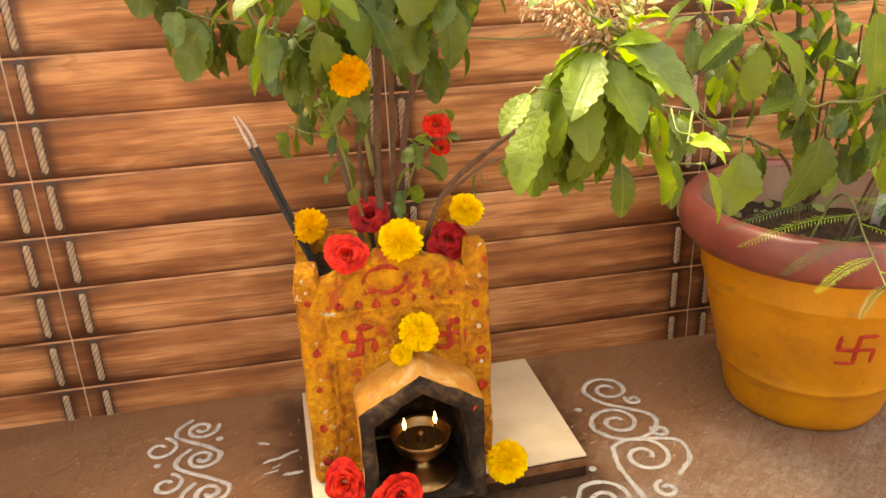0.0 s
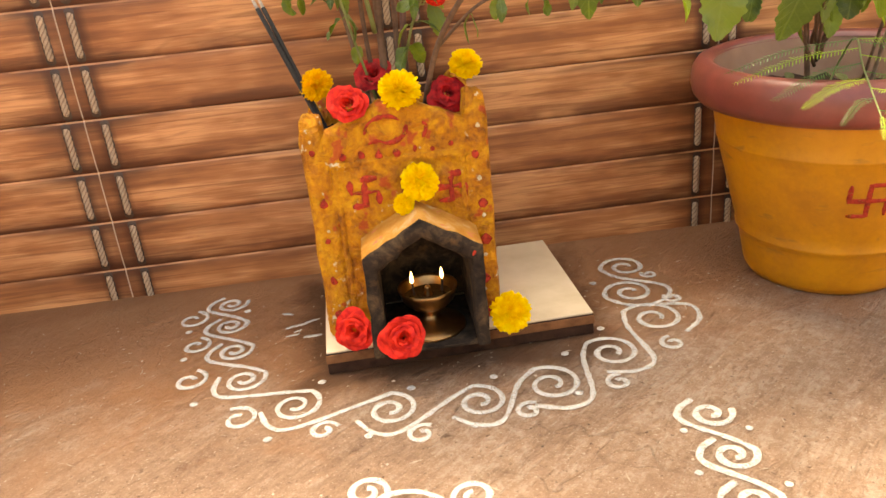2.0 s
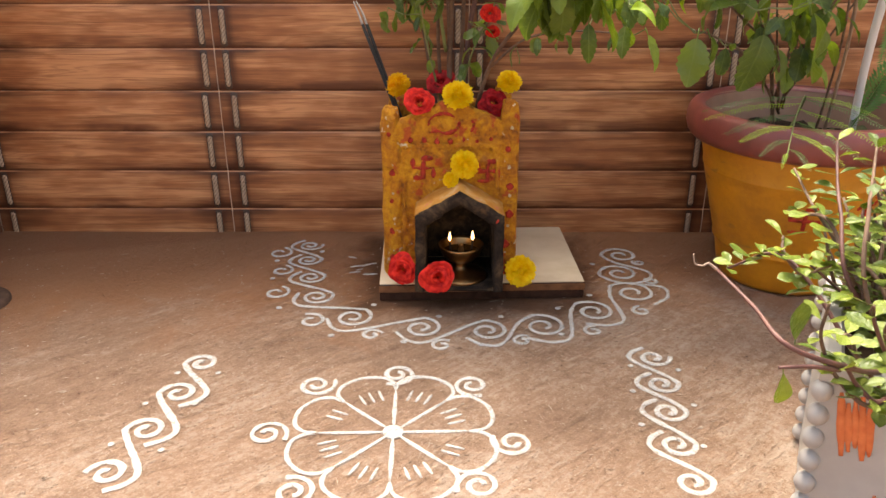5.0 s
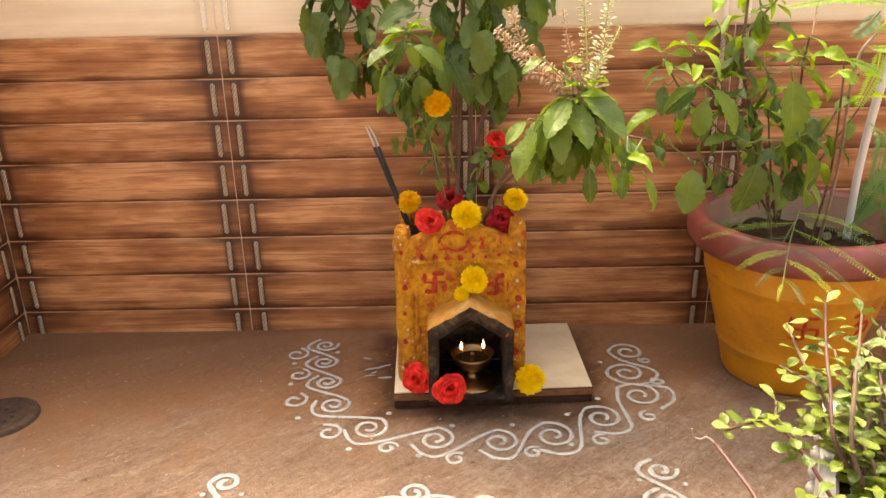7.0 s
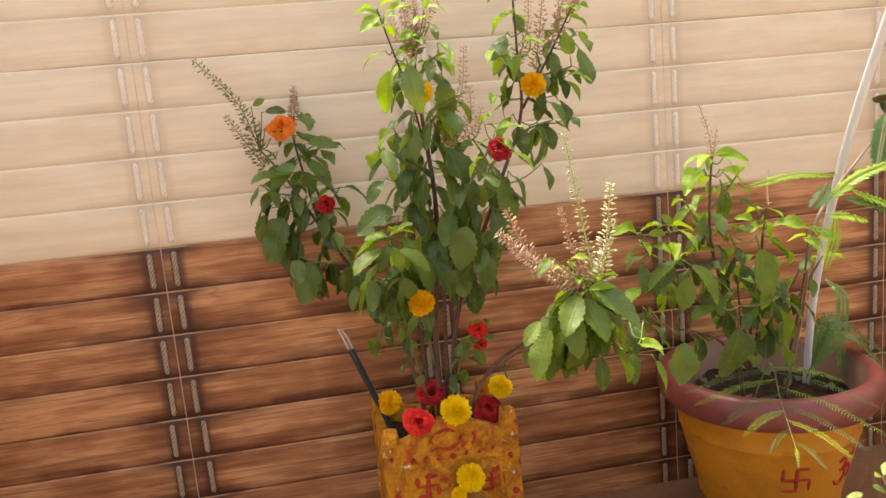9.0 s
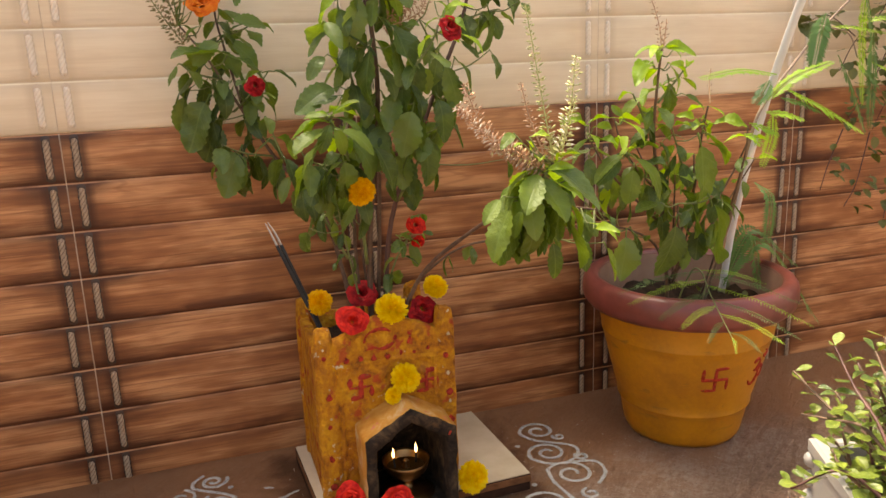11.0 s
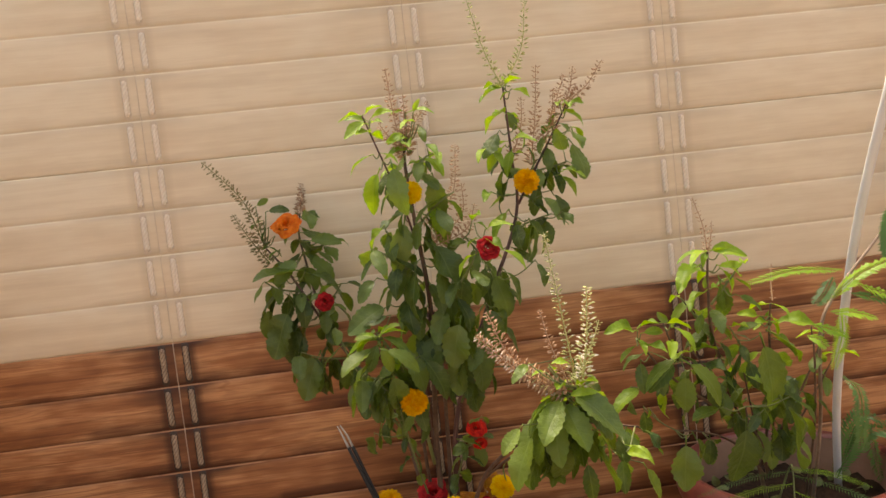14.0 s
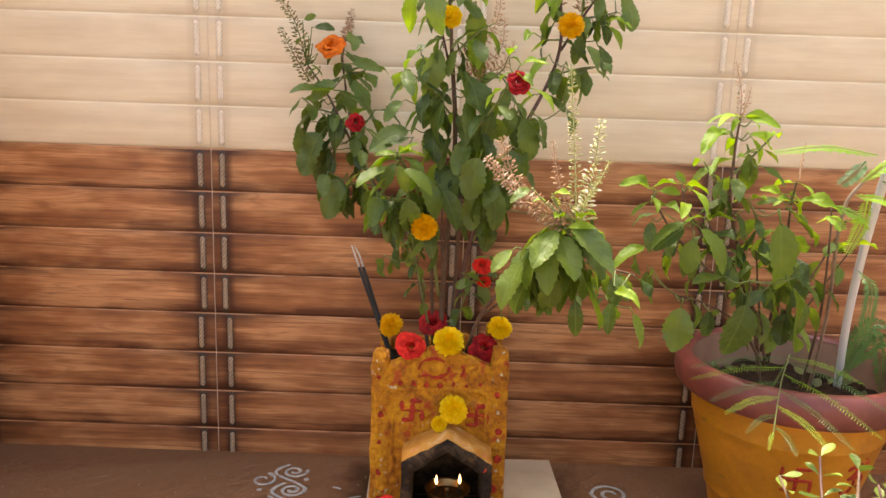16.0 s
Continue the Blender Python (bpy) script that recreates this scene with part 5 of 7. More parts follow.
def spike_mesh(points, size, seed, gap, fuller):
    rng = random.Random(seed)
    bm = bmesh.new()
    path = glide(points, 8)
    tube(bm, path, (0.0011, 0.0006), 5)
    length = sum((b - a).length for a, b in zip(path, path[1:]))
    count = int(length / gap)
    for k in range(count):
        f = (k + 0.5) / count
        p, ahead = along_path(path, f)
        u = ahead.cross(Vector((0.3, 0.8, 0.5))).normalized()
        v = ahead.cross(u)
        grown = size * (1.1 - 0.55 * f)
        for j in range(fuller):
            a = 2 * math.pi * (j + 0.5 * (k % 2)) / fuller + rng.uniform(-0.45, 0.45)
            out = math.cos(a) * u + math.sin(a) * v
            grown = size * (1.1 - 0.55 * f) * rng.uniform(0.65, 1.2)
            c = p + out * grown * rng.uniform(1.1, 1.55) + ahead * gap * rng.uniform(-0.32, 0.32)
            tip, wide = out * grown * 0.8 + ahead * grown * 0.25, ahead.cross(out) * grown * 0.36
            q = [bm.verts.new(x) for x in (c - tip, c + wide, c + tip, c - wide, c + ahead * grown * 0.32, c - ahead * grown * 0.26)]
            for i in range(4):
                bm.faces.new((q[i], q[(i + 1) % 4], q[4])).material_index = 1 if rng.random() < 0.35 else 0
                bm.faces.new((q[(i + 1) % 4], q[i], q[5]))
    return bm


def spike(plant, points, size, seed, colours, gap=0.0075, fuller=8, label=""):
    part("flower_spike", spike_mesh([Vector(p) for p in points], size, seed, gap, fuller), colours, plant, label, smooth=False)


def holy_basil():
    t = thing("holy_basil", (0.42, -0.18, 0.236), "tall leafy holy basil with dry flower spikes, growing from the planter", "plant")
    t.location = (0, 0, 0)
    V = Vector
    # bare lower stems
    shoot(t, [(0.415, -0.178, 0.23), (0.417, -0.20, 0.40), (0.427, -0.25, 0.596), (0.418, -0.262, 0.726), (0.413, -0.264, 0.814), (0.419, -0.270, 0.838)], (0.0048, 0.0016), BARK, 8, (0.062, 0.042), 0.53, (60, -10), 3, 0.82, first=20)
    shoot(t, [(0.437, -0.178, 0.23), (0.450, -0.20, 0.42), (0.512, -0.22, 0.59), (0.570, -0.212, 0.718), (0.570, -0.222, 0.81), (0.566, -0.231, 0.905)], (0.0042, 0.0014), PURPLE_STEM, 8, (0.060, 0.038), 0.50, (58, -15), 8, 0.72, first=60)
    shoot(t, [(0.575, -0.212, 0.735), (0.605, -0.215, 0.785), (0.64, -0.20, 0.835), (0.668, -0.19, 0.878)], (0.0022, 0.0012), PURPLE_STEM, 6, (0.046, 0.034), 0.25, (50, 0), 5, 0.85, first=10)
    shoot(t, [(0.400, -0.165, 0.23), (0.365, -0.13, 0.42), (0.302, -0.10, 0.512), (0.257, -0.10, 0.591), (0.220, -0.09, 0.659), (0.185, -0.085, 0.708)], (0.0036, 0.0013), BARK, 9, (0.066, 0.036), 0.42, (66, 10), 11, 1.1, first=15)
    shoot(t, [(0.262, -0.10, 0.585), (0.248, -0.075, 0.66), (0.238, -0.055, 0.72), (0.243, -0.045, 0.755)], (0.0022, 0.0012), BARK, 6, (0.056, 0.034), 0.15, (55, 15), 14, 1.1, first=45)
    shoot(t, [(0.41, -0.20, 0.36), (0.395, -0.24, 0.46), (0.372, -0.28, 0.54), (0.348, -0.30, 0.588)], (0.0028, 0.0014), GREEN_STEM, 6, (0.072, 0.034), 0.45, (50, -5), 17, 0.7, first=30)
    shoot(t, [(0.417, -0.262, 0.70), (0.40, -0.29, 0.765), (0.379, -0.315, 0.825), (0.362, -0.333, 0.875)], (0.0018, 0.0011), PURPLE_STEM, 4, (0.046, 0.032), 0.45, (40, -15), 21, 0.3, first=0)
    shoot(t, [(0.425, -0.245, 0.56), (0.455, -0.28, 0.62), (0.485, -0.305, 0.665), (0.500, -0.312, 0.70)], (0.0022, 0.0012), GREEN_STEM, 6, (0.074, 0.034), 0.1, (62, 5), 23, 0.85, first=35)
    shoot(t, [(0.424, -0.24, 0.52), (0.40, -0.25, 0.60), (0.385, -0.26, 0.66), (0.378, -0.265, 0.72)], (0.0022, 0.0012), GREEN_STEM, 6, (0.070, 0.044), 0.2, (66, 30), 26, 1.1, first=10)
    shoot(t, [(0.46, -0.205, 0.45), (0.495, -0.24, 0.53), (0.52, -0.25, 0.58), (0.53, -0.25, 0.63)], (0.0022, 0.0012), GREEN_STEM, 5, (0.066, 0.044), 0.25, (66, 35), 29, 1.1, first=70)
    shoot(t, [(0.39, -0.16, 0.36), (0.35, -0.17, 0.44), (0.31, -0.175, 0.51), (0.285, -0.17, 0.58)], (0.0022, 0.0012), GREEN_STEM, 5, (0.064, 0.042), 0.4, (60, 25), 32, 1.1, first=25)
    shoot(t, [(0.43, -0.19, 0.28), (0.45, -0.21, 0.36), (0.472, -0.235, 0.41), (0.48, -0.245, 0.435)], (0.0018, 0.0010), GREEN_STEM, 4, (0.036, 0.026), 0.4, (30, 0), 35, 1.1, first=50)
    shoot(t, [(0.405, -0.18, 0.27), (0.385, -0.21, 0.36), (0.37, -0.22, 0.44), (0.365, -0.225, 0.48)], (0.0018, 0.0010), GREEN_STEM, 4, (0.034, 0.028), 0.4, (50, 20), 38, 1.1, first=80)
    for k, (a, b, c, count, big, small, low, high, top) in enumerate((
        ((0.42, -0.26, 0.64), (0.385, -0.275, 0.68), (0.355, -0.285, 0.70), 3, 0.062, 0.050, 50, 20, 1.1), ((0.418, -0.262, 0.72), (0.45, -0.275, 0.75), (0.475, -0.28, 0.765), 3, 0.056, 0.042, 50, 10, 1.1),
        ((0.53, -0.22, 0.63), (0.50, -0.25, 0.68), (0.485, -0.265, 0.70), 3, 0.064, 0.050, 58, 30, 1.1), ((0.565, -0.212, 0.70), (0.60, -0.205, 0.71), (0.625, -0.20, 0.715), 3, 0.056, 0.044, 60, 30, 1.1),
        ((0.57, -0.215, 0.78), (0.545, -0.235, 0.81), (0.53, -0.245, 0.82), 3, 0.046, 0.036, 40, 10, 0.6), ((0.413, -0.264, 0.79), (0.44, -0.27, 0.815), (0.455, -0.275, 0.82), 3, 0.044, 0.034, 40, 0, 0.6),
        ((0.60, -0.214, 0.78), (0.63, -0.22, 0.785), (0.65, -0.225, 0.79), 3, 0.044, 0.036, 45, 15, 1.1), ((0.44, -0.24, 0.52), (0.48, -0.26, 0.545), (0.51, -0.27, 0.56), 3, 0.064, 0.054, 60, 35, 1.1),
        ((0.257, -0.10, 0.591), (0.285, -0.12, 0.62), (0.30, -0.125, 0.64), 3, 0.056, 0.046, 50, 20, 1.1), ((0.235, -0.09, 0.63), (0.20, -0.10, 0.64), (0.18, -0.105, 0.655), 3, 0.050, 0.042, 50, 20, 1.1),
        ((0.30, -0.10, 0.515), (0.255, -0.115, 0.525), (0.225, -0.125, 0.54), 3, 0.060, 0.050, 60, 35, 1.1), ((0.38, -0.26, 0.52), (0.345, -0.28, 0.52), (0.32, -0.29, 0.53), 3, 0.064, 0.054, 60, 30, 1.1),
        ((0.245, -0.065, 0.69), (0.275, -0.075, 0.70), (0.29, -0.08, 0.71), 2, 0.046, 0.036, 30, 10, 1.1))):
        shoot(t, [a, b, c], (0.0017, 0.0010), GREEN_STEM, count, (big, small), 0.3, (low, high), 500 + k, top, first=33 * k)
    # the arching front branch
    shoot(t, [(0.448, -0.185, 0.23), (0.475, -0.26, 0.35), (0.515, -0.36, 0.43), (0.548, -0.45, 0.485), (0.566, -0.495, 0.532)], (0.0036, 0.0015), BARK, 3, (0.050, 0.040), 0.90, (20, -15), 41, 0.4, first=20)
    rng = random.Random(9)
    for k in range(26):
        a, low = radians(40 + 137.5 * k), 18 + 2.4 * k
        out = V((math.cos(a), math.sin(a), 0))
        p = V((0.530, -0.455, 0.492)).lerp(V((0.556, -0.495, 0.532)), 1.0 - k / 26)
        put_leaf(t, BASIL if k % 3 == 2 else BASIL_LIGHT, rng, p, out * math.cos(radians(low)) - V((0, 0, math.sin(radians(low)))), out, rng.uniform(0.074, 0.098))
    shoot(t, [(0.535, -0.42, 0.465), (0.58, -0.445, 0.475), (0.62, -0.45, 0.468), (0.648, -0.452, 0.462)], (0.0020, 0.0012), BARK, 5, (0.052, 0.040), 0.35, (65, 40), 44, 1.1, first=65)
    shoot(t, [(0.47, -0.25, 0.34), (0.52, -0.29, 0.39), (0.58, -0.32, 0.405), (0.64, -0.34, 0.405)], (0.0020, 0.0011), BARK, 4, (0.032, 0.026), 0.3, (60, 40), 47, 1.1, first=15)
    for k, (pts, thick) in enumerate((([(0.408, -0.17, 0.23), (0.398, -0.18, 0.38), (0.402, -0.20, 0.52)], (0.0032, 0.0022)), ([(0.428, -0.165, 0.23), (0.436, -0.18, 0.40), (0.44, -0.2, 0.58)], (0.0036, 0.0024)), ([(0.425, -0.17, 0.23), (0.415, -0.15, 0.36), (0.41, -0.15, 0.50)], (0.0024, 0.0016)))):
        stem(t, pts, thick, BARK)
    # the left branch
    blades(t, BASIL, -0.10, [(0.182, 0.774, 0.201, 0.784), (0.197, 0.764, 0.229, 0.770), (0.190, 0.751, 0.165, 0.748), (0.197, 0.739, 0.176, 0.724), (0.204, 0.724, 0.180, 0.712), (0.239, 0.683, 0.200, 0.661), (0.212, 0.651, 0.157, 0.614), (0.243, 0.725, 0.285, 0.721), (0.253, 0.710, 0.306, 0.713), (0.248, 0.690, 0.295, 0.654), (0.248, 0.662, 0.307, 0.632), (0.233, 0.634, 0.243, 0.584), (0.282, 0.583, 0.261, 0.526), (0.216, 0.607, 0.177, 0.539), (0.230, 0.582, 0.197, 0.516), (0.253, 0.533, 0.220, 0.472), (0.257, 0.515, 0.239, 0.450), (0.263, 0.520, 0.266, 0.471)])
    blades(t, BASIL, -0.09, [(0.199, 0.625, 0.174, 0.604), (0.187, 0.615, 0.160, 0.556), (0.257, 0.758, 0.264, 0.737), (0.245, 0.696, 0.268, 0.676), (0.217, 0.576, 0.223, 0.528), (0.241, 0.585, 0.214, 0.550), (0.250, 0.619, 0.230, 0.592)])
    blades(t, BASIL_LIGHT, -0.12, [(0.213, 0.704, 0.186, 0.693), (0.280, 0.609, 0.303, 0.611), (0.276, 0.601, 0.284, 0.590), (0.245, 0.667, 0.174, 0.677)])
    # the front tuft
    blades(t, BASIL_YOUNG, -0.31, [(0.353, 0.577, 0.300, 0.574), (0.344, 0.583, 0.311, 0.565), (0.347, 0.586, 0.336, 0.596), (0.349, 0.585, 0.388, 0.596)])
    blades(t, BASIL_LIGHT, -0.325, [(0.350, 0.586, 0.318, 0.590), (0.350, 0.584, 0.392, 0.578), (0.349, 0.580, 0.330, 0.545), (0.350, 0.578, 0.366, 0.540), (0.350, 0.588, 0.372, 0.608), (0.347, 0.572, 0.296, 0.556), (0.353, 0.570, 0.402, 0.556)])
    blades(t, BASIL_LIGHT, -0.31, [(0.351, 0.560, 0.387, 0.541), (0.351, 0.563, 0.300, 0.532), (0.365, 0.529, 0.330, 0.518)])
    blades(t, BASIL, -0.29, [(0.369, 0.567, 0.420, 0.513), (0.404, 0.545, 0.446, 0.492), (0.358, 0.535, 0.393, 0.490), (0.362, 0.525, 0.326, 0.466), (0.335, 0.548, 0.292, 0.490), (0.307, 0.561, 0.299, 0.532), (0.369, 0.619, 0.312, 0.603), (0.368, 0.609, 0.332, 0.608), (0.342, 0.527, 0.313, 0.480)])
    blades(t, BASIL, -0.22, [(0.326, 0.425, 0.317, 0.390), (0.348, 0.442, 0.338, 0.408), (0.363, 0.432, 0.365, 0.404), (0.390, 0.434, 0.373, 0.425)])
    # the left crown
    blades(t, BASIL_YOUNG, -0.27, [(0.446, 0.751, 0.454, 0.708), (0.374, 0.729, 0.349, 0.698), (0.372, 0.689, 0.359, 0.642)])
    blades(t, BASIL, -0.28, [(0.404, 0.736, 0.387, 0.671), (0.356, 0.659, 0.327, 0.637), (0.412, 0.673, 0.385, 0.601), (0.435, 0.700, 0.467, 0.644), (0.459, 0.638, 0.440, 0.574), (0.464, 0.592, 0.445, 0.528), (0.442, 0.670, 0.455, 0.623), (0.426, 0.736, 0.439, 0.690)])
    blades(t, BASIL_LIGHT, -0.29, [(0.461, 0.691, 0.487, 0.703)])
    blades(t, BASIL_YOUNG, -0.32, [(0.369, 0.869, 0.346, 0.881), (0.372, 0.870, 0.389, 0.887), (0.369, 0.864, 0.339, 0.859), (0.371, 0.866, 0.386, 0.867), (0.369, 0.825, 0.329, 0.817), (0.376, 0.804, 0.352, 0.748)])
    blades(t, BASIL_YOUNG, -0.27, [(0.422, 0.827, 0.383, 0.830), (0.423, 0.879, 0.456, 0.893), (0.420, 0.883, 0.394, 0.886), (0.420, 0.844, 0.396, 0.849), (0.435, 0.817, 0.465, 0.792), (0.431, 0.865, 0.412, 0.873), (0.445, 0.833, 0.456, 0.830), (0.437, 0.755, 0.461, 0.710), (0.432, 0.878, 0.438, 0.895), (0.412, 0.849, 0.393, 0.842)])
    blades(t, BASIL, -0.28, [(0.386, 0.789, 0.379, 0.748), (0.413, 0.821, 0.391, 0.799), (0.438, 0.812, 0.448, 0.798), (0.449, 0.791, 0.452, 0.732), (0.405, 0.747, 0.387, 0.715), (0.436, 0.859, 0.441, 0.842)])
    # the right crown
    blades(t, BASIL_YOUNG, -0.23, [(0.567, 0.906, 0.529, 0.893), (0.578, 0.900, 0.604, 0.889), (0.573, 0.896, 0.558, 0.891), (0.569, 0.908, 0.561, 0.915), (0.566, 0.874, 0.533, 0.848), (0.580, 0.850, 0.608, 0.825), (0.561, 0.822, 0.528, 0.791), (0.570, 0.815, 0.553, 0.789), (0.574, 0.810, 0.588, 0.813), (0.534, 0.758, 0.519, 0.751), (0.636, 0.771, 0.669, 0.749), (0.636, 0.776, 0.662, 0.778)])
    blades(t, BASIL_YOUNG, -0.22, [(0.663, 0.839, 0.686, 0.827), (0.660, 0.862, 0.695, 0.852), (0.666, 0.875, 0.690, 0.875), (0.652, 0.876, 0.641, 0.884), (0.558, 0.728, 0.520, 0.699)])
    blades(t, BASIL, -0.23, [(0.568, 0.874, 0.580, 0.848), (0.554, 0.843, 0.526, 0.816), (0.593, 0.819, 0.612, 0.792), (0.615, 0.806, 0.636, 0.778), (0.566, 0.778, 0.531, 0.729), (0.602, 0.761, 0.591, 0.718), (0.605, 0.744, 0.624, 0.719), (0.624, 0.749, 0.639, 0.704), (0.643, 0.803, 0.632, 0.832), (0.654, 0.820, 0.676, 0.774), (0.655, 0.834, 0.665, 0.812), (0.633, 0.841, 0.640, 0.822), (0.579, 0.712, 0.605, 0.691)])
    blades(t, BASIL_LIGHT, -0.23, [(0.612, 0.774, 0.634, 0.753)])
    blades(t, BASIL, -0.325, [(0.392, 0.812, 0.398, 0.752), (0.362, 0.535, 0.371, 0.474), (0.355, 0.510, 0.346, 0.470)])
    # the middle
    blades(t, BASIL, -0.27, [(0.508, 0.660, 0.498, 0.612), (0.519, 0.647, 0.543, 0.587), (0.534, 0.649, 0.559, 0.607), (0.575, 0.714, 0.599, 0.657), (0.503, 0.603, 0.514, 0.544), (0.472, 0.603, 0.457, 0.509), (0.481, 0.552, 0.495, 0.484), (0.479, 0.655, 0.461, 0.596), (0.625, 0.720, 0.634, 0.706), (0.578, 0.657, 0.596, 0.626)])
    blades(t, BASIL_YOUNG, -0.29, [(0.511, 0.710, 0.544, 0.722), (0.528, 0.680, 0.567, 0.668), (0.496, 0.720, 0.515, 0.714), (0.496, 0.723, 0.501, 0.735)])
    blades(t, BASIL, -0.22, [(0.640, 0.462, 0.681, 0.446), (0.630, 0.498, 0.650, 0.476), (0.451, 0.498, 0.439, 0.464), (0.471, 0.394, 0.490, 0.356)])
    blades(t, BASIL_LIGHT, -0.24, [(0.445, 0.409, 0.483, 0.399), (0.475, 0.409, 0.500, 0.404), (0.453, 0.399, 0.456, 0.385)])
    # the nodding front branch
    blades(t, BASIL_YOUNG, -0.49, [(0.555, 0.524, 0.583, 0.539), (0.552, 0.534, 0.540, 0.543), (0.559, 0.527, 0.581, 0.531), (0.567, 0.512, 0.603, 0.496), (0.538, 0.563, 0.557, 0.566), (0.538, 0.558, 0.554, 0.556), (0.534, 0.553, 0.520, 0.563), (0.620, 0.455, 0.649, 0.451), (0.616, 0.452, 0.627, 0.459)])
    blades(t, BASIL_LIGHT, -0.50, [(0.565, 0.509, 0.590, 0.496), (0.548, 0.508, 0.572, 0.476), (0.573, 0.491, 0.612, 0.459), (0.575, 0.474, 0.612, 0.413), (0.569, 0.481, 0.577, 0.460), (0.526, 0.490, 0.492, 0.422), (0.513, 0.492, 0.473, 0.444), (0.498, 0.501, 0.470, 0.481), (0.523, 0.487, 0.505, 0.456), (0.578, 0.511, 0.598, 0.505), (0.512, 0.570, 0.494, 0.569), (0.536, 0.486, 0.553, 0.411)])
    blades(t, BASIL_LIGHT, -0.47, [(0.576, 0.439, 0.576, 0.395), (0.608, 0.446, 0.640, 0.410), (0.641, 0.427, 0.659, 0.384), (0.547, 0.464, 0.541, 0.430), (0.621, 0.434, 0.611, 0.403)])
    dry, green = [DRY_SPIKE, DRY_SPIKE], [GREEN_SPIKE, GREEN_SPIKE]
    spike(t, [(0.185, -0.085, 0.708), (0.158, -0.075, 0.785), (0.100, -0.062, 0.853)], 0.0062, 1, [OLIVE_SPIKE, DRY_SPIKE], 0.0080)
    spike(t, [(0.19, -0.085, 0.68), (0.165, -0.085, 0.72), (0.140, -0.08, 0.765)], 0.0058, 2, [OLIVE_SPIKE, DRY_SPIKE], 0.006)
    spike(t, [(0.243, -0.045, 0.755), (0.246, -0.025, 0.78), (0.248, -0.015, 0.803)], 0.0056, 3, [DRY_SPIKE, PURPLE_STEM], 0.005)
    for k, (a, b, c) in enumerate((((0.414, -0.265, 0.82), (0.405, -0.262, 0.88), (0.401, -0.261, 0.943)), ((0.419, -0.27, 0.83), (0.43, -0.26, 0.86), (0.455, -0.25, 0.892)), ((0.415, -0.265, 0.82), (0.395, -0.26, 0.85), (0.383, -0.26, 0.87)),
                                   ((0.43, -0.25, 0.72), (0.475, -0.25, 0.76), (0.487, -0.25, 0.83)), ((0.44, -0.25, 0.70), (0.485, -0.25, 0.73), (0.49, -0.25, 0.775)), ((0.44, -0.25, 0.69), (0.49, -0.25, 0.71), (0.505, -0.255, 0.745)), ((0.417, -0.268, 0.83), (0.419, -0.262, 0.87), (0.421, -0.26, 0.905)))):
        spike(t, [a, b, c], 0.0056, 10 + k, dry, 0.0066, 7)
    for k, (a, b, c) in enumerate((((0.565, -0.23, 0.905), (0.545, -0.225, 0.96), (0.528, -0.22, 1.034)), ((0.567, -0.23, 0.905), (0.60, -0.225, 0.96), (0.612, -0.22, 1.026)))):
        spike(t, [a, b, c], 0.0056, 20 + k, green, 0.0098, 7)
    for k, (a, b, c) in enumerate((((0.668, -0.19, 0.878), (0.70, -0.19, 0.90), (0.727, -0.19, 0.935)), ((0.66, -0.195, 0.87), (0.675, -0.19, 0.90), (0.682, -0.19, 0.93)), ((0.64, -0.20, 0.84), (0.65, -0.195, 0.88), (0.668, -0.19, 0.92)), ((0.625, -0.205, 0.82), (0.64, -0.2, 0.86), (0.648, -0.195, 0.90)), ((0.57, -0.222, 0.80), (0.59, -0.215, 0.85), (0.594, -0.215, 0.89)), ((0.60, -0.21, 0.79), (0.615, -0.2, 0.86), (0.624, -0.2, 0.935)))):
        spike(t, [a, b, c], 0.0054, 30 + k, dry, 0.0070, 7)
    spike(t, [(0.567, -0.495, 0.53), (0.565, -0.47, 0.60), (0.558, -0.44, 0.708)], 0.0050, 50, [GREEN_SPIKE, WHITE_BLOSSOM], 0.0075)
    spike(t, [(0.572, -0.50, 0.535), (0.580, -0.508, 0.59), (0.584, -0.513, 0.650)], 0.0062, 51, [GREEN_SPIKE, WHITE_BLOSSOM], 0.0065)
    spike(t, [(0.555, -0.49, 0.525), (0.505, -0.475, 0.555), (0.462, -0.465, 0.600)], 0.0062, 52, [DRY_SPIKE, WHITE_BLOSSOM], 0.0042, 9)
    spike(t, [(0.545, -0.485, 0.53), (0.50, -0.46, 0.57), (0.480, -0.44, 0.622)], 0.0062, 53, dry, 0.0062)
    spike(t, [(0.56, -0.49, 0.535), (0.545, -0.48, 0.58), (0.538, -0.47, 0.622)], 0.0042, 54, dry, 0.0065)
    spike(t, [(0.565, -0.492, 0.54), (0.59, -0.485, 0.575), (0.605, -0.475, 0.602)], 0.0038, 55, green, 0.0065)
    spike(t, [(0.55, -0.49, 0.53), (0.52, -0.485, 0.548), (0.495, -0.48, 0.55)], 0.0060, 56, [DRY_SPIKE, GREEN_SPIKE], 0.006)


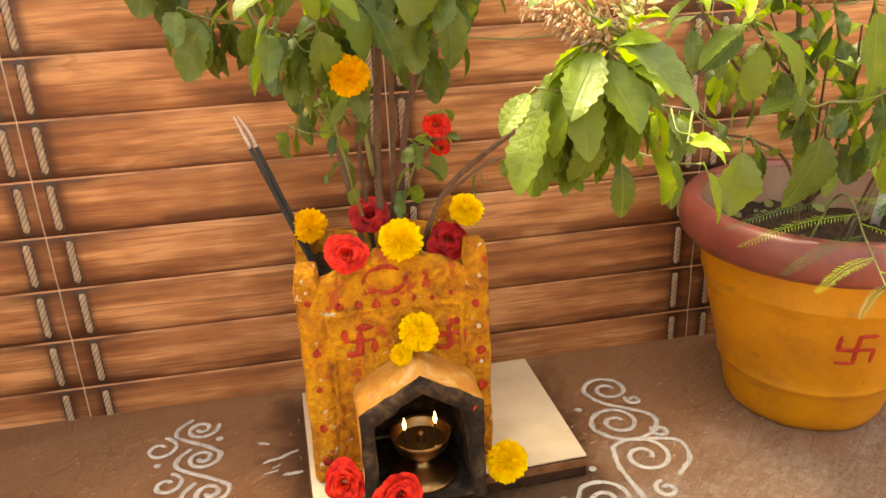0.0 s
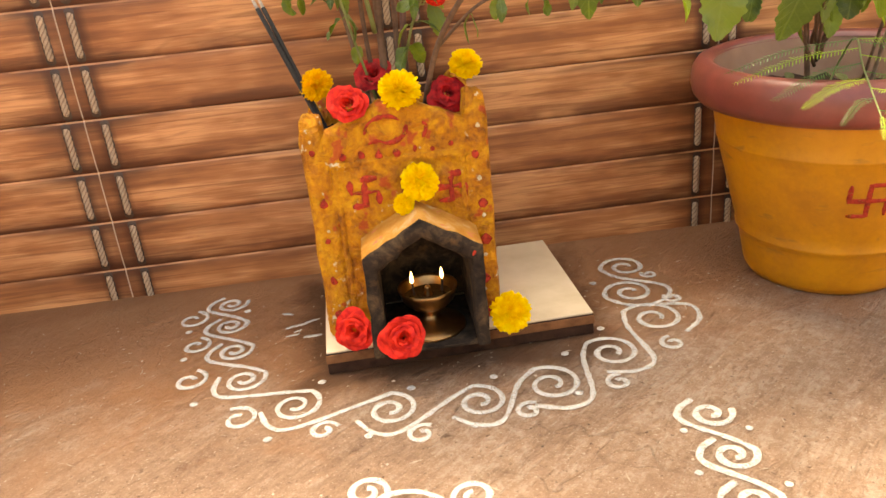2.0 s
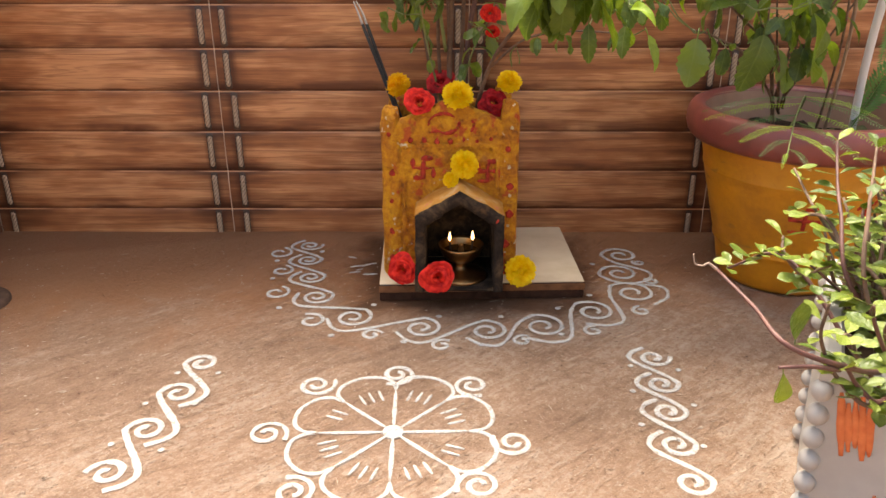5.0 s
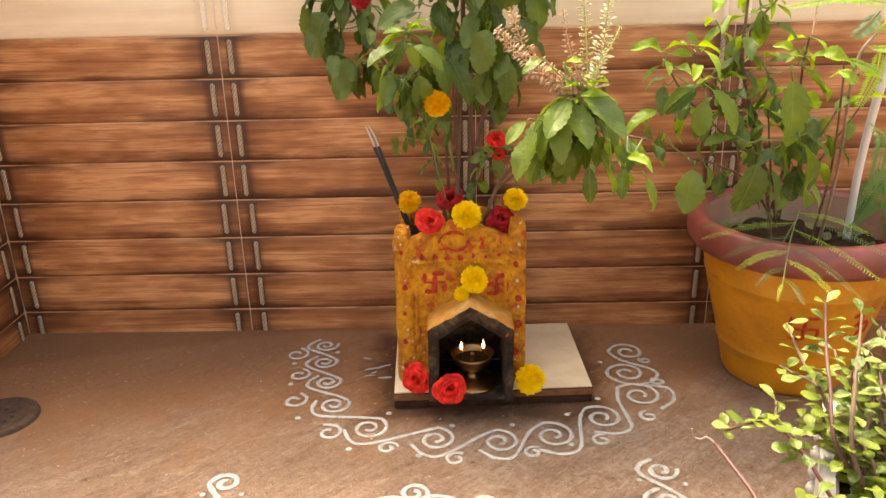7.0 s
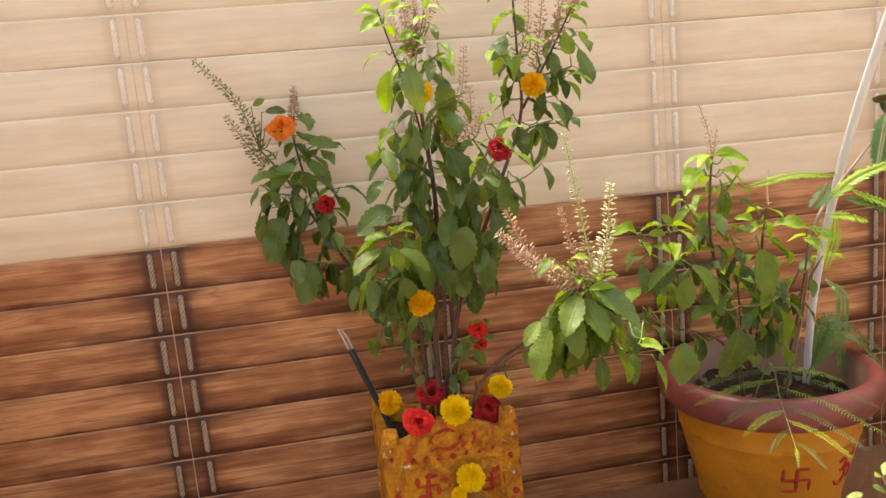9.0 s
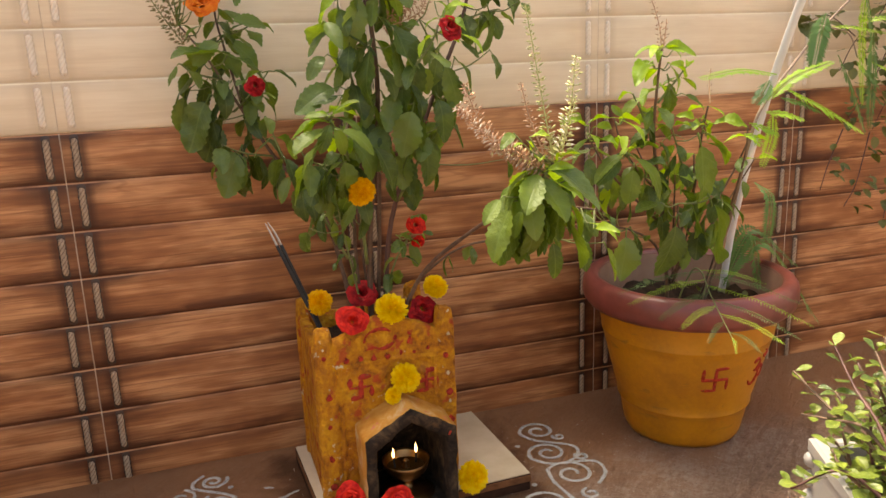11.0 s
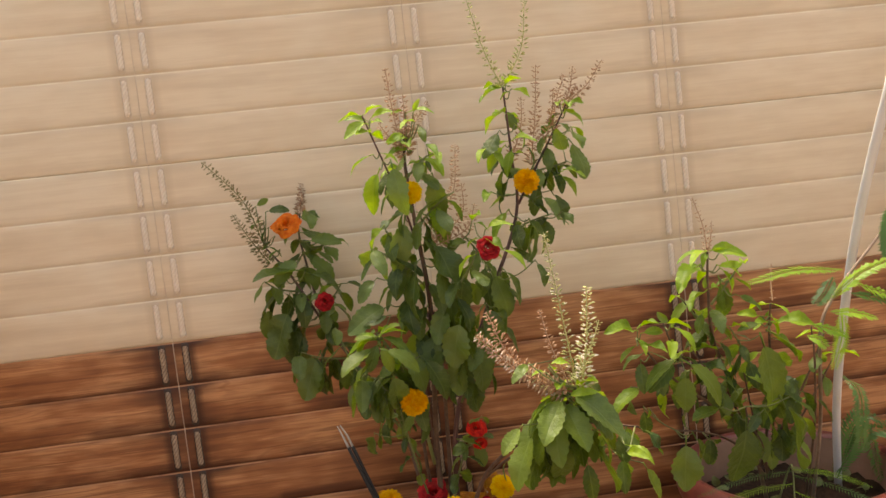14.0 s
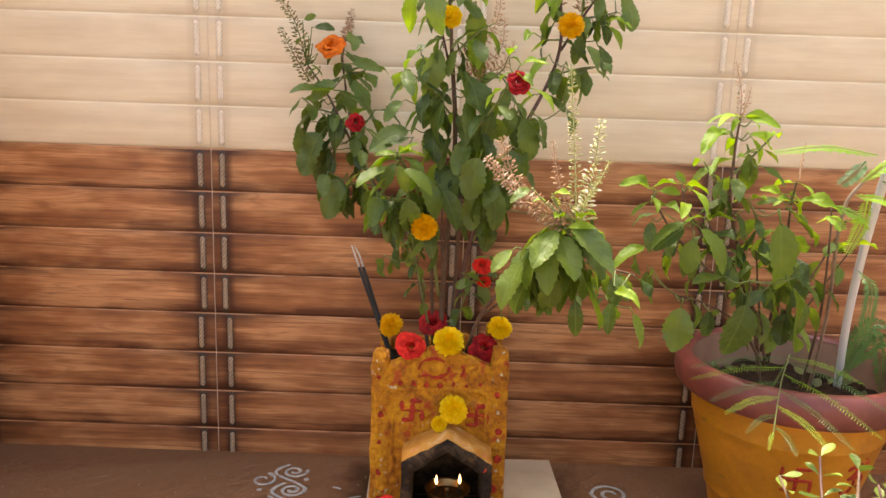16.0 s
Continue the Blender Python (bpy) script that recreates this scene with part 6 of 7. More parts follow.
holy_basil()
flower("gold", (0.387, -0.292, 0.484), 0.0195, (-0.2, -0.9, -0.1), "golden marigold hung low among the basil stems")
flower("scarlet", (0.474, -0.241, 0.420), 0.0145, (0.1, -0.9, 0.3), "bright red flower tucked among the basil stems")
flower("scarlet", (0.478, -0.236, 0.395), 0.010, (0.1, -0.9, -0.2), "small red flower tucked among the basil stems")
flower("yellow", (0.414, -0.293, 0.770), 0.0172, (0.0, -0.8, 0.5), "yellow marigold set in the basil's crown")
flower("gold", (0.583, -0.248, 0.768), 0.0185, (0.05, -0.9, 0.3), "deep golden marigold set on a basil branch")
flower("crimson", (0.506, -0.322, 0.687), 0.0165, (0.2, -0.8, 0.4), "dark red rosebud set in the basil leaves")
flower("orange", (0.221, -0.064, 0.736), 0.023, (-0.2, -0.7, 0.7), "orange zinnia-like flower set on a basil branch")
flower("crimson", (0.275, -0.172, 0.622), 0.0140, (0.2, -0.9, 0.2), "red rosebud set in the basil leaves")


def pot_basil():
    t = thing("potted_basil", (0.92, -0.2, 0.21), "green holy basil bush growing in the yellow pot", "plant")
    t.location = (0, 0, 0)
    shoot(t, [(0.93, -0.20, 0.20), (0.87, -0.27, 0.38), (0.80, -0.34, 0.52), (0.787, -0.362, 0.60), (0.786, -0.372, 0.652)], (0.0034, 0.0014), BARK, 7, (0.052, 0.040), 0.60, (55, -8), 61, 0.72, first=15)
    shoot(t, [(0.905, -0.235, 0.30), (0.89, -0.31, 0.44), (0.875, -0.345, 0.53), (0.872, -0.36, 0.572)], (0.0026, 0.0013), BARK, 5, (0.058, 0.036), 0.55, (60, 0), 64, 0.8, first=40)
    shoot(t, [(0.87, -0.27, 0.38), (0.80, -0.31, 0.43), (0.73, -0.335, 0.49), (0.690, -0.345, 0.545)], (0.0024, 0.0012), BARK, 5, (0.050, 0.038), 0.5, (58, 0), 67, 0.82, first=10)
    shoot(t, [(0.84, -0.30, 0.44), (0.77, -0.345, 0.49), (0.735, -0.36, 0.53), (0.722, -0.362, 0.565)], (0.0020, 0.0011), BARK, 5, (0.050, 0.032), 0.3, (50, -5), 70, 0.8, first=55)
    shoot(t, [(0.92, -0.22, 0.27), (0.84, -0.29, 0.36), (0.78, -0.32, 0.395), (0.735, -0.34, 0.41)], (0.0022, 0.0012), BARK, 1, (0.05, 0.052), 0.75, (72, 60), 73, 1.1, first=80)
    shoot(t, [(0.92, -0.22, 0.28), (0.90, -0.31, 0.38), (0.92, -0.35, 0.46), (0.938, -0.37, 0.525)], (0.0024, 0.0012), BARK, 5, (0.060, 0.036), 0.5, (66, 5), 76, 0.85, first=30)
    shoot(t, [(0.91, -0.24, 0.28), (0.86, -0.33, 0.37), (0.83, -0.36, 0.41), (0.822, -0.37, 0.44)], (0.0022, 0.0012), BARK, 1, (0.05, 0.05), 0.75, (76, 62), 79, 1.1, first=0)
    for k, (line, count, big, small) in enumerate((
        ([(0.905, -0.245, 0.30), (0.865, -0.30, 0.40), (0.840, -0.335, 0.475)], 5, 0.052, 0.036), ([(0.92, -0.23, 0.28), (0.890, -0.31, 0.41), (0.858, -0.352, 0.505)], 5, 0.054, 0.034),
        ([(0.88, -0.26, 0.36), (0.815, -0.325, 0.45), (0.758, -0.362, 0.522)], 5, 0.048, 0.034), ([(0.91, -0.25, 0.30), (0.935, -0.32, 0.41), (0.962, -0.355, 0.492)], 5, 0.050, 0.032),
        ([(0.80, -0.34, 0.52), (0.770, -0.355, 0.565), (0.748, -0.365, 0.595)], 3, 0.036, 0.028), ([(0.79, -0.36, 0.58), (0.815, -0.365, 0.610), (0.832, -0.368, 0.632)], 3, 0.034, 0.026),
        ([(0.86, -0.33, 0.47), (0.83, -0.35, 0.52), (0.812, -0.362, 0.548)], 4, 0.042, 0.030))):
        shoot(t, line, (0.0020, 0.0010), BARK if k < 4 else GREEN_STEM, count, (big, small), 0.35, (55, 0), 710 + k, 0.85, BASIL_LIGHT if k % 2 else BASIL, first=47 * k)
    # the pot's tall shoot
    blades(t, BASIL_YOUNG, -0.37, [(0.783, 0.654, 0.751, 0.663), (0.791, 0.653, 0.831, 0.651), (0.787, 0.651, 0.773, 0.647), (0.779, 0.635, 0.734, 0.616), (0.777, 0.635, 0.755, 0.633), (0.799, 0.633, 0.839, 0.617), (0.803, 0.628, 0.834, 0.596), (0.798, 0.650, 0.810, 0.642)])
    blades(t, BASIL_LIGHT, -0.37, [(0.785, 0.621, 0.781, 0.604), (0.802, 0.615, 0.815, 0.551), (0.818, 0.592, 0.847, 0.578), (0.767, 0.591, 0.726, 0.572), (0.772, 0.575, 0.757, 0.552)])
    blades(t, BASIL, -0.34, [(0.785, 0.547, 0.783, 0.516), (0.822, 0.498, 0.828, 0.455), (0.693, 0.514, 0.683, 0.484), (0.680, 0.475, 0.673, 0.436), (0.694, 0.447, 0.695, 0.406), (0.817, 0.427, 0.811, 0.409), (0.787, 0.393, 0.795, 0.384), (0.806, 0.523, 0.813, 0.495)])
    # the pot's side shoots
    blades(t, BASIL_YOUNG, -0.36, [(0.729, 0.561, 0.758, 0.547), (0.691, 0.555, 0.646, 0.568), (0.693, 0.554, 0.727, 0.559), (0.696, 0.534, 0.716, 0.536), (0.720, 0.477, 0.703, 0.428), (0.687, 0.481, 0.636, 0.476), (0.692, 0.454, 0.700, 0.442), (0.860, 0.555, 0.834, 0.562), (0.862, 0.555, 0.896, 0.546), (0.869, 0.549, 0.910, 0.549)])
    blades(t, BASIL_LIGHT, -0.37, [(0.723, 0.566, 0.710, 0.582), (0.682, 0.542, 0.658, 0.524), (0.737, 0.516, 0.682, 0.506), (0.735, 0.510, 0.696, 0.493), (0.741, 0.514, 0.790, 0.477), (0.785, 0.447, 0.741, 0.448), (0.850, 0.549, 0.821, 0.550), (0.859, 0.539, 0.899, 0.508), (0.849, 0.532, 0.861, 0.438), (0.867, 0.534, 0.919, 0.501), (0.851, 0.430, 0.875, 0.387), (0.892, 0.438, 0.919, 0.422)])
    blades(t, BASIL, -0.38, [(0.735, 0.504, 0.732, 0.448), (0.732, 0.413, 0.723, 0.348), (0.749, 0.411, 0.774, 0.354), (0.823, 0.419, 0.808, 0.330), (0.867, 0.446, 0.900, 0.356), (0.874, 0.452, 0.880, 0.469), (0.837, 0.430, 0.818, 0.415)])
    spike(t, [(0.786, -0.372, 0.652), (0.788, -0.36, 0.685), (0.783, -0.345, 0.722)], 0.0038, 60, [DRY_SPIKE, DRY_SPIKE], 0.0075, 5)
    spike(t, [(0.786, -0.372, 0.65), (0.795, -0.365, 0.67), (0.80, -0.36, 0.69)], 0.0032, 61, [DRY_SPIKE, DRY_SPIKE], 0.0075, 5)
    spike(t, [(0.875, -0.36, 0.575), (0.88, -0.35, 0.60), (0.885, -0.345, 0.622)], 0.0028, 62, [DRY_SPIKE, DRY_SPIKE], 0.0085, 4)


pot_basil()


def frond(plant, points, size, pairs, material, seed, thick=0.0012):
    """A feathery leaf: a rib with many narrow leaflets in pairs."""
    rng = random.Random(seed)
    path = glide([Vector(p) for p in points], 8)
    pairs = int(pairs * 1.5)
    size *= 0.78
    bm = bmesh.new()
    last = None
    for k in range(pairs + 1):
        f = 0.999 * k / pairs
        p, ahead = along_path(path, f)
        up = Vector((0, -0.35, 1))
        side = ahead.cross(up).normalized()
        up = side.cross(ahead)
        rib = thick * (1 - 0.6 * f)
        row = [bm.verts.new(p - side * rib), bm.verts.new(p + up * rib), bm.verts.new(p + side * rib)]
        if last:
            bm.faces.new((last[0], last[1], row[1], row[0]))
            bm.faces.new((last[1], last[2], row[2], row[1]))
        last = row
        long = size * (0.45 + 0.9 * math.sin(math.pi * min(0.12 + 0.88 * f, 1.0)) ** 0.6) * rng.uniform(0.9, 1.1) * min(1.0, 0.3 + 5 * f)
        for s, root in ((-1, row[0]), (1, row[2])):
            way = (side * s + ahead * 0.55 - up * rng.uniform(0.05, 0.4)).normalized()
            cross = ahead * long * (0.15 if thick > 0.001 else 0.09)
            c = root.co
            bm.faces.new([root] + [bm.verts.new(x) for x in (c + way * long * 0.45 + cross, c + way * long, c + way * long * 0.45 - cross)])
    part("frond", bm, material, plant, smooth=False)


def feather_plant():
    t = thing("feathery_seedling", (1.0, -0.2, 0.21), "feathery-leaved young tree with thin twigs rooted in the yellow pot", "plant")
    t.location = (0, 0, 0)
    stem(t, [(1.005, -0.19, 0.20), (0.965, -0.30, 0.38), (0.918, -0.395, 0.530), (0.936, -0.40, 0.578), (0.997, -0.385, 0.631), (1.042, -0.375, 0.668), (1.125, -0.365, 0.730), (1.205, -0.36, 0.786), (1.285, -0.36, 0.839)], (0.0028, 0.0012), PALE_TWIG)
    stem(t, [(0.985, -0.2, 0.20), (0.955, -0.30, 0.37), (0.905, -0.40, 0.50), (0.893, -0.418, 0.548)], (0.0022, 0.0010), BARK)
    stem(t, [(1.042, -0.375, 0.674), (1.07, -0.368, 0.672), (1.103, -0.368, 0.662), (1.128, -0.362, 0.628)], (0.0014, 0.0008), PALE_TWIG)
    dark, light = FEATHER, FEATHER_LIGHT
    for k, (a, b, c, size, n, m) in enumerate((
        # round the fork beside the pipe
        ((0.950, -0.40, 0.612), (0.885, -0.408, 0.621), (0.816, -0.415, 0.613), 0.012, 30, light), ((0.928, -0.41, 0.579), (0.964, -0.418, 0.609), (1.019, -0.425, 0.627), 0.013, 28, light),
        ((0.966, -0.40, 0.593), (1.031, -0.408, 0.563), (1.093, -0.415, 0.527), 0.020, 30, light), ((0.960, -0.40, 0.580), (0.988, -0.408, 0.573), (1.018, -0.415, 0.559), 0.013, 18, dark),
        ((0.919, -0.42, 0.564), (0.945, -0.428, 0.562), (0.970, -0.435, 0.553), 0.012, 18, light), ((0.893, -0.42, 0.551), (0.912, -0.428, 0.545), (0.929, -0.435, 0.536), 0.013, 14, light),
        ((0.886, -0.42, 0.537), (0.896, -0.428, 0.534), (0.902, -0.435, 0.524), 0.013, 10, light), ((0.931, -0.41, 0.605), (0.915, -0.418, 0.590), (0.897, -0.425, 0.577), 0.012, 14, dark),
        ((0.940, -0.41, 0.560), (0.932, -0.42, 0.530), (0.915, -0.425, 0.492), 0.010, 16, light),
        # hanging from the twig towards the tap
        ((1.045, -0.38, 0.691), (1.031, -0.388, 0.663), (1.017, -0.395, 0.620), 0.016, 24, dark), ((1.093, -0.36, 0.633), (1.118, -0.368, 0.584), (1.143, -0.375, 0.519), 0.014, 34, dark),
        ((1.128, -0.36, 0.623), (1.143, -0.368, 0.606), (1.160, -0.375, 0.585), 0.013, 14, dark), ((1.125, -0.365, 0.737), (1.150, -0.368, 0.645), (1.151, -0.375, 0.525), 0.014, 48, dark),
        ((1.130, -0.365, 0.735), (1.128, -0.368, 0.660), (1.132, -0.375, 0.560), 0.009, 36, light), ((1.070, -0.36, 0.672), (1.103, -0.368, 0.673), (1.178, -0.375, 0.660), 0.009, 26, light),
        ((1.132, -0.36, 0.680), (1.154, -0.368, 0.684), (1.181, -0.375, 0.686), 0.010, 14, light), ((1.160, -0.36, 0.620), (1.215, -0.365, 0.595), (1.265, -0.37, 0.548), 0.011, 30, light),
        # low in the pot, arching over its rim
        ((0.985, -0.33, 0.45), (0.99, -0.36, 0.43), (0.98, -0.37, 0.36), 0.012, 22, dark), ((1.05, -0.19, 0.24), (1.092, -0.20, 0.332), (1.112, -0.21, 0.235), 0.019, 30, dark),
        ((1.05, -0.19, 0.25), (1.125, -0.20, 0.312), (1.250, -0.21, 0.150), 0.021, 40, dark), ((1.05, -0.18, 0.25), (1.10, -0.19, 0.338), (1.20, -0.20, 0.262), 0.019, 30, dark))):
        frond(t, [a, b, c], size, n, m, 200 + k)
    small = thing("feathery_sapling", (0.9, -0.28, 0.21), "small feathery sapling arching over the maroon pot rim", "plant")
    small.location = (0, 0, 0)
    path = stem(small, [(0.925, -0.215, 0.20), (0.948, -0.232, 0.285), (0.918, -0.30, 0.312), (0.873, -0.385, 0.303), (0.812, -0.515, 0.285)], (0.0015, 0.0007), GREEN_STEM)
    for k, (x, y, s, z) in enumerate(((0.782, -0.283, 0.42, 0.287), (0.768, -0.335, 0.52, 0.288), (0.775, -0.402, 0.63, 0.284), (0.779, -0.448, 0.74, 0.286), (0.788, -0.495, 0.86, 0.281), (0.800, -0.535, 0.97, 0.278),
                                     (1.000, -0.426, 0.46, 0.284), (0.946, -0.507, 0.57, 0.284), (0.896, -0.539, 0.69, 0.284), (0.869, -0.540, 0.80, 0.283), (0.826, -0.551, 0.93, 0.280), (1.01, -0.34, 0.40, 0.290))):
        root, ahead = along_path(path, s)
        tip = Vector((x, y, z))
        frond(small, [root, root.lerp(tip, 0.5) + Vector((0, 0, 0.007)), tip], min(0.0078, 0.085 * (tip - root).length), 24, light if k % 2 else dark, 300 + k, 0.0006)
    weeds = thing("soil_weeds", (0.975, -0.17, 0.22), "low green weeds on the soil in the yellow pot", "weeds", kind="stuff")
    weeds.location = (0, 0, 0)
    rng = random.Random(77)
    for k in range(28):
        r, a = 0.125 * math.sqrt(rng.random()), rng.uniform(0, 6.3)
        out = Vector((rng.uniform(-1, 1), rng.uniform(-1, 1), rng.uniform(0.3, 1.2)))
        put_leaf(weeds, ROUND, rng, POT + Vector((r * math.cos(a), r * math.sin(a), 0.214)), out, Vector((0, -0.5, 1)), rng.uniform(0.014, 0.026))


feather_plant()


def plastic_pipe():
    t = thing("support_pipe", (1.046, -0.187, 0.2), "slightly bent white plastic pipe leaning out of the yellow pot", "pipe")
    t.location = (0, 0, 0)
    bm = bmesh.new()
    path = glide([(1.064, -0.167, 0.208), (1.034, -0.228, 0.37), (1.013, -0.297, 0.53), (0.999, -0.374, 0.69), (0.993, -0.465, 0.862)], 5)
    tube(bm, path, (0.0060, 0.0060), 20)
    part("pipe", bm, PVC, t)


plastic_pipe()


def water_tap():
    t = thing("water_tap", (1.545, -0.004, 0.808), "chromed water tap fixed on the cream tiled wall", "tap")
    turn = Matrix.Rotation(radians(90), 3, "X")
    bm = bmesh.new()
    lathe(bm, [(0.0, 0.002), (0.034, 0.002), (0.0365, 0.006), (0.034, 0.012), (0.024, 0.018), (0.019, 0.022), (0.018, 0.040), (0.021, 0.043), (0.021, 0.066), (0.017, 0.070), (0.0, 0.071)], 36)
    bmesh.ops.rotate(bm, verts=bm.verts, cent=(0, 0, 0), matrix=turn)
    part("body", bm, CHROME, t)
    bm = bmesh.new()
    tube(bm, glide([Vector((0, -0.052, -0.002)), Vector((0.035, -0.072, 0.010)), Vector((0.072, -0.088, 0.006)), Vector((0.090, -0.095, -0.016)), Vector((0.092, -0.096, -0.034))], 7), (0.0135, 0.0105), 18)
    spout = part("spout", bm, CHROME, t)
    bm = bmesh.new()
    lathe(bm, [(0.0100, -0.040), (0.0135, -0.039), (0.0138, -0.026), (0.0105, -0.024)], 20, (0.0925, -0.0965))
    part("nozzle", bm, CHROME, spout)
    bm = bmesh.new()
    box(bm, -0.015, 0.017, -0.070, -0.040, 0.014, 0.064, 0.003)
    part("valve", bm, CHROME, t)
    bm = bmesh.new()
    box(bm, -0.015, 0.098, -0.069, -0.041, 0.064, 0.0725, 0.003, 1)
    part("lever", bm, CHROME, t)


water_tap()


def creeper():
    t = thing("creeper", (1.5, -0.04, 0.3), "dark trailing creeper hanging down the tiled wall under the tap", "plant")
    t.location = (0, 0, 0)
    rng = random.Random(91)
    lines = (([(1.53, -0.03, 0.80), (1.47, -0.05, 0.775), (1.426, -0.06, 0.771), (1.357, -0.06, 0.786)], 12), ([(1.53, -0.03, 0.80), (1.50, -0.06, 0.72), (1.43, -0.06, 0.65), (1.409, -0.05, 0.595)], 60),
             ([(1.52, -0.03, 0.79), (1.50, -0.08, 0.68), (1.479, -0.07, 0.582), (1.44, -0.05, 0.50)], 90), ([(1.54, -0.03, 0.79), (1.539, -0.08, 0.668), (1.53, -0.07, 0.57), (1.506, -0.05, 0.475)], 100),
             ([(1.55, -0.03, 0.79), (1.57, -0.07, 0.66), (1.568, -0.06, 0.574), (1.581, -0.05, 0.455)], 90), ([(1.58, -0.03, 0.80), (1.62, -0.06, 0.70), (1.63, -0.05, 0.56), (1.60, -0.05, 0.42)], 70),
             ([(1.44, -0.05, 0.66), (1.37, -0.05, 0.700), (1.306, -0.06, 0.686)], 14), ([(1.50, -0.05, 0.47), (1.49, -0.05, 0.42), (1.475, -0.05, 0.36), (1.45, -0.05, 0.32)], 12),
             ([(1.56, -0.05, 0.45), (1.565, -0.05, 0.36), (1.56, -0.05, 0.28)], 16), ([(1.43, -0.05, 0.48), (1.40, -0.05, 0.41), (1.385, -0.05, 0.36)], 8))
    for line, count in lines:
        path = stem(t, [Vector(p) for p in line], (0.0015, 0.0008), PURPLE_STEM, 6, "stem", 5)
        for j in range(count):
            p, ahead = along_path(path, 0.06 + 0.93 * rng.random())
            out = Vector((rng.uniform(-1, 1), rng.uniform(-1, -0.1), rng.uniform(-0.6, 0.5))).normalized()
            put_leaf(t, ROUND, rng, p + out * rng.uniform(0.004, 0.030), out + Vector((0, 0, -0.4)), out, rng.uniform(0.017, 0.032))
    for x, z, count in ((1.357, 0.786, 7), (1.38, 0.765, 5), (1.306, 0.686, 8), (1.34, 0.69, 5), (1.41, 0.76, 6)):
        for j in range(count):
            out = Vector((rng.uniform(-1, 0.7), rng.uniform(-1, -0.2), rng.uniform(-0.7, 0.6))).normalized()
            put_leaf(t, ROUND, rng, Vector((x + rng.uniform(-0.016, 0.016), -0.06, z + rng.uniform(-0.008, 0.006))), out, out, rng.uniform(0.024, 0.036))


creeper()


# ---- the white pot with the waxy shrub ----
WHITE_POT = simple("white_pot_paint", (0.29, 0.265, 0.24), (0.42, 0.39, 0.355), 18, 0.5, bump=0.15)
ORANGE_DAUB = simple("orange_daub", (0.50, 0.10, 0.025), (0.66, 0.19, 0.06), 130, 0.8)


def white_pot():
    at = Vector((0.874, -0.802, GROUND))
    t = thing("white_pot", at, "white square plant pot with beaded corners and orange daubs", "pot")
    t.rotation_euler = (0, 0, radians(-25))
    half_low, half_top, h = 0.110, 0.115, 0.227
    bm = bmesh.new()
    rings = []
    for half, z in ((half_low - 0.004, 0.0), (half_low, 0.006), (half_top, h - 0.02), (half_top + 0.004, h - 0.016), (half_top + 0.004, h - 0.003), (half_top, h), (half_top - 0.010, h), (half_top - 0.013, h - 0.004), (half_top - 0.016, h - 0.045)):
        ring = []
        for sx, sy in ((-1, -1), (1, -1), (1, 1), (-1, 1)):
            for k in range(4):
                nx, ny = {(-1, -1): (1, 0), (1, -1): (0, 1), (1, 1): (-1, 0), (-1, 1): (0, -1)}[(sx, sy)]
                ring.append(bm.verts.new((sx * half + nx * half * k / 2, sy * half + ny * half * k / 2, z)))
        rings.append(ring)
    for a, b in zip(rings, rings[1:]):
        for k in range(16):
            bm.faces.new((a[k], a[(k + 1) % 16], b[(k + 1) % 16], b[k]))
    bm.faces.new(rings[0][::-1])
    part("body", bm, WHITE_POT, t, smooth=False)
    for sx, sy in ((-1, -1), (1, -1), (1, 1), (-1, 1)):
        for k in range(9):
            z = 0.012 + k * 0.0235
            half = half_low + (half_top - half_low) * z / (h - 0.02)
            bm = bmesh.new()
            bmesh.ops.create_uvsphere(bm, u_segments=12, v_segments=10, radius=0.0095)
            bmesh.ops.scale(bm, verts=bm.verts, vec=(0.95, 0.95, 1.05))
            bmesh.ops.translate(bm, verts=bm.verts, vec=(sx * half, sy * half, z))
            part("bead", bm, WHITE_POT, t)
    for k, (x, z, w, l) in enumerate(((-0.090, 0.172, 0.020, 0.060), (-0.035, 0.20, 0.030, 0.030), (0.02, 0.13, 0.02, 0.05), (-0.05, 0.09, 0.018, 0.04), (0.065, 0.18, 0.02, 0.045))):
        bm = bmesh.new()
        for i in range(5):
            off = (i - 2) * w * 0.26
            high, low = l * (0.5 - 0.07 * ((i * 2 + k) % 3)), -l * (0.5 - 0.09 * ((i + k) % 3))
            points = []
            for j in range(7):
                dz = high + (low - high) * j / 6
                points.append(Vector((x + off + (0.010 + 0.014 * (k == 1)) * (0.5 - dz / l), -(half_low + (half_top - half_low) * (z + dz) / (h - 0.02)) - 0.0010, z + dz)))
            ribbon(bm, points, w * 0.34, 0.0007, up=lambda p: Vector((0, -1.0, -0.02)), ragged=0.5, seed=5 * k + i)
        part("daub", bm, ORANGE_DAUB, t, "orange paint daub")
    bm = bmesh.new()
    bmesh.ops.create_grid(bm, x_segments=18, y_segments=18, size=half_top - 0.016)
    for v in bm.verts:
        v.co.z = h - 0.018 + 0.010 * noise.noise(v.co * 25)
    part("soil", bm, SOIL, t, "dark soil")


white_pot()


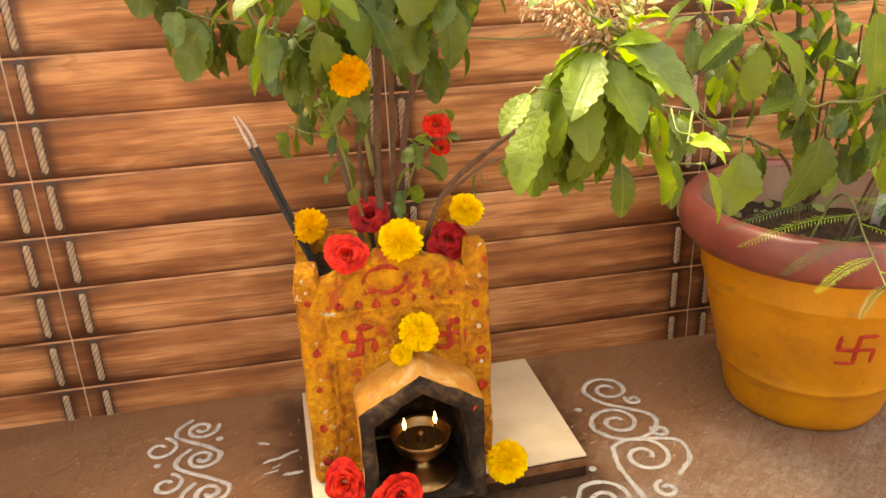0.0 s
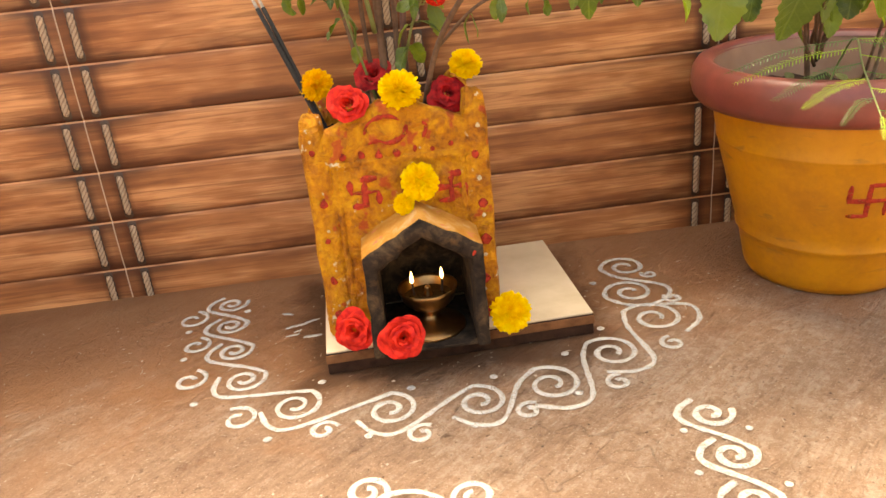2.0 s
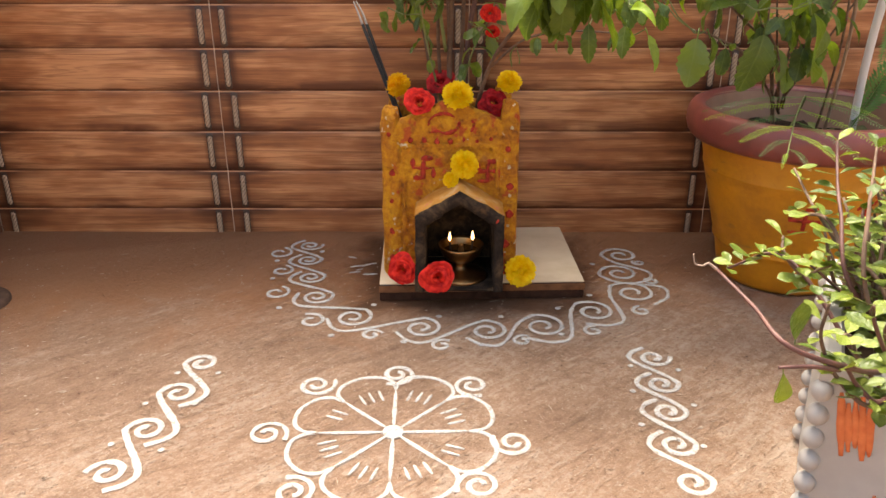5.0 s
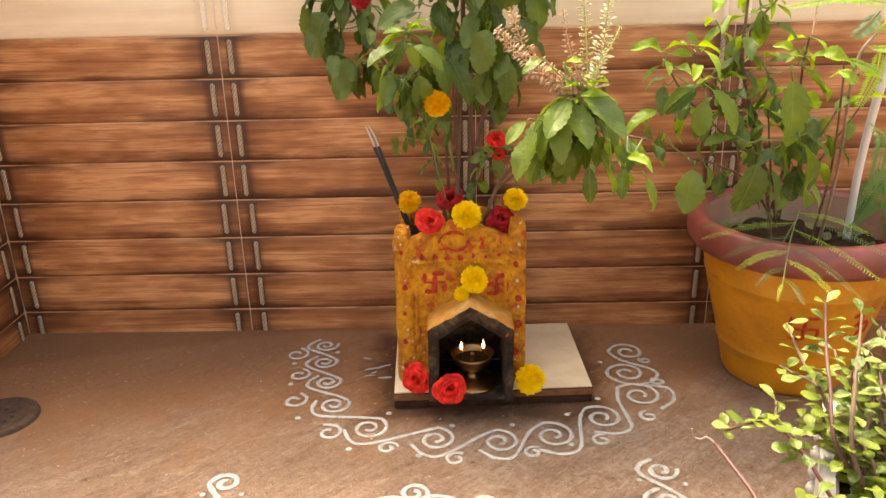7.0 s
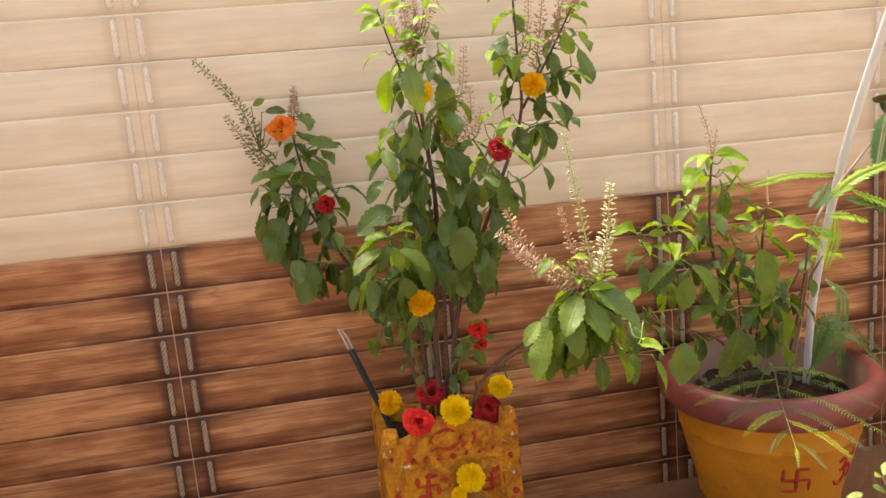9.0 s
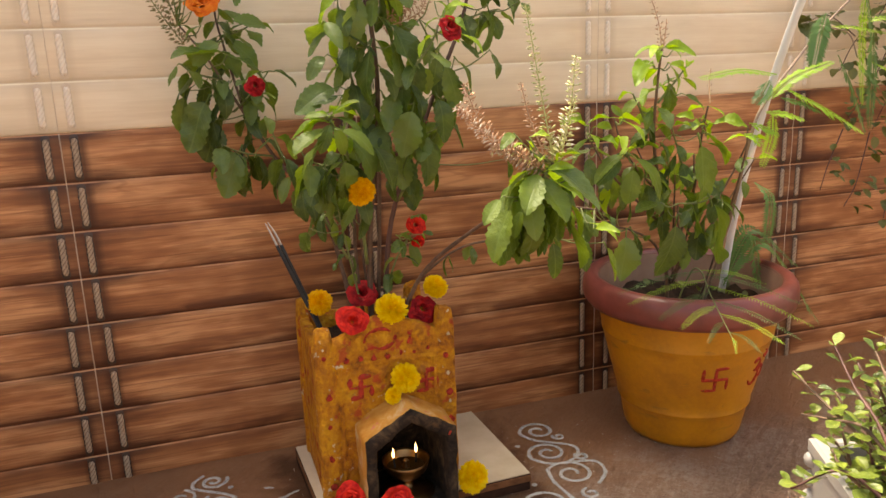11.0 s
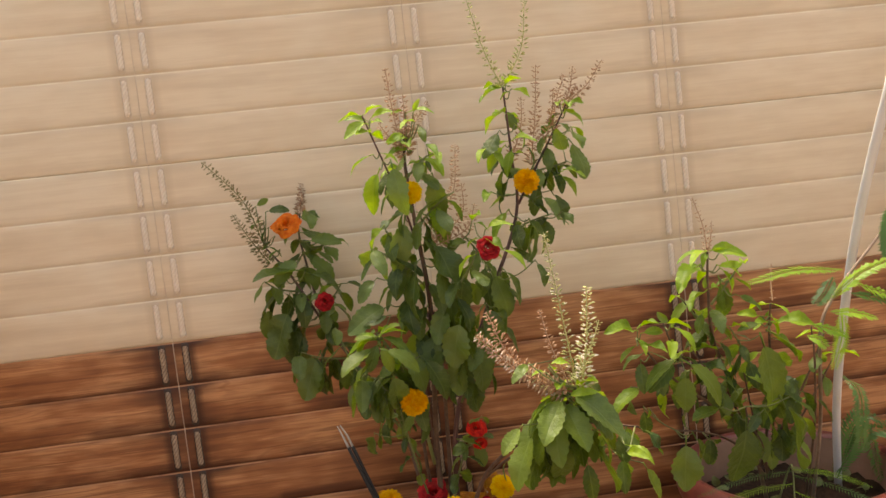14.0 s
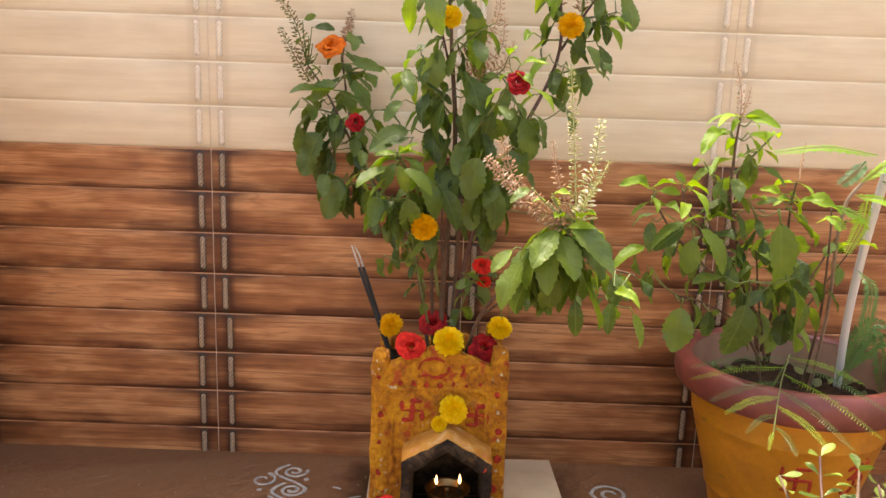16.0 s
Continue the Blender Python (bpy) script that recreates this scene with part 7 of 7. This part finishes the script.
def waxy_shrub():
    t = thing("waxy_shrub", (0.79, -0.88, 0.2), "bushy shrub with small glossy waxy leaves in the white pot", "plant")
    t.location = (0, 0, 0)
    rng = random.Random(55)
    tall = ([(0.738, -0.860, 0.226), (0.705, -0.837, 0.275), (0.683, -0.813, 0.291), (0.655, -0.790, 0.267)],
            [(0.713, -0.820, 0.266), (0.695, -0.805, 0.287), (0.698, -0.790, 0.297)],
            [(0.748, -0.840, 0.266), (0.744, -0.790, 0.291), (0.741, -0.740, 0.309), (0.743, -0.690, 0.326)],
            [(0.737, -0.840, 0.272), (0.738, -0.800, 0.319), (0.750, -0.760, 0.336), (0.763, -0.720, 0.361)],
            [(0.742, -0.850, 0.277), (0.750, -0.817, 0.332), (0.767, -0.783, 0.345), (0.783, -0.750, 0.363)],
            [(0.762, -0.840, 0.248), (0.774, -0.807, 0.300), (0.802, -0.773, 0.324), (0.829, -0.740, 0.345)])
    low = ([(0.781, -0.920, 0.188), (0.727, -0.937, 0.251), (0.694, -0.953, 0.299), (0.679, -0.970, 0.323)],
            [(0.771, -0.920, 0.211), (0.728, -0.930, 0.262), (0.709, -0.940, 0.290), (0.714, -0.950, 0.321)],
            [(0.740, -0.900, 0.201), (0.702, -0.910, 0.232), (0.678, -0.920, 0.271), (0.673, -0.930, 0.304)],
            [(0.738, -0.910, 0.212), (0.713, -0.917, 0.231), (0.697, -0.923, 0.252), (0.688, -0.930, 0.252)],
            [(0.765, -0.880, 0.198), (0.730, -0.887, 0.232), (0.713, -0.893, 0.259), (0.701, -0.900, 0.258)],
            [(0.766, -0.850, 0.255), (0.752, -0.833, 0.285), (0.730, -0.817, 0.282), (0.723, -0.800, 0.267)],
            [(0.776, -0.850, 0.255), (0.774, -0.820, 0.306), (0.787, -0.790, 0.320), (0.791, -0.760, 0.330)],
            [(0.772, -0.880, 0.251), (0.770, -0.860, 0.283), (0.776, -0.840, 0.300), (0.787, -0.820, 0.312)],
            [(0.748, -0.830, 0.266), (0.734, -0.793, 0.310), (0.728, -0.757, 0.305), (0.729, -0.720, 0.294)])
    for k, line in enumerate(tall + low):
        root = [(0.80 + rng.uniform(-0.02, 0.03), -0.83 + rng.uniform(-0.02, 0.02), 0.188)] if k != 1 else []
        shoot(t, root + line, (0.0023, 0.0011), BARK if k % 3 else REDDISH_STEM, 12 if k != 1 else 4, (0.0245, 0.0210), 0.2 if k else 0.6, (12, -25), 430 + k, 2.0, WAX, WAX, 40 * k)
    tips = []
    for k in range(34):
        a, up = rng.uniform(0, 6.283), rng.random()
        r = 0.115 * math.sqrt(rng.random())
        tips.append((0.86 + r * math.cos(a), -0.80 + 1.1 * r * math.sin(a), 0.25 + 0.12 * up))
    for x, y, z in ((0.775, -0.715, 0.258), (0.825, -0.675, 0.265), (0.735, -0.765, 0.262), (0.895, -0.655, 0.270), (0.79, -0.70, 0.300), (0.85, -0.67, 0.310), (0.755, -0.745, 0.285), (0.81, -0.72, 0.275), (0.87, -0.69, 0.285), (0.77, -0.78, 0.300), (0.84, -0.73, 0.335), (0.80, -0.74, 0.325)):
        tips.append((x, y, z))
    for k, tip in enumerate(tips):
        tip = Vector(tip)
        root = Vector((0.845 + rng.uniform(-0.04, 0.04), -0.815 + rng.uniform(-0.03, 0.03), 0.188))
        middle = root.lerp(tip, 0.5) + Vector((tip.x - root.x, tip.y - root.y, 0)) * 0.12 + Vector((rng.uniform(-0.01, 0.01), rng.uniform(-0.01, 0.01), -0.01))
        shoot(t, [root, middle, tip], (0.0026, 0.0012), BARK if k % 3 else REDDISH_STEM, 10, (0.0235, 0.0195), 0.25, (15, -25), 400 + k, 2.0, WAX, WAX, 30 * k)
    stem(t, [(0.79, -0.83, 0.190), (0.715, -0.915, 0.242), (0.649, -0.936, 0.274), (0.640, -0.89, 0.281), (0.628, -0.84, 0.288)], (0.0026, 0.0013), REDDISH_STEM)
    stem(t, [(0.628, -0.84, 0.288), (0.621, -0.838, 0.293), (0.617, -0.838, 0.291), (0.611, -0.836, 0.292), (0.609, -0.835, 0.300)], (0.0012, 0.0006), PALE_TWIG)
    stem(t, [(0.690, -0.93, 0.252), (0.662, -0.942, 0.262), (0.640, -0.945, 0.263)], (0.0020, 0.0012), REDDISH_STEM)
    put_leaf(t, WAX, rng, Vector((0.652, -0.936, 0.276)), Vector((-0.05, 0.0, 1.0)), Vector((0.2, -1, 0)), 0.036, 10)
    put_leaf(t, WAX, rng, Vector((0.643, -0.945, 0.262)), Vector((0.1, -0.1, -1.0)), Vector((0.2, -1, 0)), 0.034, 10)


waxy_shrub()

# ---- the tiles and their cords ----
clad_wall()
